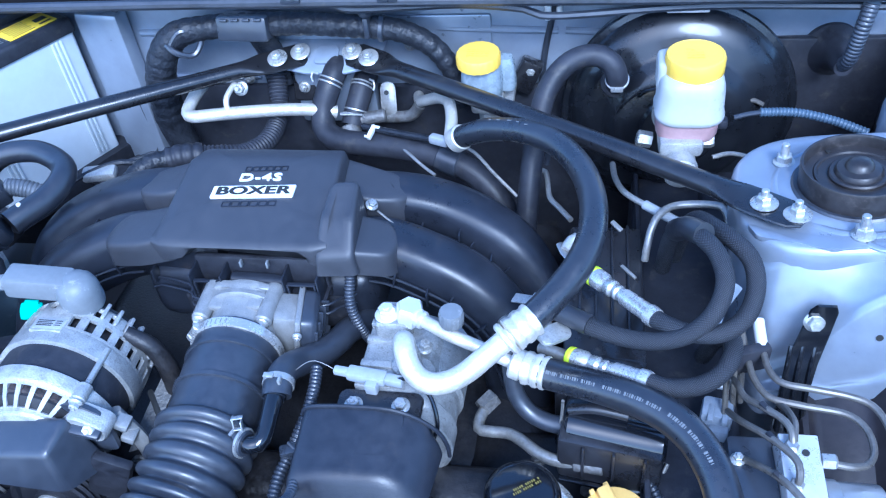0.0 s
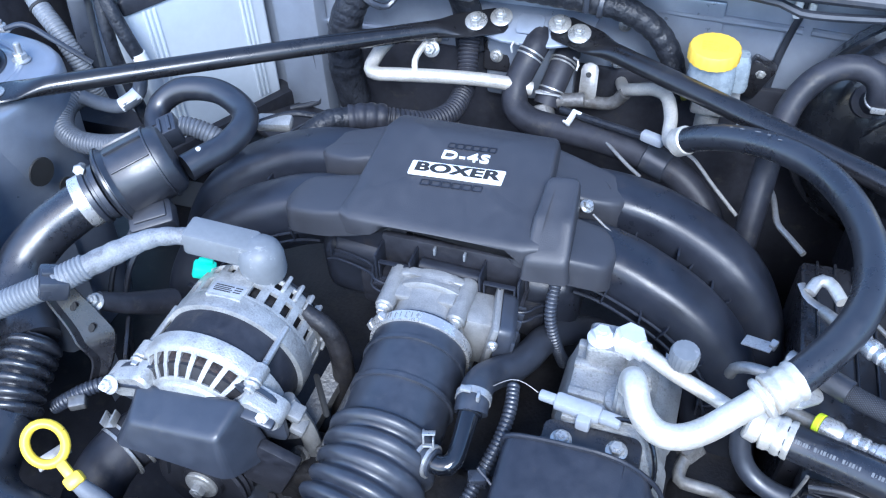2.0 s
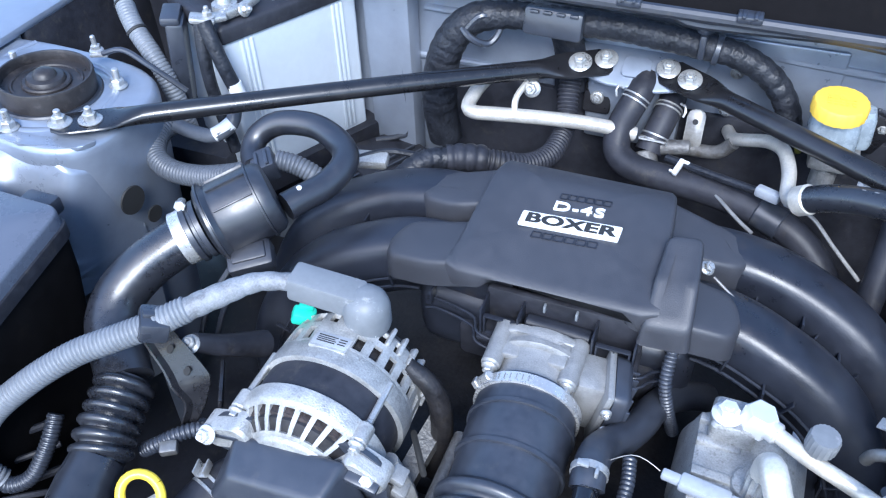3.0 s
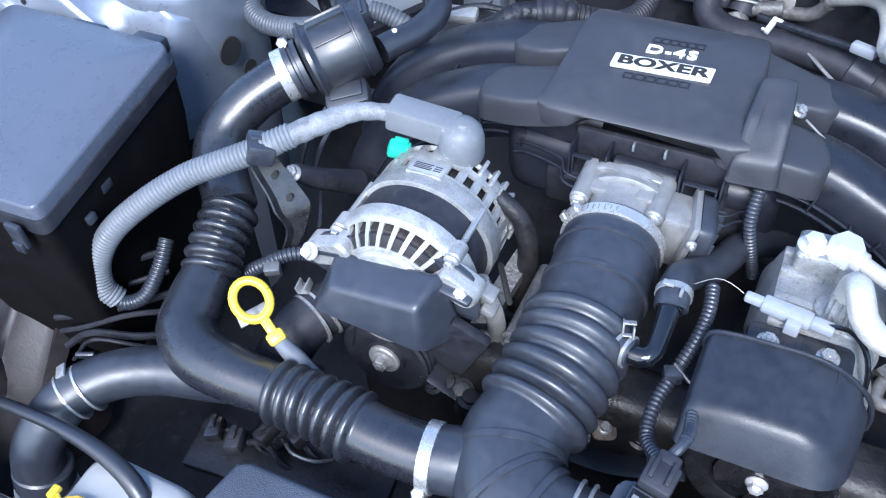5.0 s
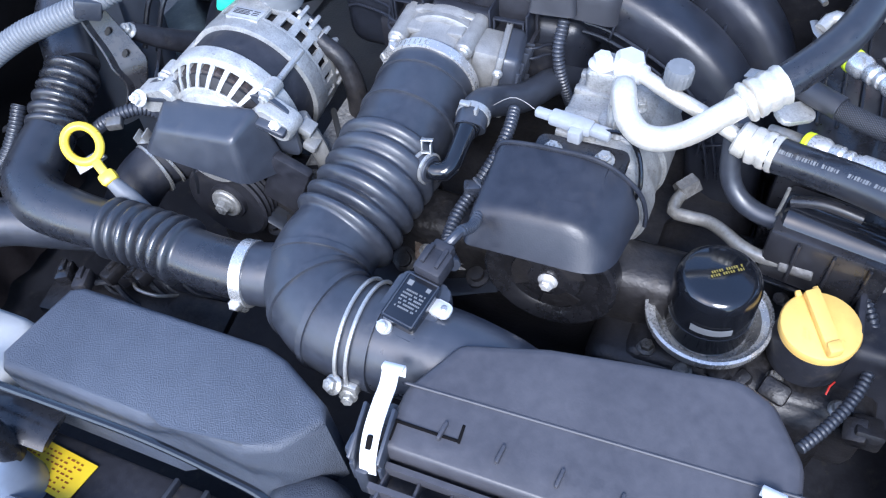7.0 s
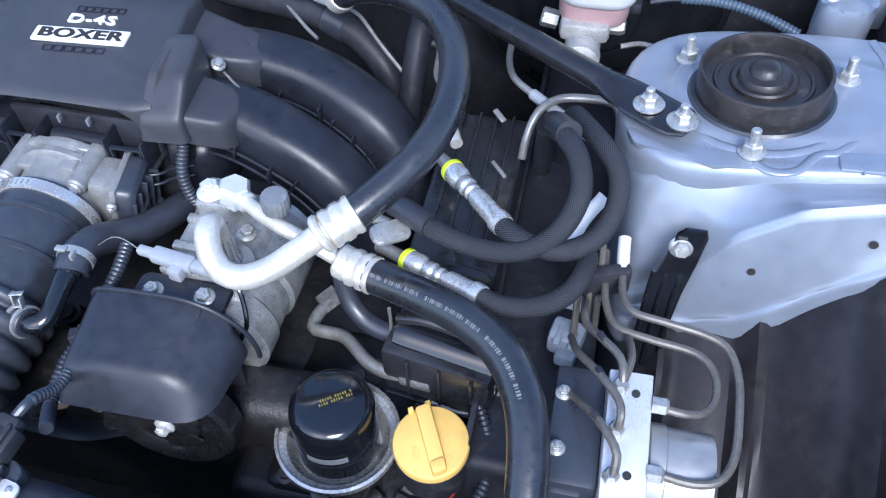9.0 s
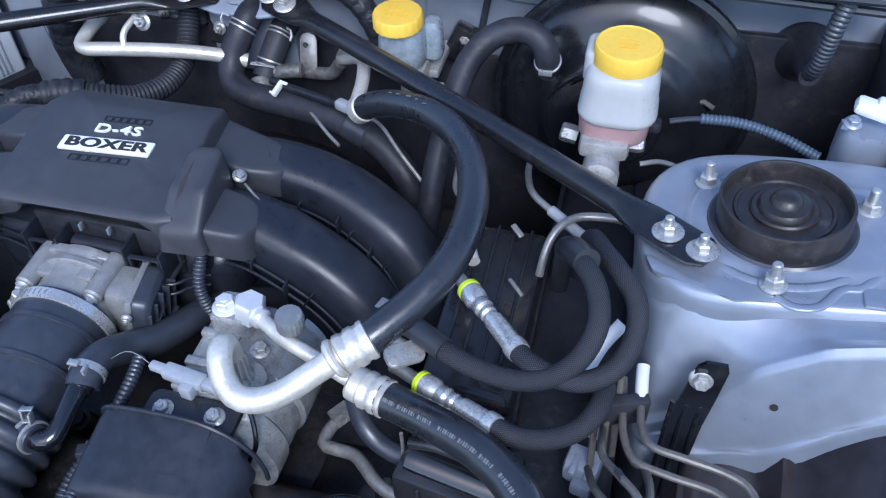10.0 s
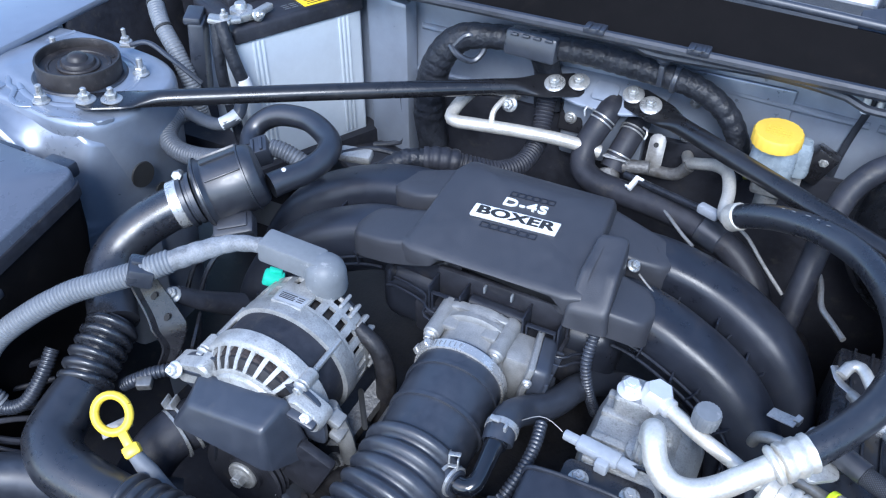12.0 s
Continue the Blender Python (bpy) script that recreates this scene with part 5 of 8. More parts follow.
gt = solo("green_tag", moved(join(box((0, 0, 0), (0.022, 0.014, 0.016), 0.003), box((0, 0.004, 0.009), (0.014, 0.005, 0.006), 0.0015)), pose(-0.208, -0.168, 0.812, 10, 20, 25)), TEAL, "bright green plastic connector lock beside the alternator", "connector")
cbk = thing("cable_bracket", (-0.29, -0.25, 0.76), "black painted steel cable bracket with holes", "bracket")
P, sh, s = curve([(-0.3132, -0.2412, 0.8279), (-0.3048, -0.2428, 0.8122), (-0.2904, -0.2465, 0.7924), (-0.2808, -0.2514, 0.7753), (-0.2803, -0.256, 0.755), (-0.286, -0.268, 0.735)], 0.005)
wdir = Vector((0.62, 0.45, 0.2)).normalized()
part("strip", loft([[p - wdir * w, p + wdir * w, p + wdir * w + Vector((0, 0.0012, -0.0022)), p - wdir * w + Vector((0, 0.0012, -0.0022))] for p, w in zip(P, np.interp(sh, [0, 0.3, 0.55, 0.75, 1], [0.011, 0.013, 0.016, 0.008, 0.005]))]), BRACKET, cbk)
part("flange", loft([[p - wdir * w, p - wdir * (w - 0.002), p - wdir * (w - 0.002) + Vector((-0.002, -0.006, 0.005)), p - wdir * w + Vector((-0.002, -0.006, 0.005))] for p, w in zip(P, np.interp(sh, [0, 0.3, 0.55, 0.75, 1], [0.011, 0.013, 0.016, 0.008, 0.005]))]), BRACKET, cbk)
for f in (0.2, 0.42):
    q = P[int(f * len(P))]
    part("hole", lathe([(0.0042, 0), (0.0042, 0.001)], q + Vector((0.001, -0.0012, 0.0012)), (-0.25, -0.6, 0.75), 14), INK, cbk)
part("bolt", hexbolt((-0.2976, -0.2253, 0.7985), (0.1, -0.5, 1), 0.0065, 0.003), CAST, cbk)
part("boss", tube([(-0.2976, -0.221, 0.797), (-0.285, -0.20, 0.775), (-0.27, -0.16, 0.74)], [0.009, 0.011, 0.014], 14), MATTE, cbk)
part("lower_flange", box((-0.268, -0.238, 0.752), (0.004, 0.05, 0.045), 0.0015, (0, 12, 30)), BRACKET, cbk)

# ---- air pipe from the hose to the canister ----
ap_ = thing("resonator_pipe", (-0.3, -0.35, 0.72), "black rubber air pipe with two bellows", "air pipe")
part("pipe", tube([(-0.052, -0.4145, 0.7355), (-0.09, -0.417, 0.736), (-0.12, -0.4165, 0.737), (-0.16, -0.413, 0.738), (-0.206, -0.413, 0.737), (-0.2537, -0.4138, 0.7371), (-0.2918, -0.4091, 0.7368), (-0.32, -0.3913, 0.7376), (-0.3304, -0.362, 0.7423), (-0.3345, -0.3365, 0.7485)], [0.0255, 0.0255, 0.0255, 0.0225, 0.0225, 0.0255, 0.027, 0.028, 0.027, 0.0245], 28, 0.003, rib=(0.0128, 0.0068, 0.068, 0.068 + 0.0128 * 7)), SLEEK, ap_, sharp=60)
part("bellows", tube([(-0.333, -0.336, 0.747), (-0.339, -0.315, 0.756), (-0.344, -0.29, 0.764), (-0.349, -0.265, 0.771)], 0.0225, 28, 0.003, rib=(0.0122, 0.006, 0.002, 0.002 + 0.0122 * 6)), SLEEK, ap_, sharp=60)
part("upper_pipe", tube([(-0.349, -0.266, 0.770), (-0.3715, -0.2444, 0.7803), (-0.391, -0.2227, 0.7903), (-0.3945, -0.1985, 0.8049), (-0.382, -0.172, 0.821), (-0.3615, -0.148, 0.835), (-0.34, -0.125, 0.8455)], [0.0255, 0.026, 0.026, 0.025, 0.0245, 0.0245, 0.0245], 28), SLEEK, ap_)
sc = thing("sound_canister", (-0.32, -0.09, 0.8), "black plastic resonator canister with hose clamp", "canister")
D = Vector((0.70, 0.66, 0.25)).normalized()
C0 = Vector((-0.332, -0.118, 0.848))
part("drum", lathe([(0.03, -0.004), (0.0375, -0.002), (0.0405, 0.001), (0.0405, 0.005), (0.0385, 0.007), (0.0370, 0.010), (0.0380, 0.012), (0.0375, 0.056), (0.0360, 0.063), (0.032, 0.067), (0.0, 0.068)], C0, D, 48), HOSE, sc)
part("flange", lathe([(0.036, 0), (0.0425, 0.0006), (0.0425, 0.0030), (0.036, 0.0036)], C0 + D * 0.001, D, 48), HOSE, sc)
part("neck_ring", lathe([(0.028, 0), (0.0305, 0.001), (0.0305, 0.006), (0.028, 0.007), (0.028, 0.010), (0.030, 0.011), (0.030, 0.016)], C0 - D * 0.022, D, 36), RUBBER, sc)
part("rib", lathe([(0.037, 0), (0.0398, 0.0006), (0.0398, 0.0022), (0.037, 0.0028)], C0 + D * 0.052, D, 48), HOSE, sc)
for turn in (-28, 8, 44):
    n_out = (Matrix.Rotation(radians(turn), 4, D) @ Vector((-0.25, -0.1, 1)).cross(D).cross(D)).normalized() * -1
    part("fin", moved(box((0, 0, 0), (0.0016, 0.040, 0.005), 0.0005), Matrix.Translation(C0 + D * 0.032 + n_out * 0.0378) @ Matrix((D.cross(n_out), D, n_out)).transposed().to_4x4()), HOSE, sc)
screw_clamp(tuple(C0 - D * 0.028), tuple(C0 - D * 0.02), 0.0262, 0.014, sc, tuple(C0 - D * 0.026 + Vector((-0.008, 0.012, 0.029))))
part("tab", moved(join(box((0, 0, 0), (0.046, 0.030, 0.022), 0.005), box((0, 0.002, 0.011), (0.034, 0.018, 0.004), 0.0018)), pose(-0.286, -0.128, 0.824, 20, -8, 32)), HOSE, sc)
for u in (-0.006, 0.012):
    part("stay", tube([(-0.300 + u, -0.140, 0.815), (-0.315 + u, -0.165, 0.785), (-0.325 + u, -0.185, 0.74)], 0.0030, 8), HOSE, sc)
sh_ = thing("sound_hose", (-0.28, 0.0, 0.8), "glossy black looped rubber hose behind the canister", "hose")
part("hose", tube([(-0.2777, -0.0676, 0.8453), (-0.2702, -0.0546, 0.8467), (-0.2546, -0.0242, 0.8476), (-0.2487, 0.008, 0.853), (-0.2659, 0.0357, 0.8539), (-0.3052, 0.0534, 0.8585), (-0.3492, 0.0516, 0.8554), (-0.3729, 0.0387, 0.8427), (-0.3741, 0.0203, 0.8313), (-0.3601, 0.0008, 0.8275)], [0.0150, 0.0145, 0.0145, 0.0145, 0.0145, 0.014, 0.014, 0.0135, 0.013, 0.0125], 20), HOSE, sh_)
part("dot", lathe([(0.0035, 0), (0.003, 0.001), (0, 0.0012)], (-0.2685, -0.0530, 0.8608), (-0.2, -0.4, 1), 12), WHITE, sh_, "small white mark")

# ---- wiring left of the manifold ----
lw = thing("wire_loom", (-0.42, 0.04, 0.76), "grey corrugated wire loom with black connector", "wire loom", "wire looms")
part("conduit", tube([(-0.5248, 0.0685, 0.8046), (-0.526, 0.0447, 0.8046), (-0.5132, 0.0162, 0.7967), (-0.4821, 0.0019, 0.7916), (-0.4356, 0.0001, 0.7952), (-0.3837, 0.0002, 0.8116), (-0.355, 0.004, 0.825)], 0.0125, 16, 0.004, rib=(0.0045, 0.001, 0, 1)), DARKCON, lw)
part("connector", moved(join(box((0, 0, 0), (0.026, 0.03, 0.026), 0.003), box((-0.005, -0.002, 0.014), (0.004, 0.022, 0.004), 0.001), box((0.006, -0.002, 0.014), (0.004, 0.022, 0.004), 0.001)), pose(-0.349, 0.006, 0.828, 10, -15, 35)), PLASTIC, lw)
part("tail", tube([(-0.3414, 0.0174, 0.8298), (-0.3233, 0.022, 0.8252), (-0.3039, 0.0249, 0.8157), (-0.2878, 0.0286, 0.8001)], 0.0105, 14, 0.004, rib=(0.0045, 0.001, 0, 1)), DARKCON, lw)
lw2 = thing("wire_loom", (-0.44, 0.1, 0.8), "dark taped wire loom with white tape band", "wire loom", "wire looms")
part("conduit", tube([(-0.5134, 0.0619, 0.8107), (-0.4889, 0.0643, 0.8033), (-0.4602, 0.0651, 0.8044), (-0.4437, 0.0828, 0.8149), (-0.444, 0.10, 0.838)], 0.0088, 14), DARKCON, lw2)
part("tape_band", tube([(-0.4602, 0.0653, 0.8046), (-0.451, 0.0735, 0.8092), (-0.4440, 0.0825, 0.8148)], 0.0094, 14), WHITE, lw2, "white tape band")

# ---- dipstick ----
ds = thing("oil_dipstick", (-0.22, -0.33, 0.72), "bright yellow ring-handled oil dipstick in grey tube", "dipstick")
n_ = Vector((0.32, -0.42, 0.72)).normalized()
d_ = Vector((0.026, -0.012, -0.018))
y_ = -(d_ - n_ * d_.dot(n_)).normalized()
m = Matrix((y_.cross(n_), y_, n_)).transposed().to_4x4()
m.translation = (-0.2535, -0.3655, 0.7845)
ringpts = [(0.0150 * math.cos(2 * math.pi * i / 24), 0.0180 * math.sin(2 * math.pi * i / 24), 0) for i in range(25)]
part("handle", moved(join(tube(ringpts, 0.0042, 12, 0.004), box((0, -0.030, 0), (0.009, 0.026, 0.006), 0.002), box((0, -0.039, -0.001), (0.016, 0.012, 0.012), 0.003)), m), LEMON, ds)
tip = m @ Vector((0, -0.043, -0.002))
part("guide_tube", tube([tip, tip + Vector((0.014, -0.001, -0.017)), tip + Vector((0.032, 0.0, -0.040)), tip + Vector((0.05, 0.008, -0.075))], [0.0065, 0.0088, 0.0065, 0.0055], 14), GREYC, ds)
part("stay", moved(join(box((0, 0, 0), (0.012, 0.03, 0.002), 0.0008), box((0.004, 0.014, 0.003), (0.004, 0.006, 0.006), 0.001)), pose(-0.262, -0.362, 0.755, 20, 30, -35)), STEEL, ds)

# coolant outlet under the guard
co = thing("coolant_outlet", (-0.235, -0.33, 0.7), "black rubber coolant outlet with spring clamp", "coolant hose")
part("hose", tube([(-0.205, -0.275, 0.70), (-0.225, -0.30, 0.715), (-0.24, -0.33, 0.71), (-0.25, -0.355, 0.69), (-0.26, -0.38, 0.66)], 0.026, 24), MATTE, co)
for k in (0.0, 0.011):
    part("clamp", band(((-0.229 - k * 0.4, -0.309 - k, 0.7145 - 0.1 * k), (-0.232 - k * 0.4, -0.317 - k, 0.713)), 0.0268, 0.003, 0.0012), ZINC, co)
part("clamp_tab", moved(join(box((0, 0, 0), (0.012, 0.014, 0.002), 0.0008), box((0.005, 0, 0.004), (0.002, 0.014, 0.008), 0.0006), box((-0.005, 0, 0.004), (0.002, 0.014, 0.008), 0.0006)), pose(-0.243, -0.308, 0.741, 0, -15, 10)), ZINC, co)
part("loom", tube([(-0.21, -0.27, 0.742), (-0.235, -0.275, 0.745), (-0.255, -0.268, 0.74), (-0.28, -0.262, 0.73)], 0.0062, 12, 0.004, rib=(0.004, 0.001, 0, 1)), PLASTIC, co)

# ---- air conditioning compressor ----
cp = thing("compressor", (0.19, -0.17, 0.68), "cast aluminium air conditioning compressor with pipe block", "compressor")
part("body", lathe([(0.035, 0), (0.05, 0.002), (0.054, 0.006), (0.054, 0.03), (0.0515, 0.033), (0.0515, 0.062), (0.055, 0.066), (0.055, 0.125), (0.05, 0.134), (0.03, 0.137)], (0.192, -0.245, 0.726), (0.03, 1, 0.0), 48), CASTMID, cp)
part("crown", slab([(0.755, 0.145, 0.235, -0.232, -0.118, 0.012), (0.775, 0.15, 0.224, -0.23, -0.12, 0.012), (0.782, 0.153, 0.216, -0.226, -0.124, 0.012), (0.784, 0.158, 0.208, -0.22, -0.13, 0.01)]), CASTMID, cp)
for y in (-0.215, -0.19, -0.158, -0.136):
    part("rib", box((0.17, y, 0.784), (0.036, 0.009, 0.007), 0.002, (0, 4, 0)), CASTMID, cp)
part("pipe_block", slab([(0.782, 0.160, 0.197, -0.156, -0.122, 0.005), (0.802, 0.160, 0.197, -0.156, -0.122, 0.005), (0.805, 0.162, 0.195, -0.154, -0.124, 0.005)]), CASTMID, cp)
part("block_bolt", hexbolt((0.1715, -0.141, 0.804), (0, 0, 1), 0.0088, 0.0), ALUWHITE, cp)
part("hex_fitting", lathe([(0.0145, 0), (0.0145, 0.017), (0.012, 0.0205), (0, 0.021)], (0.194, -0.142, 0.800), (0.15, 0.05, 1), 6), ALUWHITE, cp)
part("fluted_port", lathe([(0.014, 0), (0.012, 0.004), (0.0105, 0.006), (0.0105, 0.028), (0.0085, 0.031)], (0.2035, -0.196, 0.785), (0, 0, 1), 40, wave=(14, 0.0012)), CASTMID, cp)
part("port_flange", moved(prism(rounded(0.044, 0.03, 0.012), 0, 0.008, 0.002), pose(0.205, -0.192, 0.779, 0, 8, -25)), CASTMID, cp)
part("flange_bolt", hexbolt((0.213, -0.17, 0.79), (0.2, 0, 1), 0.006, 0.0), CASTMID, cp)
part("face_plate", slab([(0.7825, 0.140, 0.222, -0.262, -0.222, 0.008), (0.7865, 0.141, 0.221, -0.261, -0.223, 0.008)]), BRACKET, cp)
part("bolt", hexbolt((0.1571, -0.241, 0.786), (0, -0.15, 1), 0.0062), ZINC, cp)
part("bolt", hexbolt((0.2019, -0.239, 0.786), (0, -0.15, 1), 0.0062), ZINC, cp)
part("clutch_connector", moved(join(box((0, 0, 0), (0.040, 0.014, 0.011), 0.003), box((-0.026, 0, 0), (0.016, 0.008, 0.008), 0.002), box((0.008, -0.008, -0.005), (0.012, 0.012, 0.016), 0.002), box((0.028, 0, 0), (0.018, 0.010, 0.009), 0.002)), pose(0.165, -0.213, 0.7955, 0, 0, -8)), CLEARP, cp, "pale plastic plug")
part("plug_wire", tube([(0.13, -0.208, 0.797), (0.118, -0.204, 0.80), (0.105, -0.203, 0.799), (0.085, -0.208, 0.785)], 0.0004, 6), STEEL, cp)
part("plug_wire", tube([(0.192, -0.217, 0.797), (0.212, -0.218, 0.80), (0.228, -0.228, 0.79), (0.235, -0.242, 0.765), (0.228, -0.25, 0.745)], 0.0022, 8), GLOSS, cp)
part("body_label", sheet(lambda u, v: (0.192 + 0.0563 * math.cos(radians(18 + 30 * v)), -0.155 + 0.045 * u, 0.726 + 0.0563 * math.sin(radians(18 + 30 * v))), 4, 6, 0.0005), PALEGREY, cp, "grey printed type label")
# compressor belt guard and pulley
cg = thing("belt_guard", (0.18, -0.29, 0.72), "black plastic curved belt guard over the compressor pulley", "belt guard")


cg_plan = densify(round_poly([(0.1105, -0.340), (0.234, -0.338), (0.2435, -0.258), (0.111, -0.254)], [0.008, 0.030, 0.012, 0.008], 7), 0.006)


def cg_top(x, y):
    return 0.8025 - 11.0 * max(0, x - 0.188) ** 2 - 3.0 * max(0, 0.16 - x) ** 2 - 0.24 * max(0, -0.258 - y)


def cg_level(f, d):
    """One level of the guard, from its foot (f 0) to its top (f 1); the front face leans back."""
    ring = []
    for x, y in inset(cg_plan, d):
        if y > -0.2575 - d:
            y = -0.255
        back = y + 0.018 * f * min(1, max(0, (-0.27 - y) / 0.07))
        foot = 0.7555 - 0.16 * max(0, x - 0.225)
        ring.append((x, back, foot * (1 - f) + max(foot + 0.002, cg_top(x, back)) * f))
    return ring


part("shell", loft([cg_level(0, 0.002), cg_level(0.04, 0.0), cg_level(0.5, 0.001), cg_level(0.80, 0.0024), cg_level(0.91, 0.0042), cg_level(0.97, 0.0070), cg_level(1.0, 0.0115), cg_level(1.0, 0.016), cg_level(1.0, 0.032)]), RUNNER, cg, sharp=70)
part("rim", tube([(x, -0.2555, cg_top(x, -0.2555) + 0.0006 - dz) for x, dz in ((0.1125, 0.02), (0.1125, 0.006), (0.120, 0.0), (0.14, 0.0), (0.165, 0.0), (0.19, 0.0), (0.21, 0.0), (0.228, 0.0), (0.240, 0.003), (0.2455, 0.016), (0.246, 0.03))], 0.0021, 8, 0.005), RUNNER, cg)
part("bracket", box((0.18, -0.264, 0.73), (0.10, 0.006, 0.09), 0.003), MATTE, cg)
cpu = thing("compressor_pulley", (0.18, -0.32, 0.66), "dark compressor clutch pulley with bright centre bolt", "pulley")
part("wheel", lathe([(0.02, 0), (0.056, 0), (0.0595, 0.003), (0.0595, 0.022), (0.056, 0.025), (0.046, 0.022), (0.042, 0.018), (0.03, 0.018), (0.028, 0.022), (0.016, 0.024), (0.0, 0.024)], (0.181, -0.296, 0.709), (0, -1, 0.06), 48), BRACKET, cpu)
for a in (20, 140, 260):
    part("spring_plate", moved(sheet(lambda u, v: ((0.018 + 0.016 * v) * math.cos(radians(a + 70 * u)), (0.018 + 0.016 * v) * math.sin(radians(a + 70 * u)), 0.0235), 8, 2, 0.0015), axis((0.181, -0.296, 0.709), (0, -1, 0.06))), GRIME, cpu)
part("bolt", hexbolt((0.181, -0.3205, 0.7105), (0, -1, 0.06), 0.0062), ALUWHITE, cpu)

# ---- air conditioning pipes ----
hp = thing("suction_pipe", (0.26, -0.22, 0.8), "thick bare aluminium suction pipe with crimped collar and black hose", "pipe")
part("pipe", tube([(0.2035, -0.195, 0.80), (0.203, -0.197, 0.825), (0.2045, -0.205, 0.838), (0.208, -0.217, 0.838), (0.215, -0.229, 0.829), (0.229, -0.238, 0.823), (0.247, -0.237, 0.823), (0.265, -0.227, 0.827), (0.283, -0.213, 0.836), (0.30, -0.201, 0.846), (0.312, -0.193, 0.851)], 0.0102, 22), ALU, hp)
part("collar", join(rod((0.297, -0.2035, 0.8445), (0.302, -0.2, 0.8475), 0.0168, None, 28, 0.002), lathe([(0.0135, 0), (0.0160, 0.0015), (0.0160, 0.006), (0.0148, 0.008), (0.0148, 0.010), (0.0162, 0.012), (0.0162, 0.017), (0.0148, 0.019), (0.0148, 0.021), (0.0160, 0.023), (0.0160, 0.0265), (0.0135, 0.0275)], (0.302, -0.2, 0.8475), (0.02, 0.0165, 0.0075), 32, wave=(8, 0.0005))), ALU, hp)
part("hose", tube([(0.316, -0.189, 0.853), (0.330, -0.174, 0.859), (0.347, -0.152, 0.866), (0.362, -0.126, 0.873), (0.3715, -0.09, 0.879), (0.371, -0.043, 0.882), (0.358, 0.008, 0.881), (0.332, 0.053, 0.879), (0.297, 0.086, 0.872), (0.258, 0.112, 0.858), (0.228, 0.128, 0.842), (0.207, 0.138, 0.826)], 0.0140, 24), SLEEK, hp)
hb = [moved(box((0, 0, 0), (0.003 + 0.001 * (i % 3), 0.0012, 0.0004), 0), Matrix.Translation(p)) for i, p in enumerate([Vector((0.252, 0.1085, 0.8735)), Vector((0.262, 0.103, 0.877)), Vector((0.276, 0.094, 0.8825)), Vector((0.286, 0.0875, 0.885)), Vector((0.296, 0.08, 0.8865))])]
part("hose_print", join(*hb), PRINT, hp, "faint printed marks")
part("end_ferrule", rod((0.2025, 0.1425, 0.820), (0.214, 0.135, 0.832), 0.0158, None, 26, 0.002), ALU, hp)
part("rear_pipe", tube([(0.205, 0.140, 0.823), (0.198, 0.146, 0.816), (0.193, 0.16, 0.815), (0.191, 0.19, 0.822), (0.182, 0.225, 0.824), (0.165, 0.25, 0.815), (0.142, 0.268, 0.80), (0.128, 0.29, 0.785), (0.12, 0.32, 0.775)], 0.0078, 16), ALU, hp)
lp = thing("liquid_pipe", (0.35, -0.2, 0.78), "bare aluminium pipe with crimped collar leading into printed black hose", "pipe")
part("pipe", tube([(0.196, -0.142, 0.808), (0.212, -0.152, 0.809), (0.237, -0.166, 0.808), (0.268, -0.176, 0.803), (0.296, -0.182, 0.793), (0.312, -0.186, 0.789)], 0.0066, 16), ALU, lp)
part("nut", lathe([(0.0095, 0), (0.0095, 0.012), (0.0075, 0.014)], (0.2, -0.1445, 0.8085), (1, -0.6, 0.02), 12), ALUWHITE, lp)
part("collar", join(rod((0.300, -0.1825, 0.7915), (0.312, -0.186, 0.7895), 0.0152, None, 26, 0.002), lathe([(0.0135, 0), (0.0160, 0.0015), (0.0160, 0.006), (0.0148, 0.008), (0.0148, 0.010), (0.0162, 0.012), (0.0162, 0.016), (0.0148, 0.018), (0.0160, 0.020), (0.0160, 0.0235), (0.0135, 0.0245)], (0.312, -0.186, 0.7895), (0.023, -0.007, 0.0005), 32, wave=(8, 0.0005))), ALU, lp)
HL = [(0.322, -0.189, 0.7895), (0.345, -0.1965, 0.791), (0.372, -0.208, 0.797), (0.40, -0.222, 0.804), (0.424, -0.237, 0.810), (0.447, -0.256, 0.813), (0.465, -0.280, 0.812), (0.478, -0.313, 0.806), (0.484, -0.36, 0.788), (0.482, -0.42, 0.755), (0.475, -0.50, 0.70)]
part("hose", tube(HL, 0.0152, 24), SLEEK, lp)
cpts, _, _ = curve(HL, 0.0024)
marks = []
for i, p in enumerate(cpts[6:82]):
    if i in (23, 24, 25, 50, 51, 52) or i % 9 == 7:
        continue
    d = (cpts[min(i + 8, len(cpts) - 1)] - cpts[i + 6]).normalized()
    up = (Vector((-0.1, -0.55, 0.83)) - d * d.dot(Vector((-0.1, -0.55, 0.83)))).normalized()
    for row in (0.0,):
        o2 = d.cross(up)
        rot = Matrix((d, o2, up)).transposed().to_4x4()
        marks.append(moved(box((0, 0, 0), (0.0013 + 0.0006 * ((i * 7) % 3 - 1), 0.0034 if i % 3 else 0.0026, 0.0003), 0), Matrix.Translation(p + up * 0.01535 + o2 * row) @ rot))
part("hose_print", join(*marks), PRINT, lp, "white printed marks along the hose")
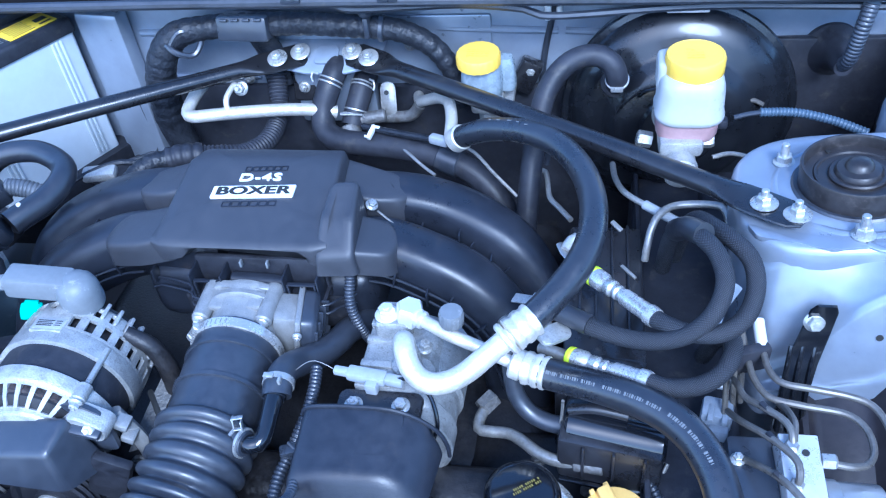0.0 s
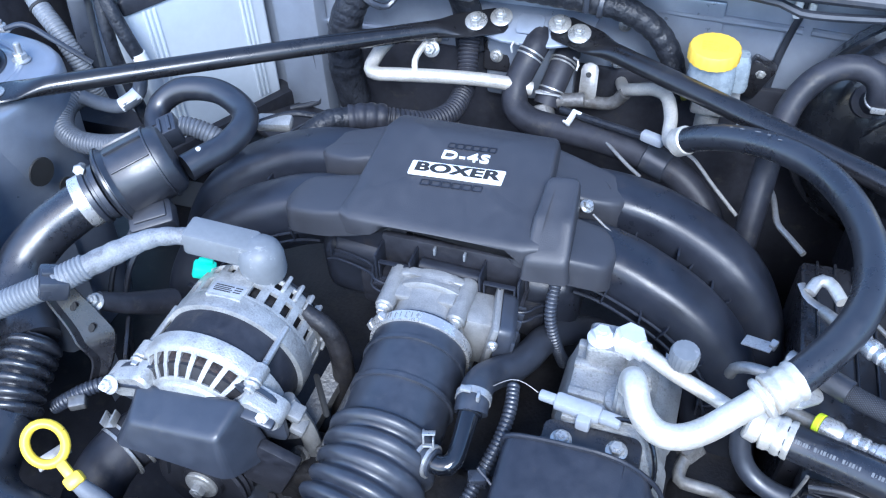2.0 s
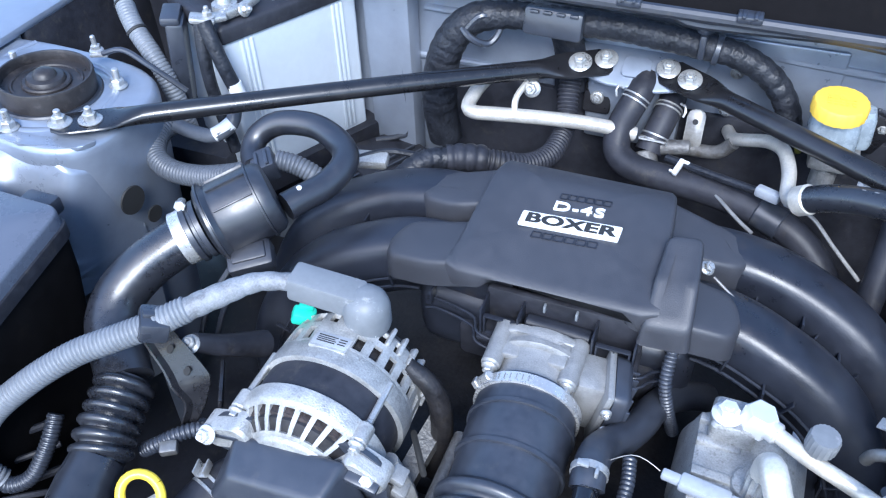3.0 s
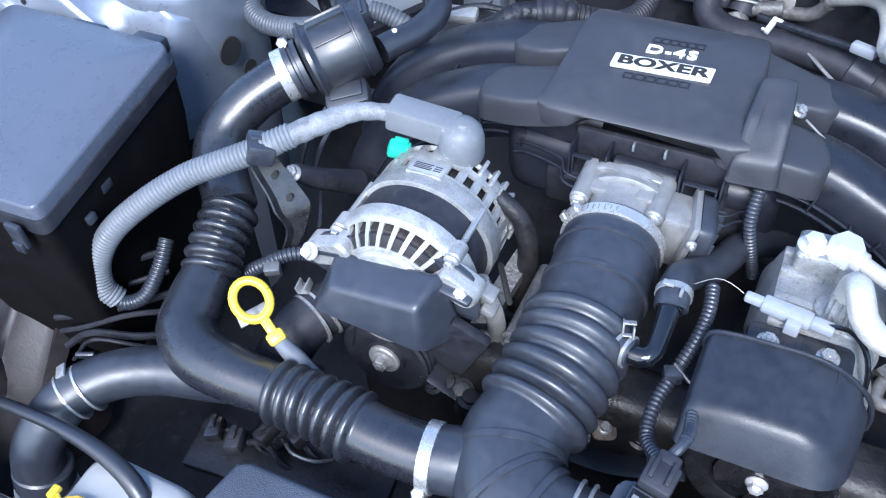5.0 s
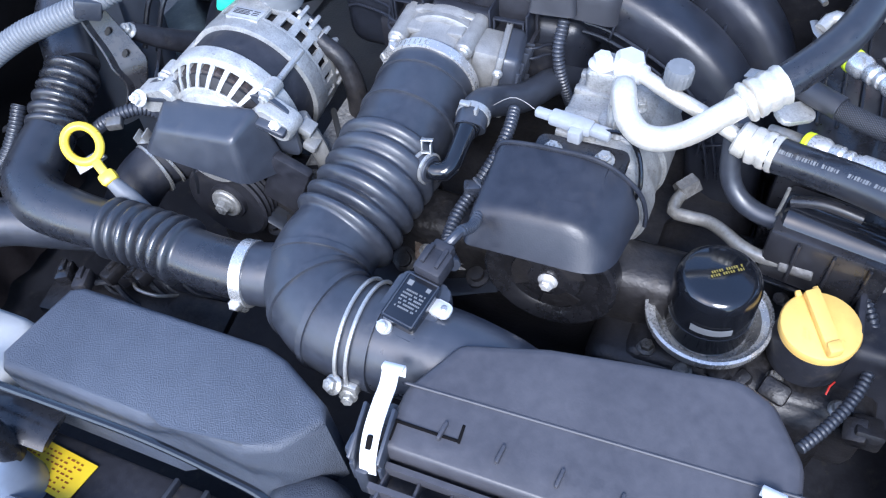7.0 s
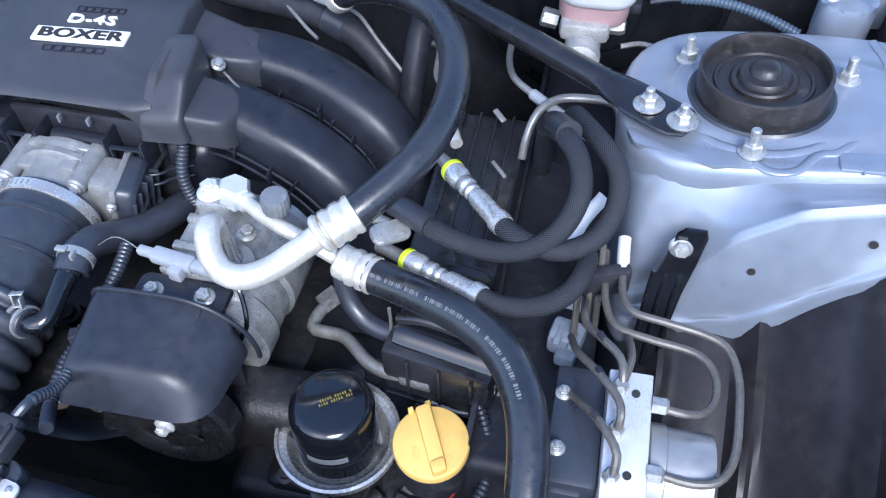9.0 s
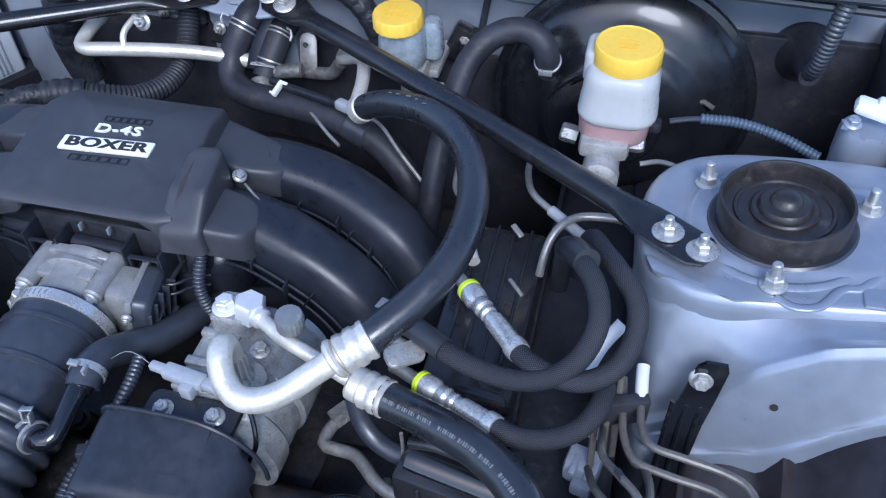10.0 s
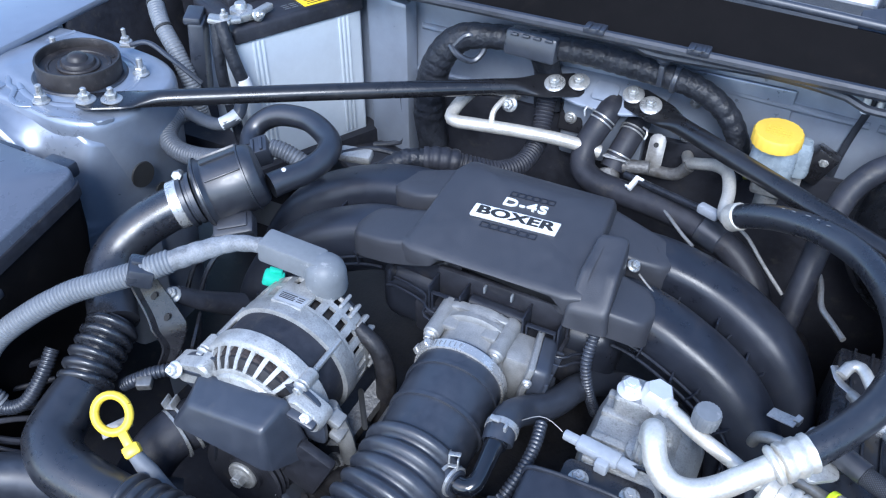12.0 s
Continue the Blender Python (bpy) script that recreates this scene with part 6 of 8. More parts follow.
# service valve cap
sv = thing("service_port", (0.241, -0.157, 0.79), "grey knurled service port cap on the aluminium pipe", "valve cap")
part("cap", lathe([(0.0108, 0), (0.0116, 0.002), (0.0118, 0.014), (0.0106, 0.017), (0.0, 0.018)], (0.2405, -0.158, 0.815), (0.05, 0.0, 1), 40, wave=(20, 0.0006)), GREYP, sv)
part("stem", rod((0.238, -0.161, 0.805), (0.2395, -0.158, 0.818), 0.0085, None, 16, 0.001), ALU, sv)
# pipe joint block behind the collars
jb = thing("pipe_clamp", (0.34, -0.15, 0.8), "bare aluminium pipe clamp with steel strap", "pipe clamp")
part("plate", moved(prism(rounded(0.034, 0.02, 0.006), 0, 0.005, 0.0015), pose(0.338, -0.156, 0.802, 8, 10, 40)), CAST, jb)
part("tab", moved(join(box((0, 0, 0), (0.028, 0.012, 0.002), 0.0008, (0, -20, 0)), box((0.012, 0.004, 0.004), (0.006, 0.008, 0.008), 0.001)), pose(0.305, -0.094, 0.787, 10, 0, -25)), CAST, jb)
part("hook_pipe", tube([(0.285, -0.125, 0.775), (0.287, -0.13, 0.79), (0.297, -0.135, 0.80), (0.315, -0.14, 0.803), (0.335, -0.145, 0.802)], 0.0052, 12), STEEL, jb)
part("hook", tube([(0.345, -0.03, 0.80), (0.352, -0.018, 0.805), (0.362, -0.02, 0.806), (0.372, -0.04, 0.805)], 0.006, 12), ALU, jb)
part("hook_tab", tube([(0.338, -0.02, 0.80), (0.345, -0.035, 0.797), (0.358, -0.045, 0.797)], 0.004, 8, flat=0.4), STEEL, jb)

# vacuum pipe with spring clamps from compressor side to the intake hose
vh = thing("breather_hose", (0.08, -0.2, 0.75), "black rubber breather hose with spring clamps and plastic elbow", "hose")
part("hose", tube([(0.16, -0.035, 0.69), (0.145, -0.05, 0.705), (0.125, -0.075, 0.722), (0.113, -0.105, 0.738), (0.107, -0.13, 0.747), (0.097, -0.155, 0.755), (0.084, -0.178, 0.768), (0.078, -0.20, 0.782), (0.0775, -0.222, 0.788), (0.079, -0.236, 0.784)], 0.0145, 20), RUBBER, vh)
part("clamp", join(band(((0.0775, -0.222, 0.787), (0.078, -0.228, 0.7865)), 0.0150, 0.007, 0.0008), box((0.072, -0.226, 0.8035), (0.010, 0.006, 0.003), 0.001), box((0.084, -0.230, 0.801), (0.003, 0.007, 0.008), 0.001)), ZINC, vh, "pale steel spring clamp")
part("elbow", tube([(0.0775, -0.230, 0.7865), (0.0785, -0.245, 0.7865), (0.0785, -0.262, 0.782), (0.0775, -0.277, 0.777), (0.0735, -0.2835, 0.7745), (0.066, -0.2845, 0.773), (0.056, -0.282, 0.772)], [0.0105, 0.009, 0.0082, 0.0082, 0.0088, 0.0088, 0.009], 16), GLOSS, vh)
part("collar", band(((0.0785, -0.238, 0.7868), (0.0785, -0.243, 0.7866)), 0.0095, 0.006, 0.0014), GLOSS, vh)
part("stub", rod((0.042, -0.278, 0.771), (0.062, -0.284, 0.773), 0.0125, None, 20, 0.001), RUBBER, vh)
part("clamp", join(band(((0.0585, -0.2825, 0.7724), (0.055, -0.2815, 0.7721)), 0.0135, 0.0032, 0.001), band(((0.0505, -0.2803, 0.7717), (0.047, -0.279, 0.7714)), 0.0135, 0.0032, 0.001), box((0.054, -0.2765, 0.7855), (0.008, 0.005, 0.0012), 0.0004, (-20, 0, 16)), box((0.0495, -0.2725, 0.7905), (0.0016, 0.008, 0.010), 0.0005, (-20, 0, 16)), box((0.0590, -0.2755, 0.7905), (0.0016, 0.008, 0.010), 0.0005, (-20, 0, 16)), box((0.054, -0.2715, 0.7958), (0.011, 0.006, 0.0014), 0.0005, (-20, 0, 16))), ZINC, vh, "pale steel spring clamp")
wl = thing("wire_loom", (0.1, -0.26, 0.74), "black corrugated wire loom with cable tie", "wire loom", "wire looms")
part("conduit", tube([(0.105, -0.19, 0.775), (0.108, -0.215, 0.772), (0.106, -0.24, 0.765), (0.098, -0.27, 0.752), (0.09, -0.30, 0.742), (0.092, -0.33, 0.735), (0.112, -0.36, 0.752)], 0.0052, 12, 0.004, rib=(0.0042, 0.001, 0, 1)), PLASTIC, wl)
part("tie", join(box((0.096, -0.276, 0.752), (0.016, 0.012, 0.014), 0.002, (0, 0, 20)), tube([(0.095, -0.27, 0.76), (0.11, -0.28, 0.756), (0.118, -0.284, 0.752)], 0.0016, 6)), PLASTIC, wl)

# ---- small parts round the alternator ----
aj = thing("adjuster_bracket", (-0.08, -0.22, 0.68), "oil-stained slotted belt adjuster bracket with bolt", "bracket")
part("arm", loft([[(x - 0.009, y, z + 0.004), (x + 0.009, y, z), (x + 0.009, y, z - 0.012), (x - 0.009, y, z - 0.012)] for x, y, z in ((-0.072, -0.175, 0.728), (-0.078, -0.205, 0.718), (-0.086, -0.245, 0.702), (-0.09, -0.27, 0.69))]), CASTDARK, aj)
part("slot", moved(prism(rounded(0.006, 0.045, 0.003), 0, 0.002, 0.0004), axis((-0.0795, -0.212, 0.7165), (0.2, -0.35, 1), 6)), INK, aj)
part("bolt", hexbolt((-0.078, -0.27, 0.70), (0.1, -0.8, 0.6), 0.0068, 0.003), CASTDARK, aj)
al = thing("wire_loom", (-0.29, -0.29, 0.74), "short black corrugated loom behind the dipstick", "wire loom", "wire looms")
part("conduit", tube([(-0.318, -0.302, 0.725), (-0.301, -0.298, 0.738), (-0.285, -0.285, 0.744), (-0.27, -0.272, 0.742), (-0.255, -0.262, 0.73)], 0.0062, 12, 0.004, rib=(0.0042, 0.0011, 0, 1)), PLASTIC, al)
part("clip", box((-0.286, -0.300, 0.742), (0.016, 0.012, 0.01), 0.002, (10, 0, 30)), STEEL, al)
rt = thing("stay_tab", (0.05, -0.29, 0.65), "rust-stained steel stay tab below the intake hose", "bracket")
part("tab", moved(join(prism(rounded(0.022, 0.034, 0.005), 0, 0.003, 0.001), prism(rounded(0.01, 0.02, 0.003, cy=0.02), 0, 0.010, 0.001)), pose(0.049, -0.291, 0.668, 12, 6, 25)), material("rusty_steel", (0.17, 0.13, 0.10), 0.6, 0.3, 0.4, 60, 300, 0.5, 0.0006, 0, (0.08, 0.04, 0.025), 0.4), rt)
part("bolt", moved(hexbolt((0, -0.006, 0.003), (0, 0, 1), 0.005), pose(0.049, -0.291, 0.668, 12, 6, 25)), STEEL, rt)

# ---- battery ----
bt = thing("battery", (-0.48, 0.255, 0.68), "white-cased car battery with black lid, standing beside the firewall", "battery")
bu, bv = Vector((0.092, 0.176, 0)).normalized(), Vector((-0.176, 0.092, 0)).normalized()
bo = Vector((-0.472, 0.134, 0))
bm_ = Matrix((bu, bv, UP)).transposed().to_4x4()
bm_.translation = bo + bu * 0.1 + bv * 0.066
part("case", moved(loft([[(x * k, y * k, z) for x, y in rounded(0.2, 0.132, 0.006)] for z, k in ((0.685, 0.97), (0.69, 0.985), (0.70, 0.985), (0.893, 1.0))]), bm_), CASE, bt)
for x in (-0.075, -0.068, -0.061, 0.061, 0.068, 0.075):
    part("fin", moved(box((x, -0.066, 0.79), (0.004, 0.004, 0.19), 0.0012), bm_), CASE, bt)
part("lid", moved(loft([[(x * k, y * k, z) for x, y in rounded(0.206, 0.138, 0.006)] for z, k in ((0.889, 1.0), (0.906, 1.0), (0.909, 0.98), (0.911, 0.94))]), bm_), MATTE, bt, "black plastic lid")
part("lid_step", moved(box((0.01, 0.03, 0.916), (0.17, 0.06, 0.012), 0.003), bm_), MATTE, bt)
lab = part("warning_label", moved(box((0.05, -0.036, 0.9117), (0.075, 0.045, 0.0012), 0.0003), bm_), LABELY, bt, "yellow warning label")
part("print", moved(bars([(0.037, -0.054 + 0.0058 * i, 0.036 - 0.005 * (i % 2), 0.0014) for i in range(7)] + [(0.073, -0.036, 0.018, 0.012), (0.073, -0.051, 0.018, 0.004)], pose(0, 0, 0.9124)), bm_), INK, lab)
part("print", moved(bars([(-0.01 + 0.012 * (i % 3), -0.05 + 0.006 * (i // 3), 0.009, 0.0016) for i in range(9)], pose(0, 0, 0.9112)), bm_), PRINT, bt)
part("terminal", moved(lathe([(0.0095, 0.905), (0.0085, 0.932), (0.007, 0.934), (0, 0.934)], (-0.075, -0.042, 0), (0, 0, 1), 20), bm_), ZINC, bt)
tc = part("terminal_clamp", moved(join(lathe([(0.0098, 0.912), (0.0155, 0.912), (0.016, 0.914), (0.0155, 0.926), (0.0098, 0.927)], (-0.075, -0.042, 0), (0, 0, 1), 20), box((-0.075, -0.058, 0.92), (0.03, 0.012, 0.012), 0.003), box((-0.048, -0.052, 0.92), (0.034, 0.012, 0.01), 0.003, (0, 0, 25)), box((-0.1, -0.06, 0.922), (0.03, 0.018, 0.008), 0.003, (0, 0, -20))), bm_), ZINC, bt, "tinned battery terminal clamp")
part("bolt", moved(hexbolt((-0.062, -0.064, 0.92), (0.3, -1, 0.4), 0.006, 0.006), bm_), ZINC, tc)
part("bolt", moved(hexbolt((-0.108, -0.062, 0.926), (0, 0, 1), 0.006, 0.006), bm_), ZINC, tc)
bcb = thing("battery_cable", (-0.47, 0.11, 0.82), "black and white taped battery cable with terminal lug", "cable")
part("cable", tube([(-0.478, 0.118, 0.925), (-0.468, 0.112, 0.905), (-0.458, 0.11, 0.875), (-0.45, 0.112, 0.845)], 0.009, 14), BLACKTAPE, bcb)
part("white_band", tube([(-0.451, 0.112, 0.853), (-0.448, 0.112, 0.84), (-0.444, 0.112, 0.826)], 0.0095, 14), WHITE, bcb)
part("cable", tube([(-0.488, 0.122, 0.92), (-0.484, 0.112, 0.89), (-0.482, 0.108, 0.85), (-0.478, 0.11, 0.80), (-0.47, 0.11, 0.75)], 0.008, 14), BLACKTAPE, bcb)
part("lug", box((-0.485, 0.125, 0.925), (0.03, 0.02, 0.008), 0.003, (0, 12, 30)), ZINC, bcb)
rl = thing("relay_box", (-0.55, 0.16, 0.83), "grey and black relay housing beside the battery", "relay box")
part("body", box((-0.553, 0.148, 0.845), (0.022, 0.045, 0.12), 0.004, (0, 6, 30)), PLASTIC, rl)
part("cover", box((-0.552, 0.15, 0.908), (0.024, 0.046, 0.012), 0.004, (0, 6, 30)), PLASTIC, rl)
tr = solo("battery_tray", moved(prism(rounded(0.23, 0.16, 0.012), 0.66, 0.69, 0.004), bm_ @ pose(0, 0, 0)), MATTE, "black plastic tray under the battery", "battery tray")
bs = thing("battery_ledge", (-0.36, 0.2, 0.66), "black plastic ribbed ledge under the battery", "ledge")
part("sheet", box((-0.33, 0.26, 0.668), (0.12, 0.1, 0.012), 0.003, (0, 8, 60)), MATTE, bs)
for i in range(3):
    part("rib", box((-0.325 + 0.013 * i, 0.235 - 0.006 * i, 0.677), (0.003, 0.12, 0.006), 0.001, (0, 8, -28)), PLASTIC, bs)
lo_ = thing("wire_loom", (-0.6, 0.14, 0.86), "grey ribbed loom dropping behind the strut tower", "wire loom", "wire looms")
part("conduit", tube([(-0.70, 0.26, 0.93), (-0.67, 0.215, 0.926), (-0.648, 0.185, 0.915), (-0.63, 0.16, 0.905), (-0.602, 0.137, 0.886), (-0.571, 0.122, 0.86), (-0.55, 0.115, 0.82), (-0.54, 0.115, 0.76)], 0.0115, 16, 0.004, rib=(0.0045, 0.0009, 0, 1)), GREYC, lo_)
for p, q in (((-0.630, 0.160, 0.905), (-0.620, 0.151, 0.899)), ((-0.600, 0.1355, 0.885), (-0.592, 0.1315, 0.878))):
    part("tie", band((p, q), 0.0122, 0.004, 0.0012), INK, lo_)
gs = thing("ground_strap", (-0.6, 0.075, 0.87), "thin black ground cable bolted to the strut tower", "cable")
part("cable", tube([(-0.605, 0.075, 0.885), (-0.58, 0.083, 0.89), (-0.55, 0.085, 0.875), (-0.51, 0.095, 0.84)], 0.0035, 8), PLASTIC, gs)
part("lug", box((-0.612, 0.078, 0.882), (0.022, 0.014, 0.004), 0.0015, (0, 0, 20)), ZINC, gs)
part("bolt", hexbolt((-0.618, 0.08, 0.884), (0, 0, 1), 0.006, 0.012), ZINC, gs)
st = solo("sealing_strip", tube([(-0.293, 0.31, 0.94), (-0.306, 0.318, 0.915), (-0.318, 0.316, 0.89), (-0.317, 0.31, 0.83), (-0.315, 0.308, 0.77), (-0.313, 0.308, 0.69), (-0.33, 0.305, 0.675), (-0.36, 0.29, 0.672)], 0.0042, 10), RUBBER, "thin black rubber strip down the firewall", "rubber strip")
st2 = thing("sealing_strip", (0.31, 0.32, 0.86), "black rubber strip with white clip down the firewall", "rubber strip")
part("strip", tube([(0.313, 0.325, 0.92), (0.312, 0.329, 0.89), (0.306, 0.331, 0.86), (0.30, 0.331, 0.82), (0.297, 0.331, 0.77)], 0.0045, 10, flat=0.6, flat_dir=(0, 1, 0)), RUBBER, st2)
part("clip", join(box((0.307, 0.323, 0.9), (0.009, 0.008, 0.022), 0.003), box((0.322, 0.323, 0.902), (0.008, 0.008, 0.016), 0.003)), WHITE, st2, "white plastic clip")

# ---- harness along the firewall ----
hn = thing("main_harness", (0, 0.29, 0.88), "thick black taped main wiring harness along the firewall", "wiring harness")
part("harness", tube([(-0.24, 0.27, 0.72), (-0.245, 0.265, 0.78), (-0.235, 0.265, 0.85), (-0.205, 0.272, 0.895), (-0.16, 0.282, 0.905), (-0.09, 0.29, 0.905), (-0.02, 0.292, 0.905), (0.05, 0.292, 0.90), (0.11, 0.292, 0.893), (0.155, 0.29, 0.87), (0.182, 0.285, 0.83), (0.187, 0.28, 0.785)], [0.023, 0.023, 0.021, 0.019, 0.016, 0.016, 0.0155, 0.015, 0.0145, 0.014, 0.0135, 0.013], 18, 0.003, rib=(0.0155, 0.0009, 0.05, 1)), BLACKTAPE, hn)
part("harness_box", join(box((-0.10, 0.285, 0.905), (0.072, 0.036, 0.034), 0.005, (-12, 2, 0)), *[box((-0.122 + 0.016 * i, 0.2685, 0.922), (0.010, 0.005, 0.004), 0.001, (-12, 2, 0)) for i in range(4)]), PLASTIC, hn)
part("drop", tube([(-0.09, 0.30, 0.885), (-0.085, 0.312, 0.85), (-0.082, 0.312, 0.80)], 0.02, 14, flat=0.5, flat_dir=(0, 1, 0)), BLACKTAPE, hn)
part("twist", tube([(-0.215, 0.26, 0.9), (-0.195, 0.25, 0.885), (-0.175, 0.262, 0.875), (-0.165, 0.275, 0.895), (-0.185, 0.262, 0.91), (-0.205, 0.255, 0.89)], 0.0045, 8), PLASTIC, hn)
part("retainer", join(lathe([(0.0065, 0), (0.0105, 0.002), (0.0105, 0.006), (0.006, 0.010)], (0.072, 0.283, 0.922), (0, -0.3, 1), 16), box((0.072, 0.286, 0.905), (0.008, 0.03, 0.03), 0.003)), PLASTIC, hn)
part("firewall_plug", box((0.198, 0.283, 0.80), (0.016, 0.02, 0.022), 0.004), material("olive_plastic", (0.25, 0.24, 0.04), 0.5), hn, "olive plastic plug")
part("tie", lathe([(0.017, 0), (0.018, 0.001), (0.018, 0.006), (0.017, 0.007)], (0.085, 0.2925, 0.8965), (1, 0, -0.1), 24), PLASTIC, hn)
for x, z in ((0.115, 0.852), (-0.135, 0.80), (0.158, 0.842)):
    part("stud", hexbolt((x, 0.327, z), (0, -1, 0.1), 0.0055, 0.004), STEEL, hn)

# ---- heater pipes ----
h1 = thing("heater_hose", (0.01, 0.28, 0.75), "black rubber heater hose with spring clamp", "hose", "heater hoses")
part("hose", tube([(0.014, 0.305, 0.835), (0.012, 0.287, 0.832), (0.004, 0.27, 0.815), (-0.004, 0.255, 0.792), (0.0, 0.236, 0.772), (0.022, 0.222, 0.764), (0.06, 0.213, 0.764), (0.11, 0.203, 0.766), (0.16, 0.190, 0.764), (0.21, 0.172, 0.755), (0.25, 0.152, 0.725), (0.27, 0.14, 0.67)], 0.0168, 22), MATTE, h1)
part("joint", rod((0.17, 0.187, 0.7635), (0.20, 0.176, 0.758), 0.0185, None, 22, 0.002), RUBBER, h1)
part("clamp", join(band(((0.0085, 0.279, 0.825), (0.005, 0.272, 0.818)), 0.0172, 0.0022, 0.001), band(((0.0065, 0.275, 0.821), (0.003, 0.268, 0.814)), 0.0172, 0.0022, 0.001), tube([(-0.008, 0.274, 0.838), (-0.016, 0.27, 0.842), (-0.014, 0.266, 0.83)], 0.0016, 6)), ZINC, h1)
h2 = thing("heater_hose", (0.05, 0.28, 0.76), "black rubber heater hose with spring clamps", "hose", "heater hoses")
part("hose", tube([(0.048, 0.318, 0.81), (0.047, 0.30, 0.808), (0.043, 0.283, 0.795), (0.037, 0.268, 0.777), (0.034, 0.258, 0.765)], 0.0165, 22), MATTE, h2)
part("clamp", join(band(((0.0465, 0.298, 0.807), (0.044, 0.288, 0.80)), 0.0170, 0.0022, 0.001), band(((0.0455, 0.294, 0.804), (0.043, 0.284, 0.797)), 0.0170, 0.0022, 0.001), tube([(0.06, 0.29, 0.82), (0.068, 0.285, 0.818), (0.066, 0.28, 0.808)], 0.0016, 6)), ZINC, h2)
part("clamp", join(band(((0.037, 0.267, 0.776), (0.034, 0.258, 0.765)), 0.0170, 0.0022, 0.001), band(((0.039, 0.271, 0.781), (0.036, 0.262, 0.77)), 0.0170, 0.0022, 0.001), tube([(0.026, 0.256, 0.786), (0.02, 0.25, 0.788), (0.05, 0.252, 0.786), (0.056, 0.246, 0.787)], 0.0016, 6)), ZINC, h2)
part("valve", join(rod((0.045, 0.262, 0.772), (0.082, 0.268, 0.775), 0.0095, None, 16, 0.002), rod((0.03, 0.255, 0.765), (0.04, 0.235, 0.745), 0.015, None, 16, 0.002)), CASTDARK, h2)
hb2 = thing("pipe_bracket", (0.08, 0.3, 0.76), "dull steel pipe bracket on the firewall", "bracket")
part("strap", moved(join(prism(rounded(0.022, 0.05, 0.009), 0, 0.003, 0.001)), axis((0.081, 0.298, 0.783), (0.05, -0.92, 0.35))), STEEL, hb2)
part("hole", lathe([(0.0035, 0), (0.0035, 0.001)], (0.081, 0.2905, 0.798), (0.05, -0.92, 0.35), 12), INK, hb2)
part("pipe", tube([(0.06, 0.292, 0.757), (0.09, 0.292, 0.757), (0.115, 0.285, 0.765), (0.13, 0.28, 0.785)], 0.0085, 14), CASTDARK, hb2)
part("bolt", hexbolt((0.112, 0.318, 0.806), (0, -1, 0.3), 0.006, 0.003), ZINC, hb2)
wcl = thing("hose_clip", (0.076, 0.205, 0.78), "white plastic hose clip", "clip")
part("clip", moved(join(box((0, 0, 0), (0.006, 0.022, 0.008), 0.002), box((0.003, 0.009, 0), (0.013, 0.004, 0.005), 0.0012), box((-0.002, -0.008, 0), (0.010, 0.003, 0.005), 0.001)), pose(0.076, 0.206, 0.788, 25, 0, -20)), WHITE, wcl)
wl3 = thing("wire_loom", (0.13, 0.2, 0.77), "thin black wire loom with clear sensor plug", "wire loom", "wire looms")
part("conduit", tube([(0.06, 0.225, 0.785), (0.10, 0.205, 0.79), (0.14, 0.19, 0.793), (0.175, 0.175, 0.797)], 0.0048, 10), BLACKTAPE, wl3)
part("plug", join(box((0.176, 0.172, 0.80), (0.028, 0.012, 0.012), 0.003, (0, 0, -22)), box((0.202, 0.163, 0.80), (0.018, 0.01, 0.01), 0.003, (0, 0, -22))), CLEARP, wl3)
part("wire", tube([(0.205, 0.16, 0.80), (0.225, 0.15, 0.796), (0.25, 0.13, 0.78), (0.28, 0.11, 0.76)], 0.0022, 8), STEEL, wl3)
part("rod", tube([(0.12, 0.19, 0.775), (0.15, 0.165, 0.765), (0.17, 0.15, 0.76)], 0.0022, 8), STEEL, wl3)
sp = thing("coolant_pipe", (-0.1, 0.23, 0.78), "bare aluminium coolant pipe behind the engine cover", "pipe")
part("pipe", tube([(-0.175, 0.262, 0.83), (-0.183, 0.24, 0.822), (-0.186, 0.215, 0.813), (-0.176, 0.206, 0.811), (-0.15, 0.21, 0.811), (-0.10, 0.222, 0.809), (-0.05, 0.236, 0.804), (-0.01, 0.248, 0.796), (0.015, 0.256, 0.788)], 0.0088, 18), ALU, sp)
part("stay", tube([(-0.125, 0.212, 0.812), (-0.128, 0.225, 0.828), (-0.122, 0.25, 0.838)], 0.004, 8), ALU, sp)
part("fitting", hexbolt((-0.115, 0.25, 0.83), (0, -1, 0.5), 0.0075, 0.006), ZINC, sp)
part("fitting", hexbolt((-0.182, 0.258, 0.826), (0, -1, 0.5), 0.008, 0.004), ZINC, sp)
ct = thing("breather_tube", (-0.06, 0.21, 0.78), "black corrugated breather tube behind the engine cover", "hose")
part("tube", tube([(-0.08, 0.31, 0.84), (-0.078, 0.29, 0.81), (-0.072, 0.255, 0.782), (-0.074, 0.205, 0.774), (-0.092, 0.165, 0.780), (-0.115, 0.142, 0.793), (-0.145, 0.128, 0.802)], 0.0122, 18, 0.004, rib=(0.0055, 0.0018, 0.0, 1)), MATTE, ct)
part("cuff", tube([(-0.135, 0.132, 0.800), (-0.155, 0.122, 0.805), (-0.175, 0.112, 0.806)], [0.0155, 0.0155, 0.0145], 20, rib=(0.012, 0.0015, 0, 1)), MATTE, ct)
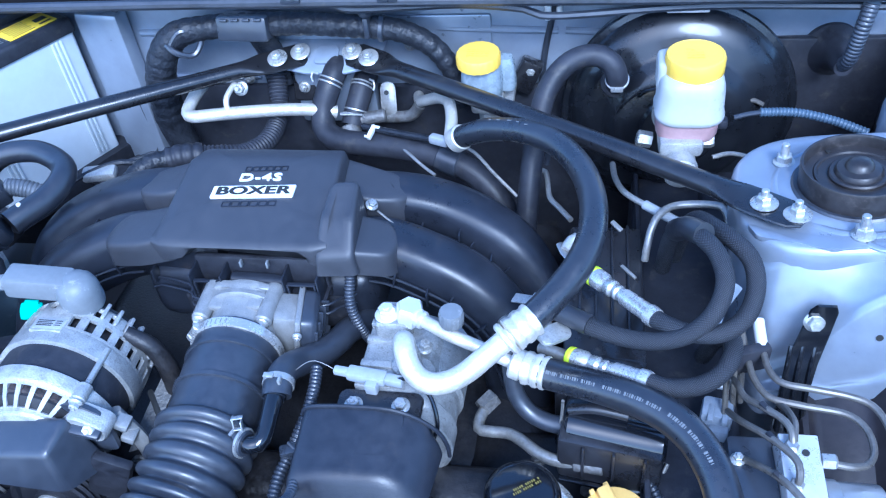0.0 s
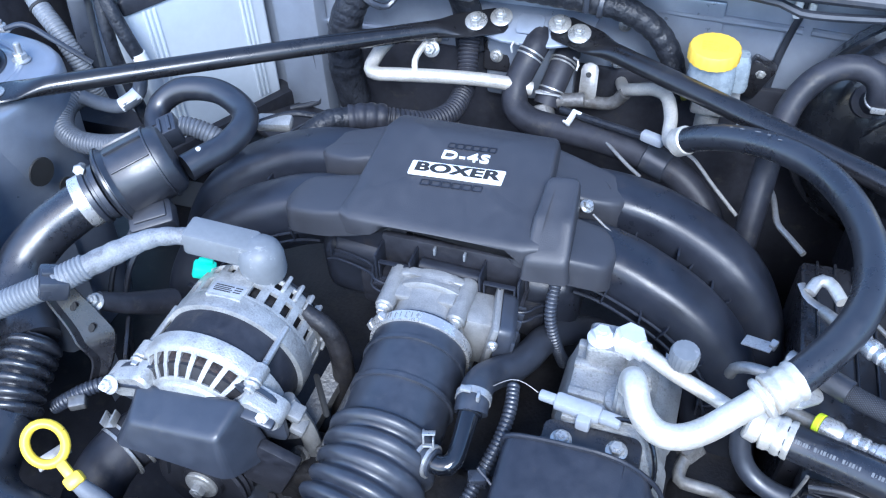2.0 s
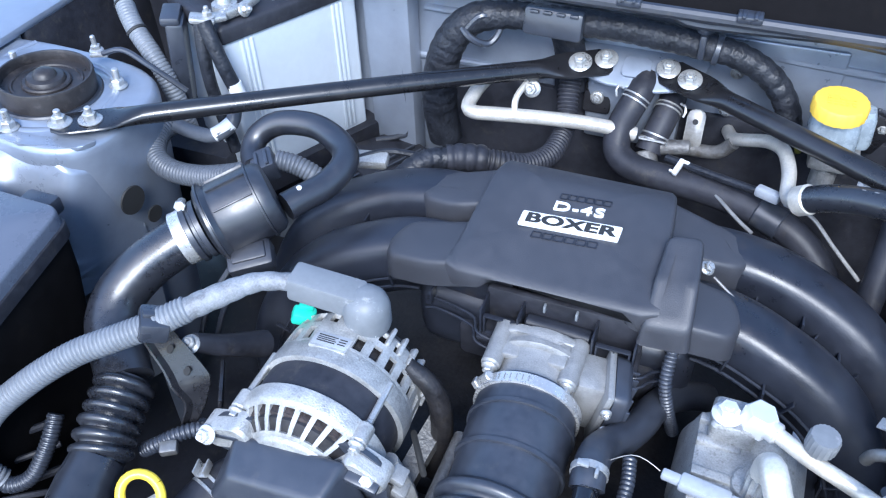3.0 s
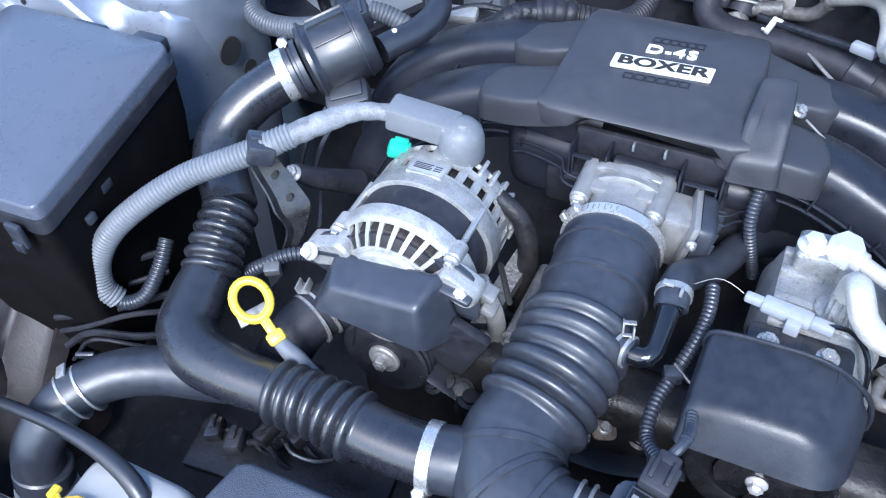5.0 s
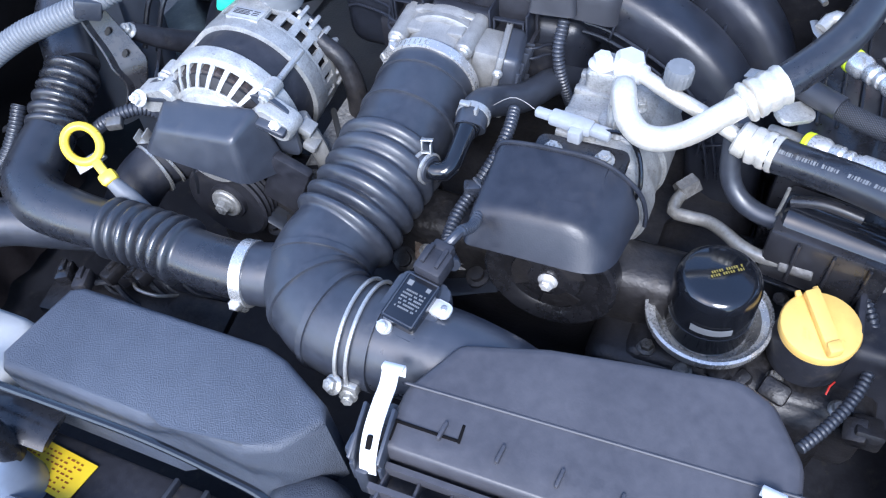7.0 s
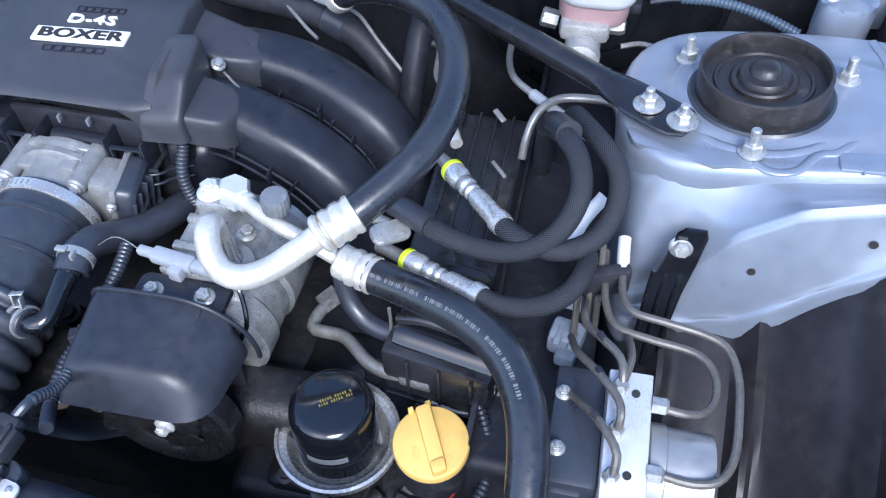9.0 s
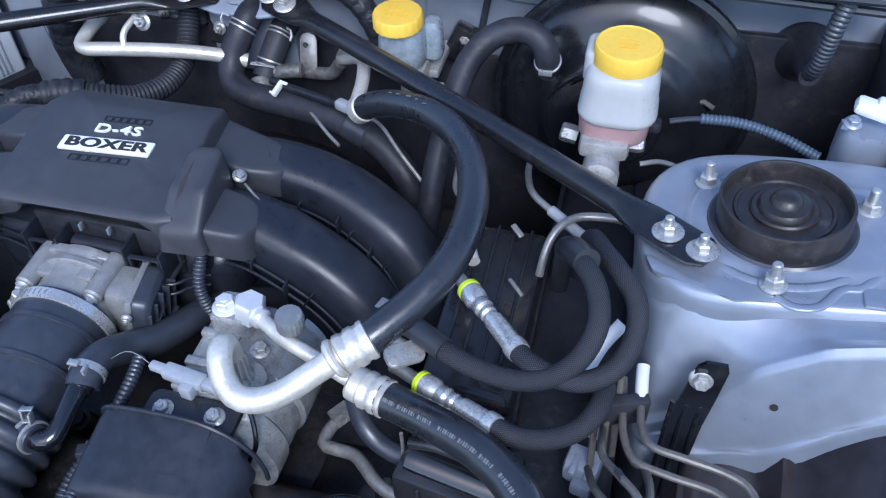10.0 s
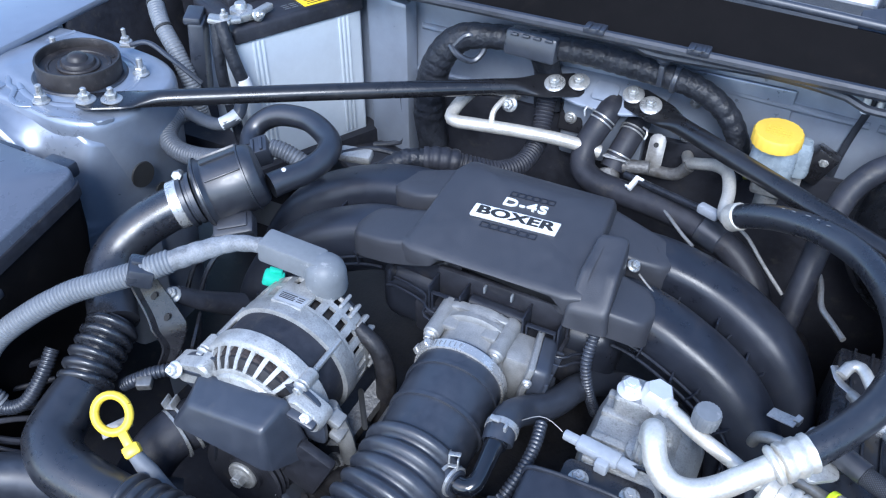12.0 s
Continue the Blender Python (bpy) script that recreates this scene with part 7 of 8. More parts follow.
part("elbow", tube([(-0.17, 0.115, 0.806), (-0.195, 0.100, 0.806), (-0.212, 0.082, 0.798), (-0.222, 0.065, 0.785)], [0.0125, 0.013, 0.0125, 0.012], 18, rib=(0.011, 0.0008, 0, 1)), BLACKTAPE, ct)
bh = thing("valve_bracket", (-0.25, 0.09, 0.8), "pale cast bracket with wires behind the manifold", "bracket")
part("casting", box((-0.262, 0.088, 0.80), (0.045, 0.022, 0.014), 0.005, (8, 0, 12)), CAST, bh)
part("wire", tube([(-0.30, 0.06, 0.80), (-0.25, 0.10, 0.806), (-0.21, 0.115, 0.80), (-0.18, 0.14, 0.79)], 0.004, 8), BLACKTAPE, bh)

# ---- brake booster and reservoirs ----
bb = thing("brake_booster", (0.478, 0.31, 0.64), "gloss black round brake booster on the firewall", "brake booster")
part("drum", lathe([(0.1, -0.055), (0.138, -0.05), (0.143, -0.03), (0.1435, -0.004), (0.149, -0.002), (0.151, 0.002), (0.149, 0.006), (0.142, 0.008), (0.138, 0.016), (0.128, 0.026), (0.112, 0.034), (0.098, 0.037), (0.092, 0.041), (0.084, 0.052), (0.074, 0.058), (0.05, 0.06), (0.046, 0.064), (0.0, 0.064)], (0.478, 0.277, 0.782), (0.0, -1, 0.10), 72), BOOSTER, bb)
part("rim_tab", box((0.478, 0.262, 0.931), (0.05, 0.004, 0.008), 0.0015), ALUWHITE, bb, "pale date tag")
part("clip", moved(tube([(-0.014, 0, 0), (0, 0.007, 0.003), (0.014, 0, 0)], 0.003, 8), pose(0.565, 0.235, 0.815, 0, 0, 0)), LINE, bb)
part("grommet", lathe([(0.02, 0), (0.019, 0.008), (0.012, 0.011), (0.011, 0.02)], (0.397, 0.250, 0.838), (0, -0.8, 0.5), 24), MATTE, bb)
for s0 in ((0.425, 0.24), (0.415, 0.235)):
    part("pressed_line", tube([(s0[0] - 0.02, s0[1] - 0.003, 0.79), (s0[0] - 0.01, s0[1] - 0.012, 0.82), (s0[0] + 0.01, s0[1] - 0.018, 0.842), (s0[0] + 0.03, s0[1] - 0.02, 0.85)], 0.002, 6), BOOSTER, bb)
vhz = thing("vacuum_hose", (0.34, 0.2, 0.85), "black rubber vacuum hose to the brake booster", "hose")
part("hose", tube([(0.29, 0.075, 0.70), (0.294, 0.10, 0.755), (0.298, 0.13, 0.80), (0.303, 0.165, 0.83), (0.312, 0.188, 0.86), (0.328, 0.203, 0.882), (0.348, 0.212, 0.894), (0.370, 0.214, 0.897), (0.387, 0.210, 0.891), (0.395, 0.207, 0.878), (0.397, 0.212, 0.862), (0.397, 0.228, 0.850)], 0.0135, 20), MATTE, vhz)
part("clamp", join(band(((0.397, 0.210, 0.866), (0.397, 0.214, 0.859)), 0.0138, 0.0035, 0.001), box((0.397, 0.1965, 0.860), (0.015, 0.003, 0.007), 0.001)), ZINC, vhz, "pale spring clamp")
mcx = thing("brake_master_cylinder", (0.47, 0.12, 0.79), "cast aluminium brake master cylinder with milky reservoir and yellow cap", "master cylinder")
part("cap", lathe([(0.0315, 0), (0.0325, 0.002), (0.0325, 0.018), (0.0312, 0.0212), (0.0295, 0.022), (0.0285, 0.0212), (0.0, 0.0212)], (0.4790, 0.155, 0.910), (0.0, -0.03, 1), 72, wave=(30, 0.0004)), YELLOW, mcx, "yellow screw cap with fine ribs")
part("cap_print", bars([(-0.008 + 0.005 * (i % 4), -0.008 + 0.006 * (i // 4), 0.0035, 0.003) for i in range(14)], pose(0.4790, 0.1545, 0.9316)), YELLOW, mcx)
part("reservoir", loft([[(0.4775 + x * k, 0.152 + y * k, z) for x, y in rounded(0.076, 0.074, 0.024)] for z, k in ((0.858, 0.95), (0.861, 1.02), (0.866, 1.03), (0.868, 0.99), (0.894, 0.96), (0.902, 0.93), (0.908, 0.88), (0.911, 0.80), (0.912, 0.72))]), MILK, mcx, sharp=50)
part("filler_shoulder", loft([[(0.4570 + x * k, 0.166 + y * k, z) for x, y in rounded(0.036, 0.044, 0.010)] for z, k in ((0.89, 1.0), (0.915, 1.0), (0.920, 0.94), (0.922, 0.8))]), MILK, mcx, sharp=50)
part("lower_reservoir", loft([[(0.4760 + x * k, 0.152 + y * k, z) for x, y in rounded(0.075, 0.072, 0.02)] for z, k in ((0.836, 0.86), (0.842, 0.92), (0.866, 0.95))]), FLUID, mcx, "lower reservoir with pinkish fluid")
part("body", lathe([(0.012, -0.004), (0.019, 0.0), (0.0195, 0.012), (0.018, 0.014), (0.018, 0.06), (0.022, 0.064), (0.022, 0.12), (0.028, 0.124), (0.028, 0.14)], (0.470, 0.088, 0.815), (0.0, 1, 0.0), 32), CAST, mcx)
part("neck", box((0.470, 0.145, 0.832), (0.05, 0.07, 0.02), 0.006), CAST, mcx)
part("port", lathe([(0.009, 0), (0.009, 0.014), (0.007, 0.018)], (0.492, 0.14, 0.826), (1, -0.1, 0.1), 6), ZINC, mcx)
part("port", lathe([(0.010, 0), (0.010, 0.016), (0.008, 0.018)], (0.44, 0.16, 0.812), (-1, 0.0, 0.2), 6), ZINC, mcx)
part("level_sensor", box((0.516, 0.148, 0.846), (0.014, 0.014, 0.012), 0.003), MATTE, mcx)
lv = thing("wire_loom", (0.6, 0.16, 0.84), "grey-blue corrugated sensor wire behind the strut tower", "wire loom", "wire looms")
part("wire", tube([(0.53, 0.155, 0.848), (0.548, 0.16, 0.85), (0.565, 0.165, 0.849)], 0.003, 8), PLASTIC, lv)
part("conduit", tube([(0.56, 0.165, 0.849), (0.60, 0.168, 0.847), (0.64, 0.158, 0.843), (0.675, 0.14, 0.838)], 0.0045, 12, 0.004, rib=(0.0042, 0.001, 0, 1)), material("slate_conduit", (0.07, 0.10, 0.14), 0.4), lv)
part("brake_line", tube([(0.508, 0.125, 0.813), (0.53, 0.13, 0.815), (0.56, 0.125, 0.81), (0.59, 0.12, 0.80)], 0.0028, 8), STEEL, lv)
cr = thing("clutch_reservoir", (0.226, 0.245, 0.79), "cloudy clutch fluid reservoir with yellow cap on the firewall", "reservoir")
part("cap", lathe([(0.0265, 0), (0.028, 0.001), (0.028, 0.014), (0.0265, 0.0165), (0.0, 0.017)], (0.224, 0.236, 0.874), (0.0, -0.05, 1), 60, wave=(20, 0.0007)), YELLOW, cr, "yellow screw cap")
part("cap_print", bars([(-0.012 + 0.006 * (i % 5), -0.008 + 0.005 * (i // 5), 0.004, 0.0028) for i in range(18)], pose(0.224, 0.235, 0.8915, 3, 0, 0)), YELLOW, cr)
part("tank", loft([[(0.226 + x * k, 0.242 + y * k, z) for x, y in rounded(0.054, 0.048, 0.016)] for z, k in ((0.822, 0.75), (0.828, 0.95), (0.842, 1.0), (0.858, 0.96), (0.868, 0.9), (0.875, 0.8))]), MILK2, cr, sharp=50)
part("side_tank", loft([[(0.256 + x * k, 0.262 + y * k, z) for x, y in rounded(0.026, 0.03, 0.010)] for z, k in ((0.826, 0.9), (0.832, 1.0), (0.860, 0.85), (0.870, 0.6))]), MILK2, cr, sharp=50)
part("base", join(box((0.232, 0.250, 0.812), (0.044, 0.04, 0.022), 0.005), rod((0.232, 0.25, 0.77), (0.232, 0.25, 0.80), 0.014, None, 16, 0.002), box((0.25, 0.285, 0.805), (0.03, 0.07, 0.012), 0.003)), CAST, cr, "cast base of the reservoir")
part("bracket", box((0.278, 0.315, 0.812), (0.032, 0.02, 0.05), 0.005, (0, 25, 0)), BRACKET, cr)
part("bolt", hexbolt((0.284, 0.312, 0.82), (0, -1, 0.3), 0.0065, 0.004), ZINC, cr)
part("outlet", join(rod((0.265, 0.22, 0.798), (0.285, 0.215, 0.80), 0.007, None, 12, 0.001), box((0.275, 0.218, 0.806), (0.01, 0.01, 0.018), 0.002)), CLEARP, cr)
part("line", tube([(0.285, 0.215, 0.80), (0.305, 0.215, 0.795), (0.315, 0.22, 0.77), (0.31, 0.22, 0.73)], 0.004, 10), RUBBER, cr)

# ---- fuel lines and braided hoses ----
fr = thing("fuel_rail_box", (0.385, -0.05, 0.66), "black plastic box under the fuel hoses", "box")
part("body", loft([[(0.388 + x * k, -0.05 + y * k, z) for x, y in rounded(0.085, 0.22, 0.006)] for z, k in ((0.56, 1.0), (0.755, 0.97), (0.76, 0.95), (0.762, 0.9))]), BRACKET, fr)
for i in range(4):
    part("rib", box((0.362 + 0.017 * i, -0.03, 0.7635), (0.003, 0.17, 0.003), 0.001), BRACKET, fr)
part("front_plate", box((0.388, -0.168, 0.70), (0.095, 0.012, 0.11), 0.004), BRACKET, fr)
cn = thing("purge_canister", (0.4, -0.22, 0.7), "gloss black canister with steel straps below the hoses", "canister")
part("drum", tube([(0.353, -0.208, 0.735), (0.36, -0.209, 0.735), (0.44, -0.223, 0.735), (0.447, -0.224, 0.735)], [0.016, 0.021, 0.021, 0.016], 24), GLOSS, cn)
part("body", box((0.398, -0.212, 0.715), (0.098, 0.062, 0.06), 0.005, (0, 0, -9)), BRACKET, cn)
for k in range(3):
    part("rib", box((0.37 + 0.028 * k, -0.2405 - 0.0045 * k, 0.718), (0.003, 0.005, 0.05), 0.001, (0, 0, -9)), BRACKET, cn)
part("flange", box((0.398, -0.236, 0.683), (0.10, 0.02, 0.004), 0.001, (0, 0, -9)), GLOSS, cn)
part("spout", tube([(0.356, -0.208, 0.757), (0.38, -0.212, 0.766), (0.41, -0.217, 0.765)], 0.005, 12), BRACKET, cn)
part("strap", tube([(0.346, -0.206, 0.715), (0.349, -0.209, 0.75), (0.35, -0.212, 0.775)], 0.0016, 8), STEEL, cn)
part("strap", tube([(0.39, -0.243, 0.688), (0.42, -0.247, 0.686), (0.44, -0.24, 0.69), (0.45, -0.225, 0.705)], 0.002, 8), STEEL, cn)


def coupling(name, pts, parent):
    a, b = Vector(pts[0]), Vector(pts[-1])
    d = (b - a).normalized()
    L = (b - a).length
    part("ring", rod(a + d * 0.0, a + d * 0.006, 0.0108, None, 24, 0.001), LIME, parent, "lime green ring")
    part("socket", lathe([(0.009, 0.006), (0.0105, 0.007), (0.0105, 0.018), (0.009, 0.021), (0.0075, 0.024), (0.0088, 0.026), (0.0088, 0.033), (0.0065, 0.036), (0.0078, 0.038), (0.0078, 0.042), (0.006, 0.044), (0.0072, 0.046), (0.0072, 0.05), (0.006, 0.052)], a, d, 24), BRIGHT, parent, "bright steel quick coupling")
    part("crimp", lathe([(0.0075, 0.050), (0.0086, 0.051)] + [(0.0086 if (j // 2) % 2 == 0 else 0.0088, 0.0525 + (L - 0.064) * j / 13) for j in range(14)] + [(0.0102, L - 0.010), (0.0104, L - 0.004), (0.0095, L)], a, d, 20), BRIGHT, parent)
    part("inlet", tube([a - d * 0.03, a - d * 0.015, a + d * 0.002], [0.0055, 0.006, 0.0065], 14), STEEL, parent)


f1 = thing("fuel_hose", (0.43, -0.14, 0.8), "braided black fuel hose with steel coupling and lime ring", "fuel hose", "fuel hoses")
coupling("c", [(0.374, -0.074, 0.806), (0.433, -0.148, 0.824)], f1)
part("hose", tube([(0.43, -0.145, 0.823), (0.442, -0.156, 0.825), (0.463, -0.166, 0.826), (0.488, -0.168, 0.83), (0.509, -0.155, 0.838), (0.519, -0.132, 0.852), (0.516, -0.11, 0.866), (0.502, -0.09, 0.872), (0.486, -0.062, 0.866), (0.476, -0.03, 0.848), (0.47, 0.0, 0.81), (0.465, 0.02, 0.75)], [0.0088] + [0.0086] * 11, 22), BRAID, f1)
f2 = thing("fuel_hose", (0.42, -0.18, 0.8), "braided black fuel hose with dark coupling", "fuel hose", "fuel hoses")
part("hose", tube([(0.352, -0.140, 0.814), (0.38, -0.156, 0.814), (0.41, -0.165, 0.813), (0.438, -0.170, 0.818), (0.464, -0.168, 0.830), (0.482, -0.158, 0.848), (0.490, -0.138, 0.866), (0.484, -0.112, 0.876), (0.470, -0.088, 0.876), (0.458, -0.06, 0.860), (0.452, -0.03, 0.82), (0.45, -0.01, 0.76)], 0.0086, 22), BRAID, f2)
part("end", tube([(0.336, -0.131, 0.812), (0.345, -0.136, 0.814), (0.372, -0.152, 0.815)], 0.0102, 18), HOSE, f2)
part("nipple", rod((0.325, -0.124, 0.811), (0.34, -0.133, 0.813), 0.0075, None, 14, 0.001), STEEL, f2)
part("plain_sleeve", tube([(0.474, -0.09, 0.879), (0.462, -0.068, 0.868), (0.455, -0.045, 0.845)], 0.0115, 20), HOSE, f2)
f3 = thing("fuel_hose", (0.45, -0.2, 0.78), "braided black fuel hose with steel coupling and lime ring", "fuel hose", "fuel hoses")
coupling("c", [(0.354, -0.166, 0.784), (0.427, -0.209, 0.806)], f3)
part("inlet_pipe", tube([(0.325, -0.15, 0.776), (0.34, -0.158, 0.781), (0.356, -0.168, 0.785)], 0.0058, 12), STEEL, f3)
part("hose", tube([(0.424, -0.2075, 0.805), (0.438, -0.211, 0.803), (0.455, -0.208, 0.799), (0.475, -0.2, 0.797), (0.492, -0.187, 0.80), (0.502, -0.168, 0.805), (0.503, -0.145, 0.80), (0.497, -0.12, 0.77), (0.49, -0.1, 0.72)], [0.0088] + [0.0086] * 8, 22), BRAID, f3)
pz = thing("fuel_pipes", (0.45, 0.03, 0.76), "dull steel fuel pipes with pale sleeves beside the strut tower", "pipe")
part("pipe", tube([(0.395, 0.14, 0.79), (0.398, 0.105, 0.795), (0.408, 0.072, 0.80), (0.43, 0.05, 0.80), (0.468, 0.018, 0.80), (0.505, -0.01, 0.795), (0.52, -0.03, 0.77)], 0.0036, 10), STEEL, pz)
part("sleeve", tube([(0.43, 0.05, 0.80), (0.45, 0.033, 0.80), (0.468, 0.018, 0.80), (0.49, 0.001, 0.798)], 0.0056, 12), CLEARP, pz)
part("pipe", tube([(0.430, -0.012, 0.772), (0.432, -0.006, 0.79), (0.436, 0.006, 0.804), (0.444, 0.02, 0.811), (0.462, 0.035, 0.812), (0.50, 0.038, 0.812), (0.514, 0.03, 0.81), (0.518, 0.0, 0.80), (0.52, -0.04, 0.78)], 0.0042, 12), STEEL, pz)
part("pipe", tube([(0.302, 0.152, 0.77), (0.312, 0.15, 0.77), (0.316, 0.135, 0.769), (0.321, 0.1, 0.768), (0.334, 0.08, 0.767), (0.348, 0.06, 0.766)], 0.0034, 10), STEEL, pz)
part("tag", box((0.40, 0.035, 0.78), (0.016, 0.006, 0.003), 0.001, (0, 20, -40)), STEEL, pz)
part("tag", box((0.412, -0.04, 0.78), (0.022, 0.004, 0.003), 0.001, (0, 10, -45)), STEEL, pz)
part("sleeve", tube([(0.487, -0.135, 0.80), (0.497, -0.115, 0.812), (0.51, -0.1, 0.825)], 0.0058, 12), WHITE, pz)

# ---- oil filter, filler cap and low pipes ----
of = thing("oil_filter", (0.318, -0.28, 0.67), "black oil filter with yellowish print standing in a metal cup", "oil filter")
part("can", lathe([(0.032, -0.01), (0.0355, 0.0), (0.0355, 0.018), (0.0365, 0.02), (0.0365, 0.023), (0.0355, 0.025), (0.0360, 0.054), (0.0355, 0.058), (0.0338, 0.0625), (0.0308, 0.0655), (0.027, 0.0668), (0.0, 0.068)], (0.3165, -0.286, 0.669), (0, 0.03, 1), 56), GLOSS, of)
part("print", bars([(-0.014 + 0.0021 * (i % 14), 0.0036 - 0.0036 * (i // 14), 0.0013 if i % 3 else 0.0008, 0.0024) for i in range(28) if i % 6], pose(0.3215, -0.283, 0.7376, 0, 0, 35)), GOLDPRINT, of)
part("side_label", moved(sheet(lambda u, v: (0.0366 * math.cos(radians(250 + 55 * u)), 0.0366 * math.sin(radians(250 + 55 * u)), 0.030 + 0.008 * v), 12, 1, 0.0004), pose(0.3165, -0.286, 0.669)), GREYC, of)
cu = solo("filter_cup", lathe([(0.035, -0.02), (0.042, -0.01), (0.0435, 0.0), (0.047, 0.003), (0.053, 0.004), (0.0545, 0.008), (0.0545, 0.014), (0.052, 0.015), (0.051, 0.010), (0.045, 0.008), (0.041, 0.0), (0.0365, -0.008), (0.0, -0.01)], (0.3165, -0.285, 0.668), (0, 0, 1), 64), BANDS, "bare metal drip cup round the oil filter", "filter cup")
oc = thing("oil_filler_cap", (0.402, -0.272, 0.69), "pale yellow oil filler cap with moulded grip", "filler cap")
part("disc", lathe([(0.029, 0), (0.0315, 0.001), (0.032, 0.008), (0.0310, 0.0102), (0.0295, 0.011), (0.0, 0.012)], (0.4013, -0.2905, 0.702), (0.0, -0.08, 1), 48), AMBER, oc)
gm = axis((0.4013, -0.2905, 0.7135), (0, -0.08, 1)) @ Matrix.Diagonal((0.8, 0.92, 0.8, 1)) @ pose(0, 0, 0, 0, 0, 30)
part("grip", moved(join(box((0, 0.002, 0.004), (0.016, 0.062, 0.011), 0.003), box((0, -0.028, 0.005), (0.015, 0.012, 0.015), 0.003)), gm), AMBER, oc)
part("tooth", moved(box((0.006, 0.034, 0.001), (0.006, 0.006, 0.006), 0.0015), gm), AMBER, oc)
part("tooth", moved(box((-0.012, 0.034, 0.001), (0.006, 0.006, 0.006), 0.0015), gm), AMBER, oc)
part("neck", lathe([(0.032, -0.04), (0.032, -0.012), (0.029, -0.004), (0.029, 0.003)], (0.4013, -0.289, 0.70), (0, -0.08, 1), 36), MATTE, oc)
op_ = thing("oil_pipe", (0.32, -0.2, 0.68), "dull aluminium pipe bending past the oil filter", "pipe")
part("pipe", tube([(0.268, -0.155, 0.685), (0.262, -0.172, 0.684), (0.263, -0.186, 0.684), (0.278, -0.19, 0.687), (0.296, -0.194, 0.691), (0.312, -0.208, 0.698), (0.327, -0.222, 0.702), (0.345, -0.23, 0.704), (0.366, -0.232, 0.707)], 0.0062, 14), STEEL, op_)
part("union", rod((0.262, -0.16, 0.684), (0.275, -0.145, 0.688), 0.011, None, 6, 0.001), CASTDARK, op_)
part("union", rod((0.362, -0.231, 0.706), (0.39, -0.236, 0.709), 0.009, None, 12, 0.001), CASTDARK, op_)
dt = solo("drain_hose", tube([(0.298, -0.17, 0.80), (0.299, -0.178, 0.77), (0.304, -0.186, 0.745), (0.318, -0.195, 0.73), (0.34, -0.203, 0.726), (0.36, -0.206, 0.73)], 0.009, 16), RUBBER, "thin black rubber hose below the aluminium pipes", "hose")
wl4 = thing("wire_loom", (0.44, -0.27, 0.68), "black corrugated loom curving past the filler cap", "wire loom", "wire looms")
part("conduit", tube([(0.395, -0.225, 0.695), (0.4023, -0.2214, 0.705), (0.4234, -0.2342, 0.7067), (0.442, -0.2635, 0.698), (0.4498, -0.2896, 0.6806), (0.4421, -0.3215, 0.6689), (0.4273, -0.3495, 0.6608), (0.4098, -0.3754, 0.658)], 0.0044, 12, 0.004, rib=(0.0045, 0.001, 0, 1)), PLASTIC, wl4)
part("red_wire", tube([(0.425, -0.315, 0.674), (0.422, -0.32, 0.676), (0.42, -0.328, 0.672)], 0.0008, 6), material("red_wire", (0.5, 0.03, 0.02), 0.5), wl4)
eb = thing("cylinder_cover", (0.36, -0.25, 0.6), "dark cast cylinder head cover with bolts", "cylinder head")
part("cover", box((0.36, -0.24, 0.60), (0.22, 0.18, 0.09), 0.016, seg=3), GRIME, eb)
rr2 = random.Random(9)
for i in range(14):
    x, y = rr2.uniform(0.27, 0.46), rr2.uniform(-0.33, -0.16)
    part("bolt", hexbolt((x, y, 0.643), (rr2.uniform(-.2, .2), rr2.uniform(-.4, .1), 1), 0.006, 0.0), CASTDARK if i % 3 else STEEL, eb)
for i in range(8):
    x, y = rr2.uniform(0.28, 0.46), rr2.uniform(-0.34, -0.30)
    part("lug", box((x, y, 0.645), (rr2.uniform(.012, .03), rr2.uniform(.012, .025), 0.02), 0.004, (rr2.uniform(-30, 30), rr2.uniform(-30, 30), rr2.uniform(0, 90))), GRIME, eb)

MOTOR = material("drawn_motor_can", (0.4, 0.4, 0.4), 0.38, 0.6, 0.08, 14, 500, 0.1, 0.0003)
# ---- brake hydraulic unit ----
hu = thing("brake_hydraulic_unit", (0.55, -0.3, 0.72), "machined aluminium brake hydraulic block with motor and steel lines", "hydraulic unit")
um = pose(0.5475, -0.296, 0.786, 9, 0, 1)
part("block", moved(box((0, 0, -0.022), (0.032, 0.1, 0.05), 0.0015), um), ALUWHITE, hu)
part("hole", moved(lathe([(0.0032, 0.003), (0.0032, 0.0036)], (0.004, 0.033, 0), (0, 0, 1), 14), um), INK, hu)
part("hole", moved(lathe([(0.0032, 0.003), (0.0032, 0.0036)], (0.002, -0.028, 0), (0, 0, 1), 14), um), INK, hu)
part("motor", lathe([(0.034, 0), (0.036, 0.001), (0.036, 0.012), (0.0345, 0.013), (0.0345, 0.045), (0.034, 0.0468), (0.0, 0.047)], (0.565, -0.298, 0.746), (1, 0, 0), 40), MOTOR, hu)
part("controller", box((0.512, -0.285, 0.735), (0.04, 0.1, 0.08), 0.006), PLASTIC, hu)
for y in (-0.262, -0.308):
    part("controller_bolt", hexbolt((0.500, y, 0.7745), (0, 0, 1), 0.0045, 0.002), ZINC, hu)
part("controller_step", box((0.507, -0.330, 0.742), (0.03, 0.018, 0.05), 0.004), PLASTIC, hu)
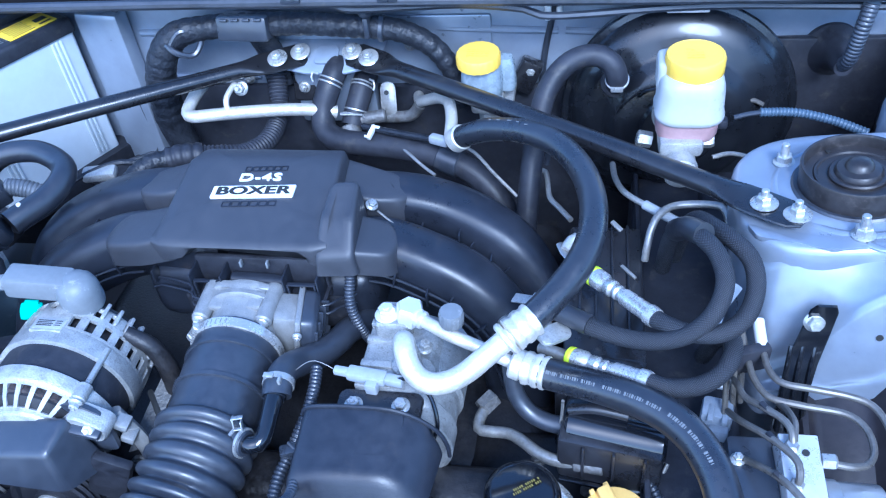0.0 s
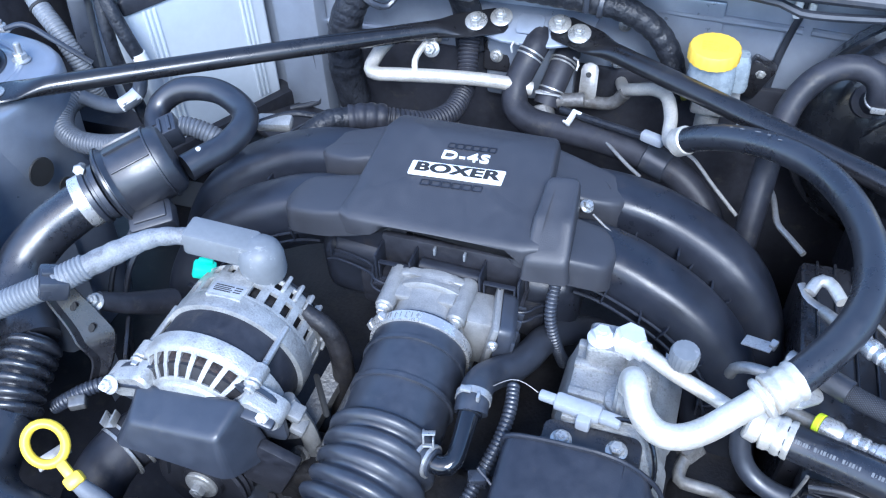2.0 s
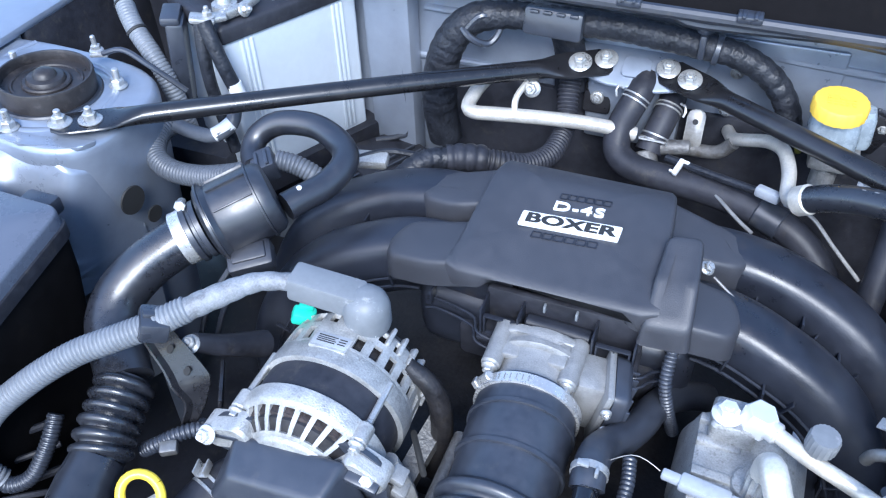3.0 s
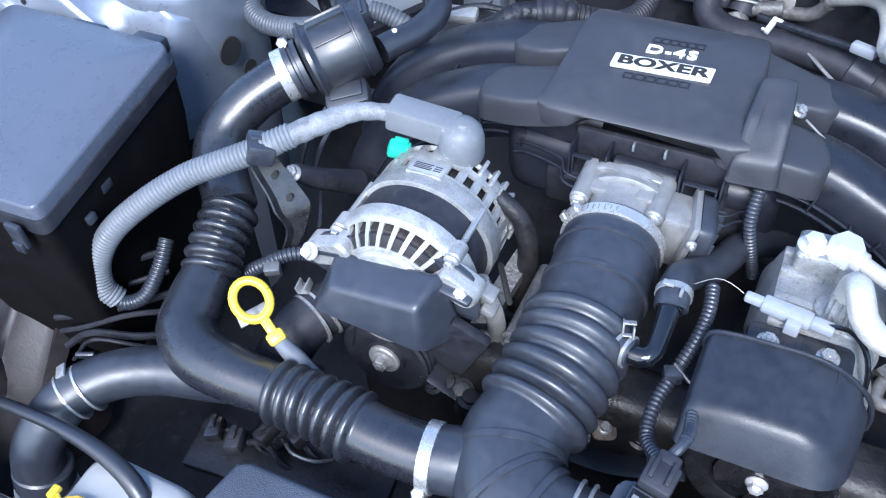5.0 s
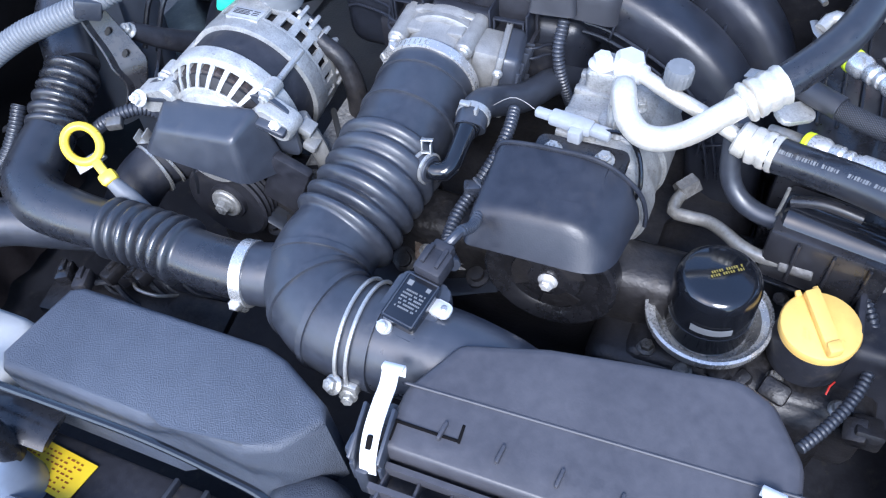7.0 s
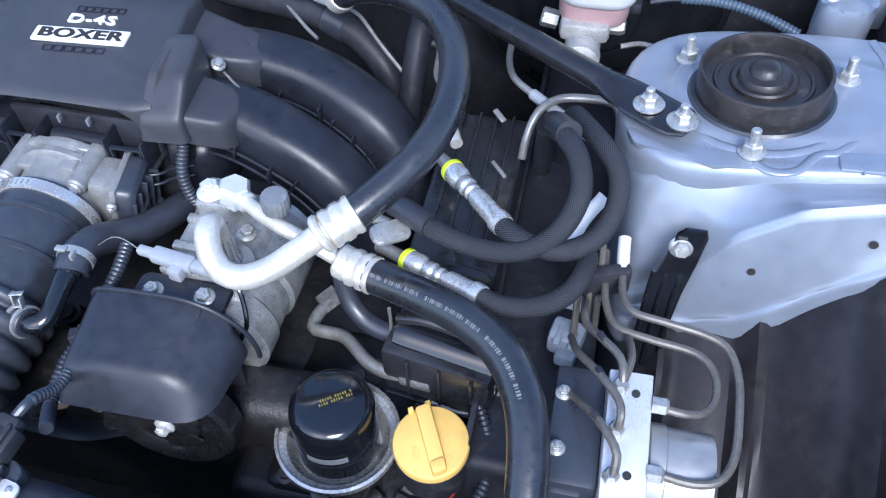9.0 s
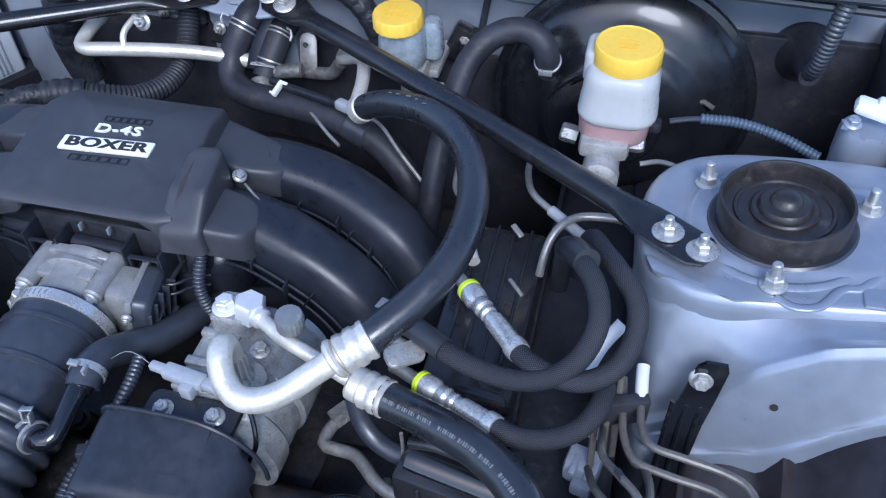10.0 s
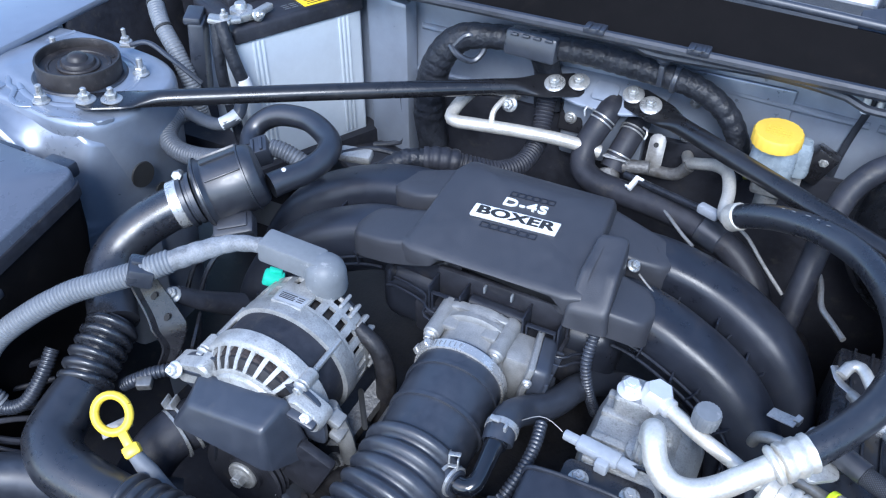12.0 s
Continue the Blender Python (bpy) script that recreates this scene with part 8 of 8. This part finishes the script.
for y in (-0.268, -0.318):
    part("nut", lathe([(0.0068, 0), (0.0068, 0.01), (0.005, 0.012)], (0.563, y, 0.786 + (y + 0.296) * 0.16), (1, 0, 0), 6), ZINC, hu)
for y in (-0.262, -0.295, -0.328):
    part("nut", lathe([(0.0062, 0), (0.0062, 0.008), (0.0045, 0.010)], (0.539, y, 0.788 + (y + 0.296) * 0.16), (0, 0, 1), 6), ZINC, hu)
part("brake_line", tube([(0.533, -0.118, 0.79), (0.534, -0.14, 0.785), (0.536, -0.168, 0.785), (0.545, -0.186, 0.788), (0.57, -0.192, 0.789), (0.60, -0.197, 0.788), (0.618, -0.206, 0.787), (0.626, -0.23, 0.786), (0.626, -0.265, 0.785), (0.623, -0.295, 0.783), (0.613, -0.314, 0.782), (0.595, -0.32, 0.782), (0.57, -0.318, 0.783)], 0.0032, 10), LINE, hu)
part("white_sleeve", tube([(0.5325, -0.114, 0.793), (0.533, -0.127, 0.789), (0.534, -0.142, 0.785)], 0.0055, 12), WHITE, hu, "white plastic sleeve")
part("brake_line", tube([(0.519, -0.12, 0.78), (0.521, -0.15, 0.777), (0.524, -0.175, 0.777), (0.534, -0.196, 0.779), (0.56, -0.204, 0.78), (0.595, -0.21, 0.78), (0.609, -0.224, 0.78), (0.611, -0.245, 0.78), (0.603, -0.262, 0.782), (0.588, -0.268, 0.785), (0.57, -0.268, 0.788)], 0.0032, 10), LINE, hu)
part("brake_line", tube([(0.508, -0.16, 0.76), (0.507, -0.19, 0.785), (0.51, -0.206, 0.79), (0.522, -0.224, 0.80), (0.536, -0.242, 0.806), (0.540, -0.256, 0.805), (0.539, -0.263, 0.797)], 0.0032, 10), LINE, hu)
part("brake_line", tube([(0.50, -0.2, 0.76), (0.506, -0.23, 0.785), (0.523, -0.257, 0.802), (0.538, -0.28, 0.808), (0.5405, -0.292, 0.803), (0.539, -0.296, 0.795)], 0.0032, 10), LINE, hu)
part("brake_line", tube([(0.50, -0.24, 0.75), (0.508, -0.268, 0.782), (0.525, -0.293, 0.80), (0.539, -0.315, 0.803), (0.5405, -0.325, 0.796), (0.539, -0.33, 0.788)], 0.0032, 10), LINE, hu)
part("brake_line", tube([(0.543, -0.2, 0.775), (0.545, -0.22, 0.79), (0.545, -0.24, 0.80), (0.541, -0.258, 0.802)], 0.0032, 10), LINE, hu)
for x, y in ((0.5075, -0.135), (0.515, -0.13), (0.4985, -0.15)):
    part("brake_line", tube([(x, y, 0.80), (x + 0.002, y - 0.02, 0.77), (x + 0.004, y - 0.035, 0.73)], 0.003, 8), LINE, hu)
for p, a in (((0.523, -0.2255, 0.801), -55), ((0.524, -0.2575, 0.8025), -55), ((0.525, -0.2935, 0.80), -55)):
    part("sleeve", box(p, (0.012, 0.005, 0.006), 0.001, (0, 0, a)), MATTE, hu)
part("line_holder", box((0.522, -0.148, 0.775), (0.04, 0.012, 0.03), 0.003, (0, 0, 20)), MATTE, hu)
pg = thing("sensor_plug", (0.497, -0.17, 0.7), "grey-blue plastic sensor plug beside the brake lines", "connector")
part("body", join(box((0.497, -0.176, 0.722), (0.03, 0.026, 0.026), 0.005, (0, 0, -12)), box((0.49, -0.183, 0.733), (0.006, 0.02, 0.006), 0.0015, (0, 0, -12)), box((0.503, -0.186, 0.733), (0.006, 0.02, 0.006), 0.0015, (0, 0, -12)), box((0.498, -0.192, 0.715), (0.018, 0.012, 0.016), 0.003, (0, 0, -12))), PALEGREY, pg)
part("cuff", rod((0.50, -0.155, 0.735), (0.502, -0.142, 0.745), 0.0095, None, 16, 0.002), CLEARP, pg)
part("stem", rod((0.497, -0.18, 0.62), (0.497, -0.178, 0.71), 0.012, None, 12), MATTE, pg)
bk = thing("unit_bracket", (0.57, -0.15, 0.74), "gloss black stepped steel bracket bolted to the strut tower", "bracket")
part("plate", loft([[(x0, y + t, z), (x1, y + t, z), (x1, y + t - 0.003, z), (x0, y + t - 0.003, z)] for z, x0, x1, y, t in ((0.834, 0.576, 0.592, -0.130, 0), (0.828, 0.570, 0.594, -0.131, 0), (0.80, 0.564, 0.590, -0.137, 0), (0.775, 0.556, 0.584, -0.147, 0), (0.74, 0.552, 0.578, -0.163, 0), (0.68, 0.546, 0.574, -0.19, 0))]), GLOSS, bk)
for x in (0.556, 0.566, 0.577):
    part("rib", tube([(x + 0.003, -0.142, 0.79), (x, -0.158, 0.76), (x - 0.002, -0.182, 0.71)], 0.0026, 8), GLOSS, bk)
part("bolt", hexbolt((0.5755, -0.1345, 0.816), (0.0, -1, 0.35), 0.0070, 0.0), ZINC, bk)
wp = thing("wing_wire", (0.7, 0.13, 0.9), "white wire clip with thin black cable on the inner wing", "cable clip")
part("clip", moved(join(box((0, 0, 0), (0.034, 0.02, 0.013), 0.005), box((0.01, 0.004, 0.006), (0.02, 0.014, 0.008), 0.003)), pose(0.703, 0.135, 0.903, 0, 8, -12)), WHITE, wp)
part("cable", tube([(0.715, 0.13, 0.906), (0.73, 0.11, 0.905), (0.745, 0.075, 0.90), (0.765, 0.03, 0.898)], 0.0028, 8), PLASTIC, wp)
part("bolt", hexbolt((0.685, 0.118, 0.896), (0, -0.2, 1), 0.0055, 0.0), PAINT, wp)
gr = thing("firewall_grommet", (0.66, 0.32, 0.83), "dark rubber cable grommet in the firewall corner", "grommet")
part("boot", lathe([(0.036, 0), (0.034, 0.008), (0.026, 0.014), (0.014, 0.035), (0.011, 0.07)], (0.67, 0.333, 0.84), (0, -1, 0.15), 36), MATTE, gr)
part("cable", tube([(0.67, 0.27, 0.85), (0.672, 0.255, 0.87), (0.675, 0.25, 0.91), (0.68, 0.255, 0.94)], 0.0085, 12, 0.004, rib=(0.005, 0.001, 0, 1)), PLASTIC, gr)

# ---- fuse box and radiator corner ----
fb = thing("fuse_box", (-0.56, -0.28, 0.7), "black plastic fuse box with smooth lid, sky sheen painted in grey", "fuse box")


def tilt_z(x, y):
    return 0.866 + 0.10 * (y + 0.18)


def fuse_ring(k, dz, grow=0.0):
    pts = densify(round_poly([(-0.70, -0.160), (-0.470, -0.163), (-0.450, -0.392), (-0.70, -0.402)], [0.012, 0.016, 0.012, 0.012], 5), 0.02)
    cx, cy = -0.58, -0.28
    return [(cx + (x - cx) * k, cy + (y - cy) * k - grow, tilt_z(x, y) + dz) for x, y in pts]


# lid paler than the black body: sky sheen painted into its colour
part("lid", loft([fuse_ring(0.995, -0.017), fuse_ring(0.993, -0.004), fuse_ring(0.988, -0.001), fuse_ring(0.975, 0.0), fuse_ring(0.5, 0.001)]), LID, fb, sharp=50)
part("rim", loft([fuse_ring(1.015, -0.032), fuse_ring(1.015, -0.018), fuse_ring(1.012, -0.0165), fuse_ring(0.99, -0.016)]), MATTE, fb)
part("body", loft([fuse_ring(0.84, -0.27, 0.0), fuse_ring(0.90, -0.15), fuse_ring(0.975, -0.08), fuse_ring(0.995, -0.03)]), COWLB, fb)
part("latch", join(box((-0.478, -0.402, 0.812), (0.018, 0.006, 0.028), 0.002), box((-0.478, -0.406, 0.80), (0.012, 0.004, 0.012), 0.001)), PLASTIC, fb)
part("latch", box((-0.461, -0.31, 0.80), (0.006, 0.016, 0.012), 0.002, (0, 0, 5)), PLASTIC, fb)
part("latch", box((-0.4525, -0.345, 0.79), (0.006, 0.012, 0.01), 0.002, (0, 0, 5)), PLASTIC, fb)
part("rear_latch", box((-0.52, -0.152, 0.845), (0.04, 0.03, 0.02), 0.004), PLASTIC, fb)
part("rear_latch", box((-0.60, -0.155, 0.85), (0.05, 0.02, 0.012), 0.003), PLASTIC, fb)

rhs = thing("radiator_hose", (-0.35, -0.44, 0.68), "black rubber upper radiator hose with wire clamp", "radiator hose")
part("hose", tube([(-0.21, -0.36, 0.665), (-0.25, -0.385, 0.683), (-0.295, -0.405, 0.695), (-0.345, -0.422, 0.70), (-0.385, -0.448, 0.70), (-0.41, -0.482, 0.692), (-0.425, -0.52, 0.66), (-0.43, -0.54, 0.60)], [0.022, 0.023, 0.0235, 0.0235, 0.0235, 0.0235, 0.0235, 0.0235], 26), RUBBER, rhs)
cl = part("clamp", join(band(((-0.396, -0.462, 0.697), (-0.402, -0.47, 0.694)), 0.0245, 0.003, 0.0012), band(((-0.406, -0.475, 0.693), (-0.411, -0.483, 0.69)), 0.0245, 0.003, 0.0012), box((-0.415, -0.467, 0.719), (0.010, 0.014, 0.003), 0.001, (0, -25, 40))), ZINC, rhs, "pale steel wire clamp")
part("collar", lathe([(0.026, 0), (0.028, 0.002), (0.028, 0.02), (0.026, 0.022)], (-0.428, -0.533, 0.615), (0.1, 0.3, 1), 30), PLASTIC, rhs)
part("clamp", join(band(((-0.428, -0.536, 0.605), (-0.429, -0.539, 0.598)), 0.0285, 0.003, 0.0012), band(((-0.4285, -0.538, 0.592), (-0.429, -0.540, 0.585)), 0.0285, 0.003, 0.0012)), ZINC, rhs, "pale steel wire clamp")
wt = thing("washer_tank", (-0.28, -0.54, 0.62), "white plastic washer bottle neck with yellow cap", "washer tank")
part("tank", loft([[(-0.283 + x * k, -0.562 + y * k, z + 0.05 * (y * k)) for x, y in rounded(0.112, 0.112, 0.022)] for z, k in ((0.60, 1.0), (0.685, 1.0), (0.697, 0.96), (0.703, 0.86), (0.705, 0.6))]), MILK, wt, sharp=50)
wcp = part("cap", lathe([(0.0245, 0), (0.026, 0.001), (0.026, 0.010), (0.0245, 0.0125), (0.0, 0.013)], (-0.309, -0.578, 0.702), (0, 0, 1), 40, wave=(16, 0.0008)), YELLOW, wt, "yellow cap with raised print")
part("print", bars([(-0.01 + 0.005 * i, 0.004, 0.0035, 0.003) for i in range(5)] + [(0, -0.006, 0.01, 0.005)], pose(-0.309, -0.578, 0.7151)), AMBER, wcp)
part("tag", join(box((-0.335, -0.560, 0.717), (0.008, 0.012, 0.006), 0.002), tube([(-0.332, -0.560, 0.717), (-0.325, -0.564, 0.716), (-0.32, -0.567, 0.714)], 0.0018, 6)), LEMON, wt, "small yellow tag")
wh = solo("washer_hose", tube([(-0.47, -0.51, 0.70), (-0.42, -0.512, 0.715), (-0.375, -0.513, 0.722), (-0.33, -0.516, 0.722), (-0.295, -0.522, 0.717), (-0.273, -0.53, 0.707), (-0.263, -0.537, 0.69)], [0.0055, 0.006, 0.0065, 0.0075, 0.0085, 0.0085, 0.0085], 14), HOSE, "black rubber hose into the washer tank", "hose")
pr = thing("prop_rod", (-0.15, -0.58, 0.74), "thin black bonnet prop rod with rubber grip lying across the nose", "prop rod")
part("rod", tube([(-0.48, -0.59, 0.738), (-0.34, -0.586, 0.74), (-0.19, -0.582, 0.741), (-0.06, -0.579, 0.741), (0.02, -0.582, 0.739), (0.06, -0.586, 0.735), (0.085, -0.60, 0.725), (0.1, -0.62, 0.70)], 0.0034, 10), GLOSS, pr)
part("grip", tube([(-0.243, -0.5838, 0.741), (-0.238, -0.5836, 0.741), (-0.216, -0.5828, 0.741), (-0.21, -0.5826, 0.741)], [0.005, 0.008, 0.008, 0.005], 14), RUBBER, pr)
rp = thing("radiator_shroud", (-0.15, -0.61, 0.63), "black plastic radiator shroud with yellow caution label", "radiator shroud")
part("plate", box((-0.115, -0.61, 0.63), (0.25, 0.07, 0.03), 0.006, (-8, 0, 0)), MATTE, rp)
for i in range(4):
    part("rib", box((-0.06 + 0.03 * i, -0.605, 0.648), (0.004, 0.06, 0.01), 0.001, (-8, 0, 0)), PLASTIC, rp)
lb2 = part("caution_label", box((-0.175, -0.606, 0.6475), (0.080, 0.038, 0.001), 0.0002, (-8, 0, -4)), LABELY, rp, "yellow caution label")
part("print", bars([(-0.030 + 0.0052 * k + 0.001 * (i % 2), 0.0135 - 0.0046 * i, 0.0038 - 0.0008 * ((i + k) % 3), 0.0015) for i in range(7) for k in range(12) if (i * 5 + k) % 7], pose(-0.175, -0.606, 0.6482, -8, 0, -4)), REDINK, lb2)
part("mark", bars([(0, 0, 0.012, 0.014)], pose(-0.228, -0.600, 0.648, -8, 0, 10)), PRINT, rp)
part("bracket", tube([(-0.25, -0.60, 0.705), (-0.20, -0.595, 0.71), (-0.15, -0.59, 0.70)], 0.018, 8, flat=0.3), BRACKET, rp)
part("bolt", hexbolt((-0.181, -0.6165, 0.737), (0, -0.2, 1), 0.0085, 0.0, 1.5), BRACKET, rp, "dark flange bolt")
part("bolt_boss", rod((-0.181, -0.6165, 0.69), (-0.181, -0.6165, 0.737), 0.014, None, 16), BRACKET, rp)
ls = thing("front_wiring", (-0.45, -0.45, 0.68), "tangled black wires and clips beside the radiator hose", "wiring")
rr3 = random.Random(11)
for i in range(7):
    x, y = -0.40 - 0.02 * i, -0.42 + 0.012 * i
    part("wire", tube([(x + 0.06, y + 0.06, 0.62 + 0.01 * i), (x + 0.02, y + 0.02, 0.66 + rr3.uniform(-.01, .02)), (x - 0.03, y, 0.66 + rr3.uniform(-.02, .02)), (x - 0.07, y - 0.01, 0.63)], rr3.choice((0.0022, 0.0032, 0.0042)), 8), MATTE, ls)
part("clip", box((-0.445, -0.425, 0.672), (0.02, 0.005, 0.012), 0.002, (20, 0, 25)), PLASTIC, ls)

wa = thing("wiper_pivot", (0.33, 0.40, 1.0), "grey wiper arm pivot standing on the cowl grille", "wiper")
part("post", moved(loft([[(x * k, y * k, z) for x, y in rounded(0.03, 0.024, 0.008)] for z, k in ((-0.005, 1.1), (0.02, 0.95), (0.026, 0.85))]), pose(0.30, 0.375, 1.004)), PLASTIC, wa)
part("nut_cap", lathe([(0.011, 0), (0.012, 0.003), (0.011, 0.012), (0.006, 0.016), (0, 0.017)], (0.30, 0.375, 1.029), (0, 0, 1), 20), PALEGREY, wa)
part("arm", tube([(0.30, 0.375, 1.04), (0.33, 0.40, 1.05), (0.42, 0.43, 1.062), (0.55, 0.45, 1.06)], 0.007, 10), PALEGREY, wa)

fc = thing("connector_cluster", (-0.24, -0.45, 0.66), "dusty black connectors and wires behind the air duct", "connector")
rr5 = random.Random(21)
for i in range(5):
    x, y = -0.268 + 0.019 * i + rr5.uniform(-.006, .006), -0.445 + 0.007 * i + rr5.uniform(-.008, .008)
    part("plug", moved(join(box((0, 0, 0), (0.016, 0.022, 0.014), 0.003), box((0, 0.004, 0.008), (0.006, 0.014, 0.004), 0.001)), pose(x, y, 0.672 + rr5.uniform(-.006, .006), rr5.uniform(-15, 15), rr5.uniform(-15, 15), rr5.uniform(-40, 40))), rr5.choice((MATTE, GRIME, BRACKET)), fc)
    part("wire", tube([(x, y, 0.672), (x + 0.02, y + 0.012, 0.662 + rr5.uniform(0, .008)), (x + 0.045, y + 0.006, 0.652), (x + 0.07, y + 0.02, 0.63)], rr5.choice((0.002, 0.003)), 8), BLACKTAPE, fc)
part("loop", tube([(-0.212, -0.422, 0.66), (-0.195, -0.432, 0.668), (-0.175, -0.43, 0.665), (-0.165, -0.415, 0.65)], 0.0018, 8), STEEL, fc)
part("shelf", box((-0.20, -0.44, 0.645), (0.2, 0.05, 0.012), 0.004, (4, 0, 6)), GRIME, fc)
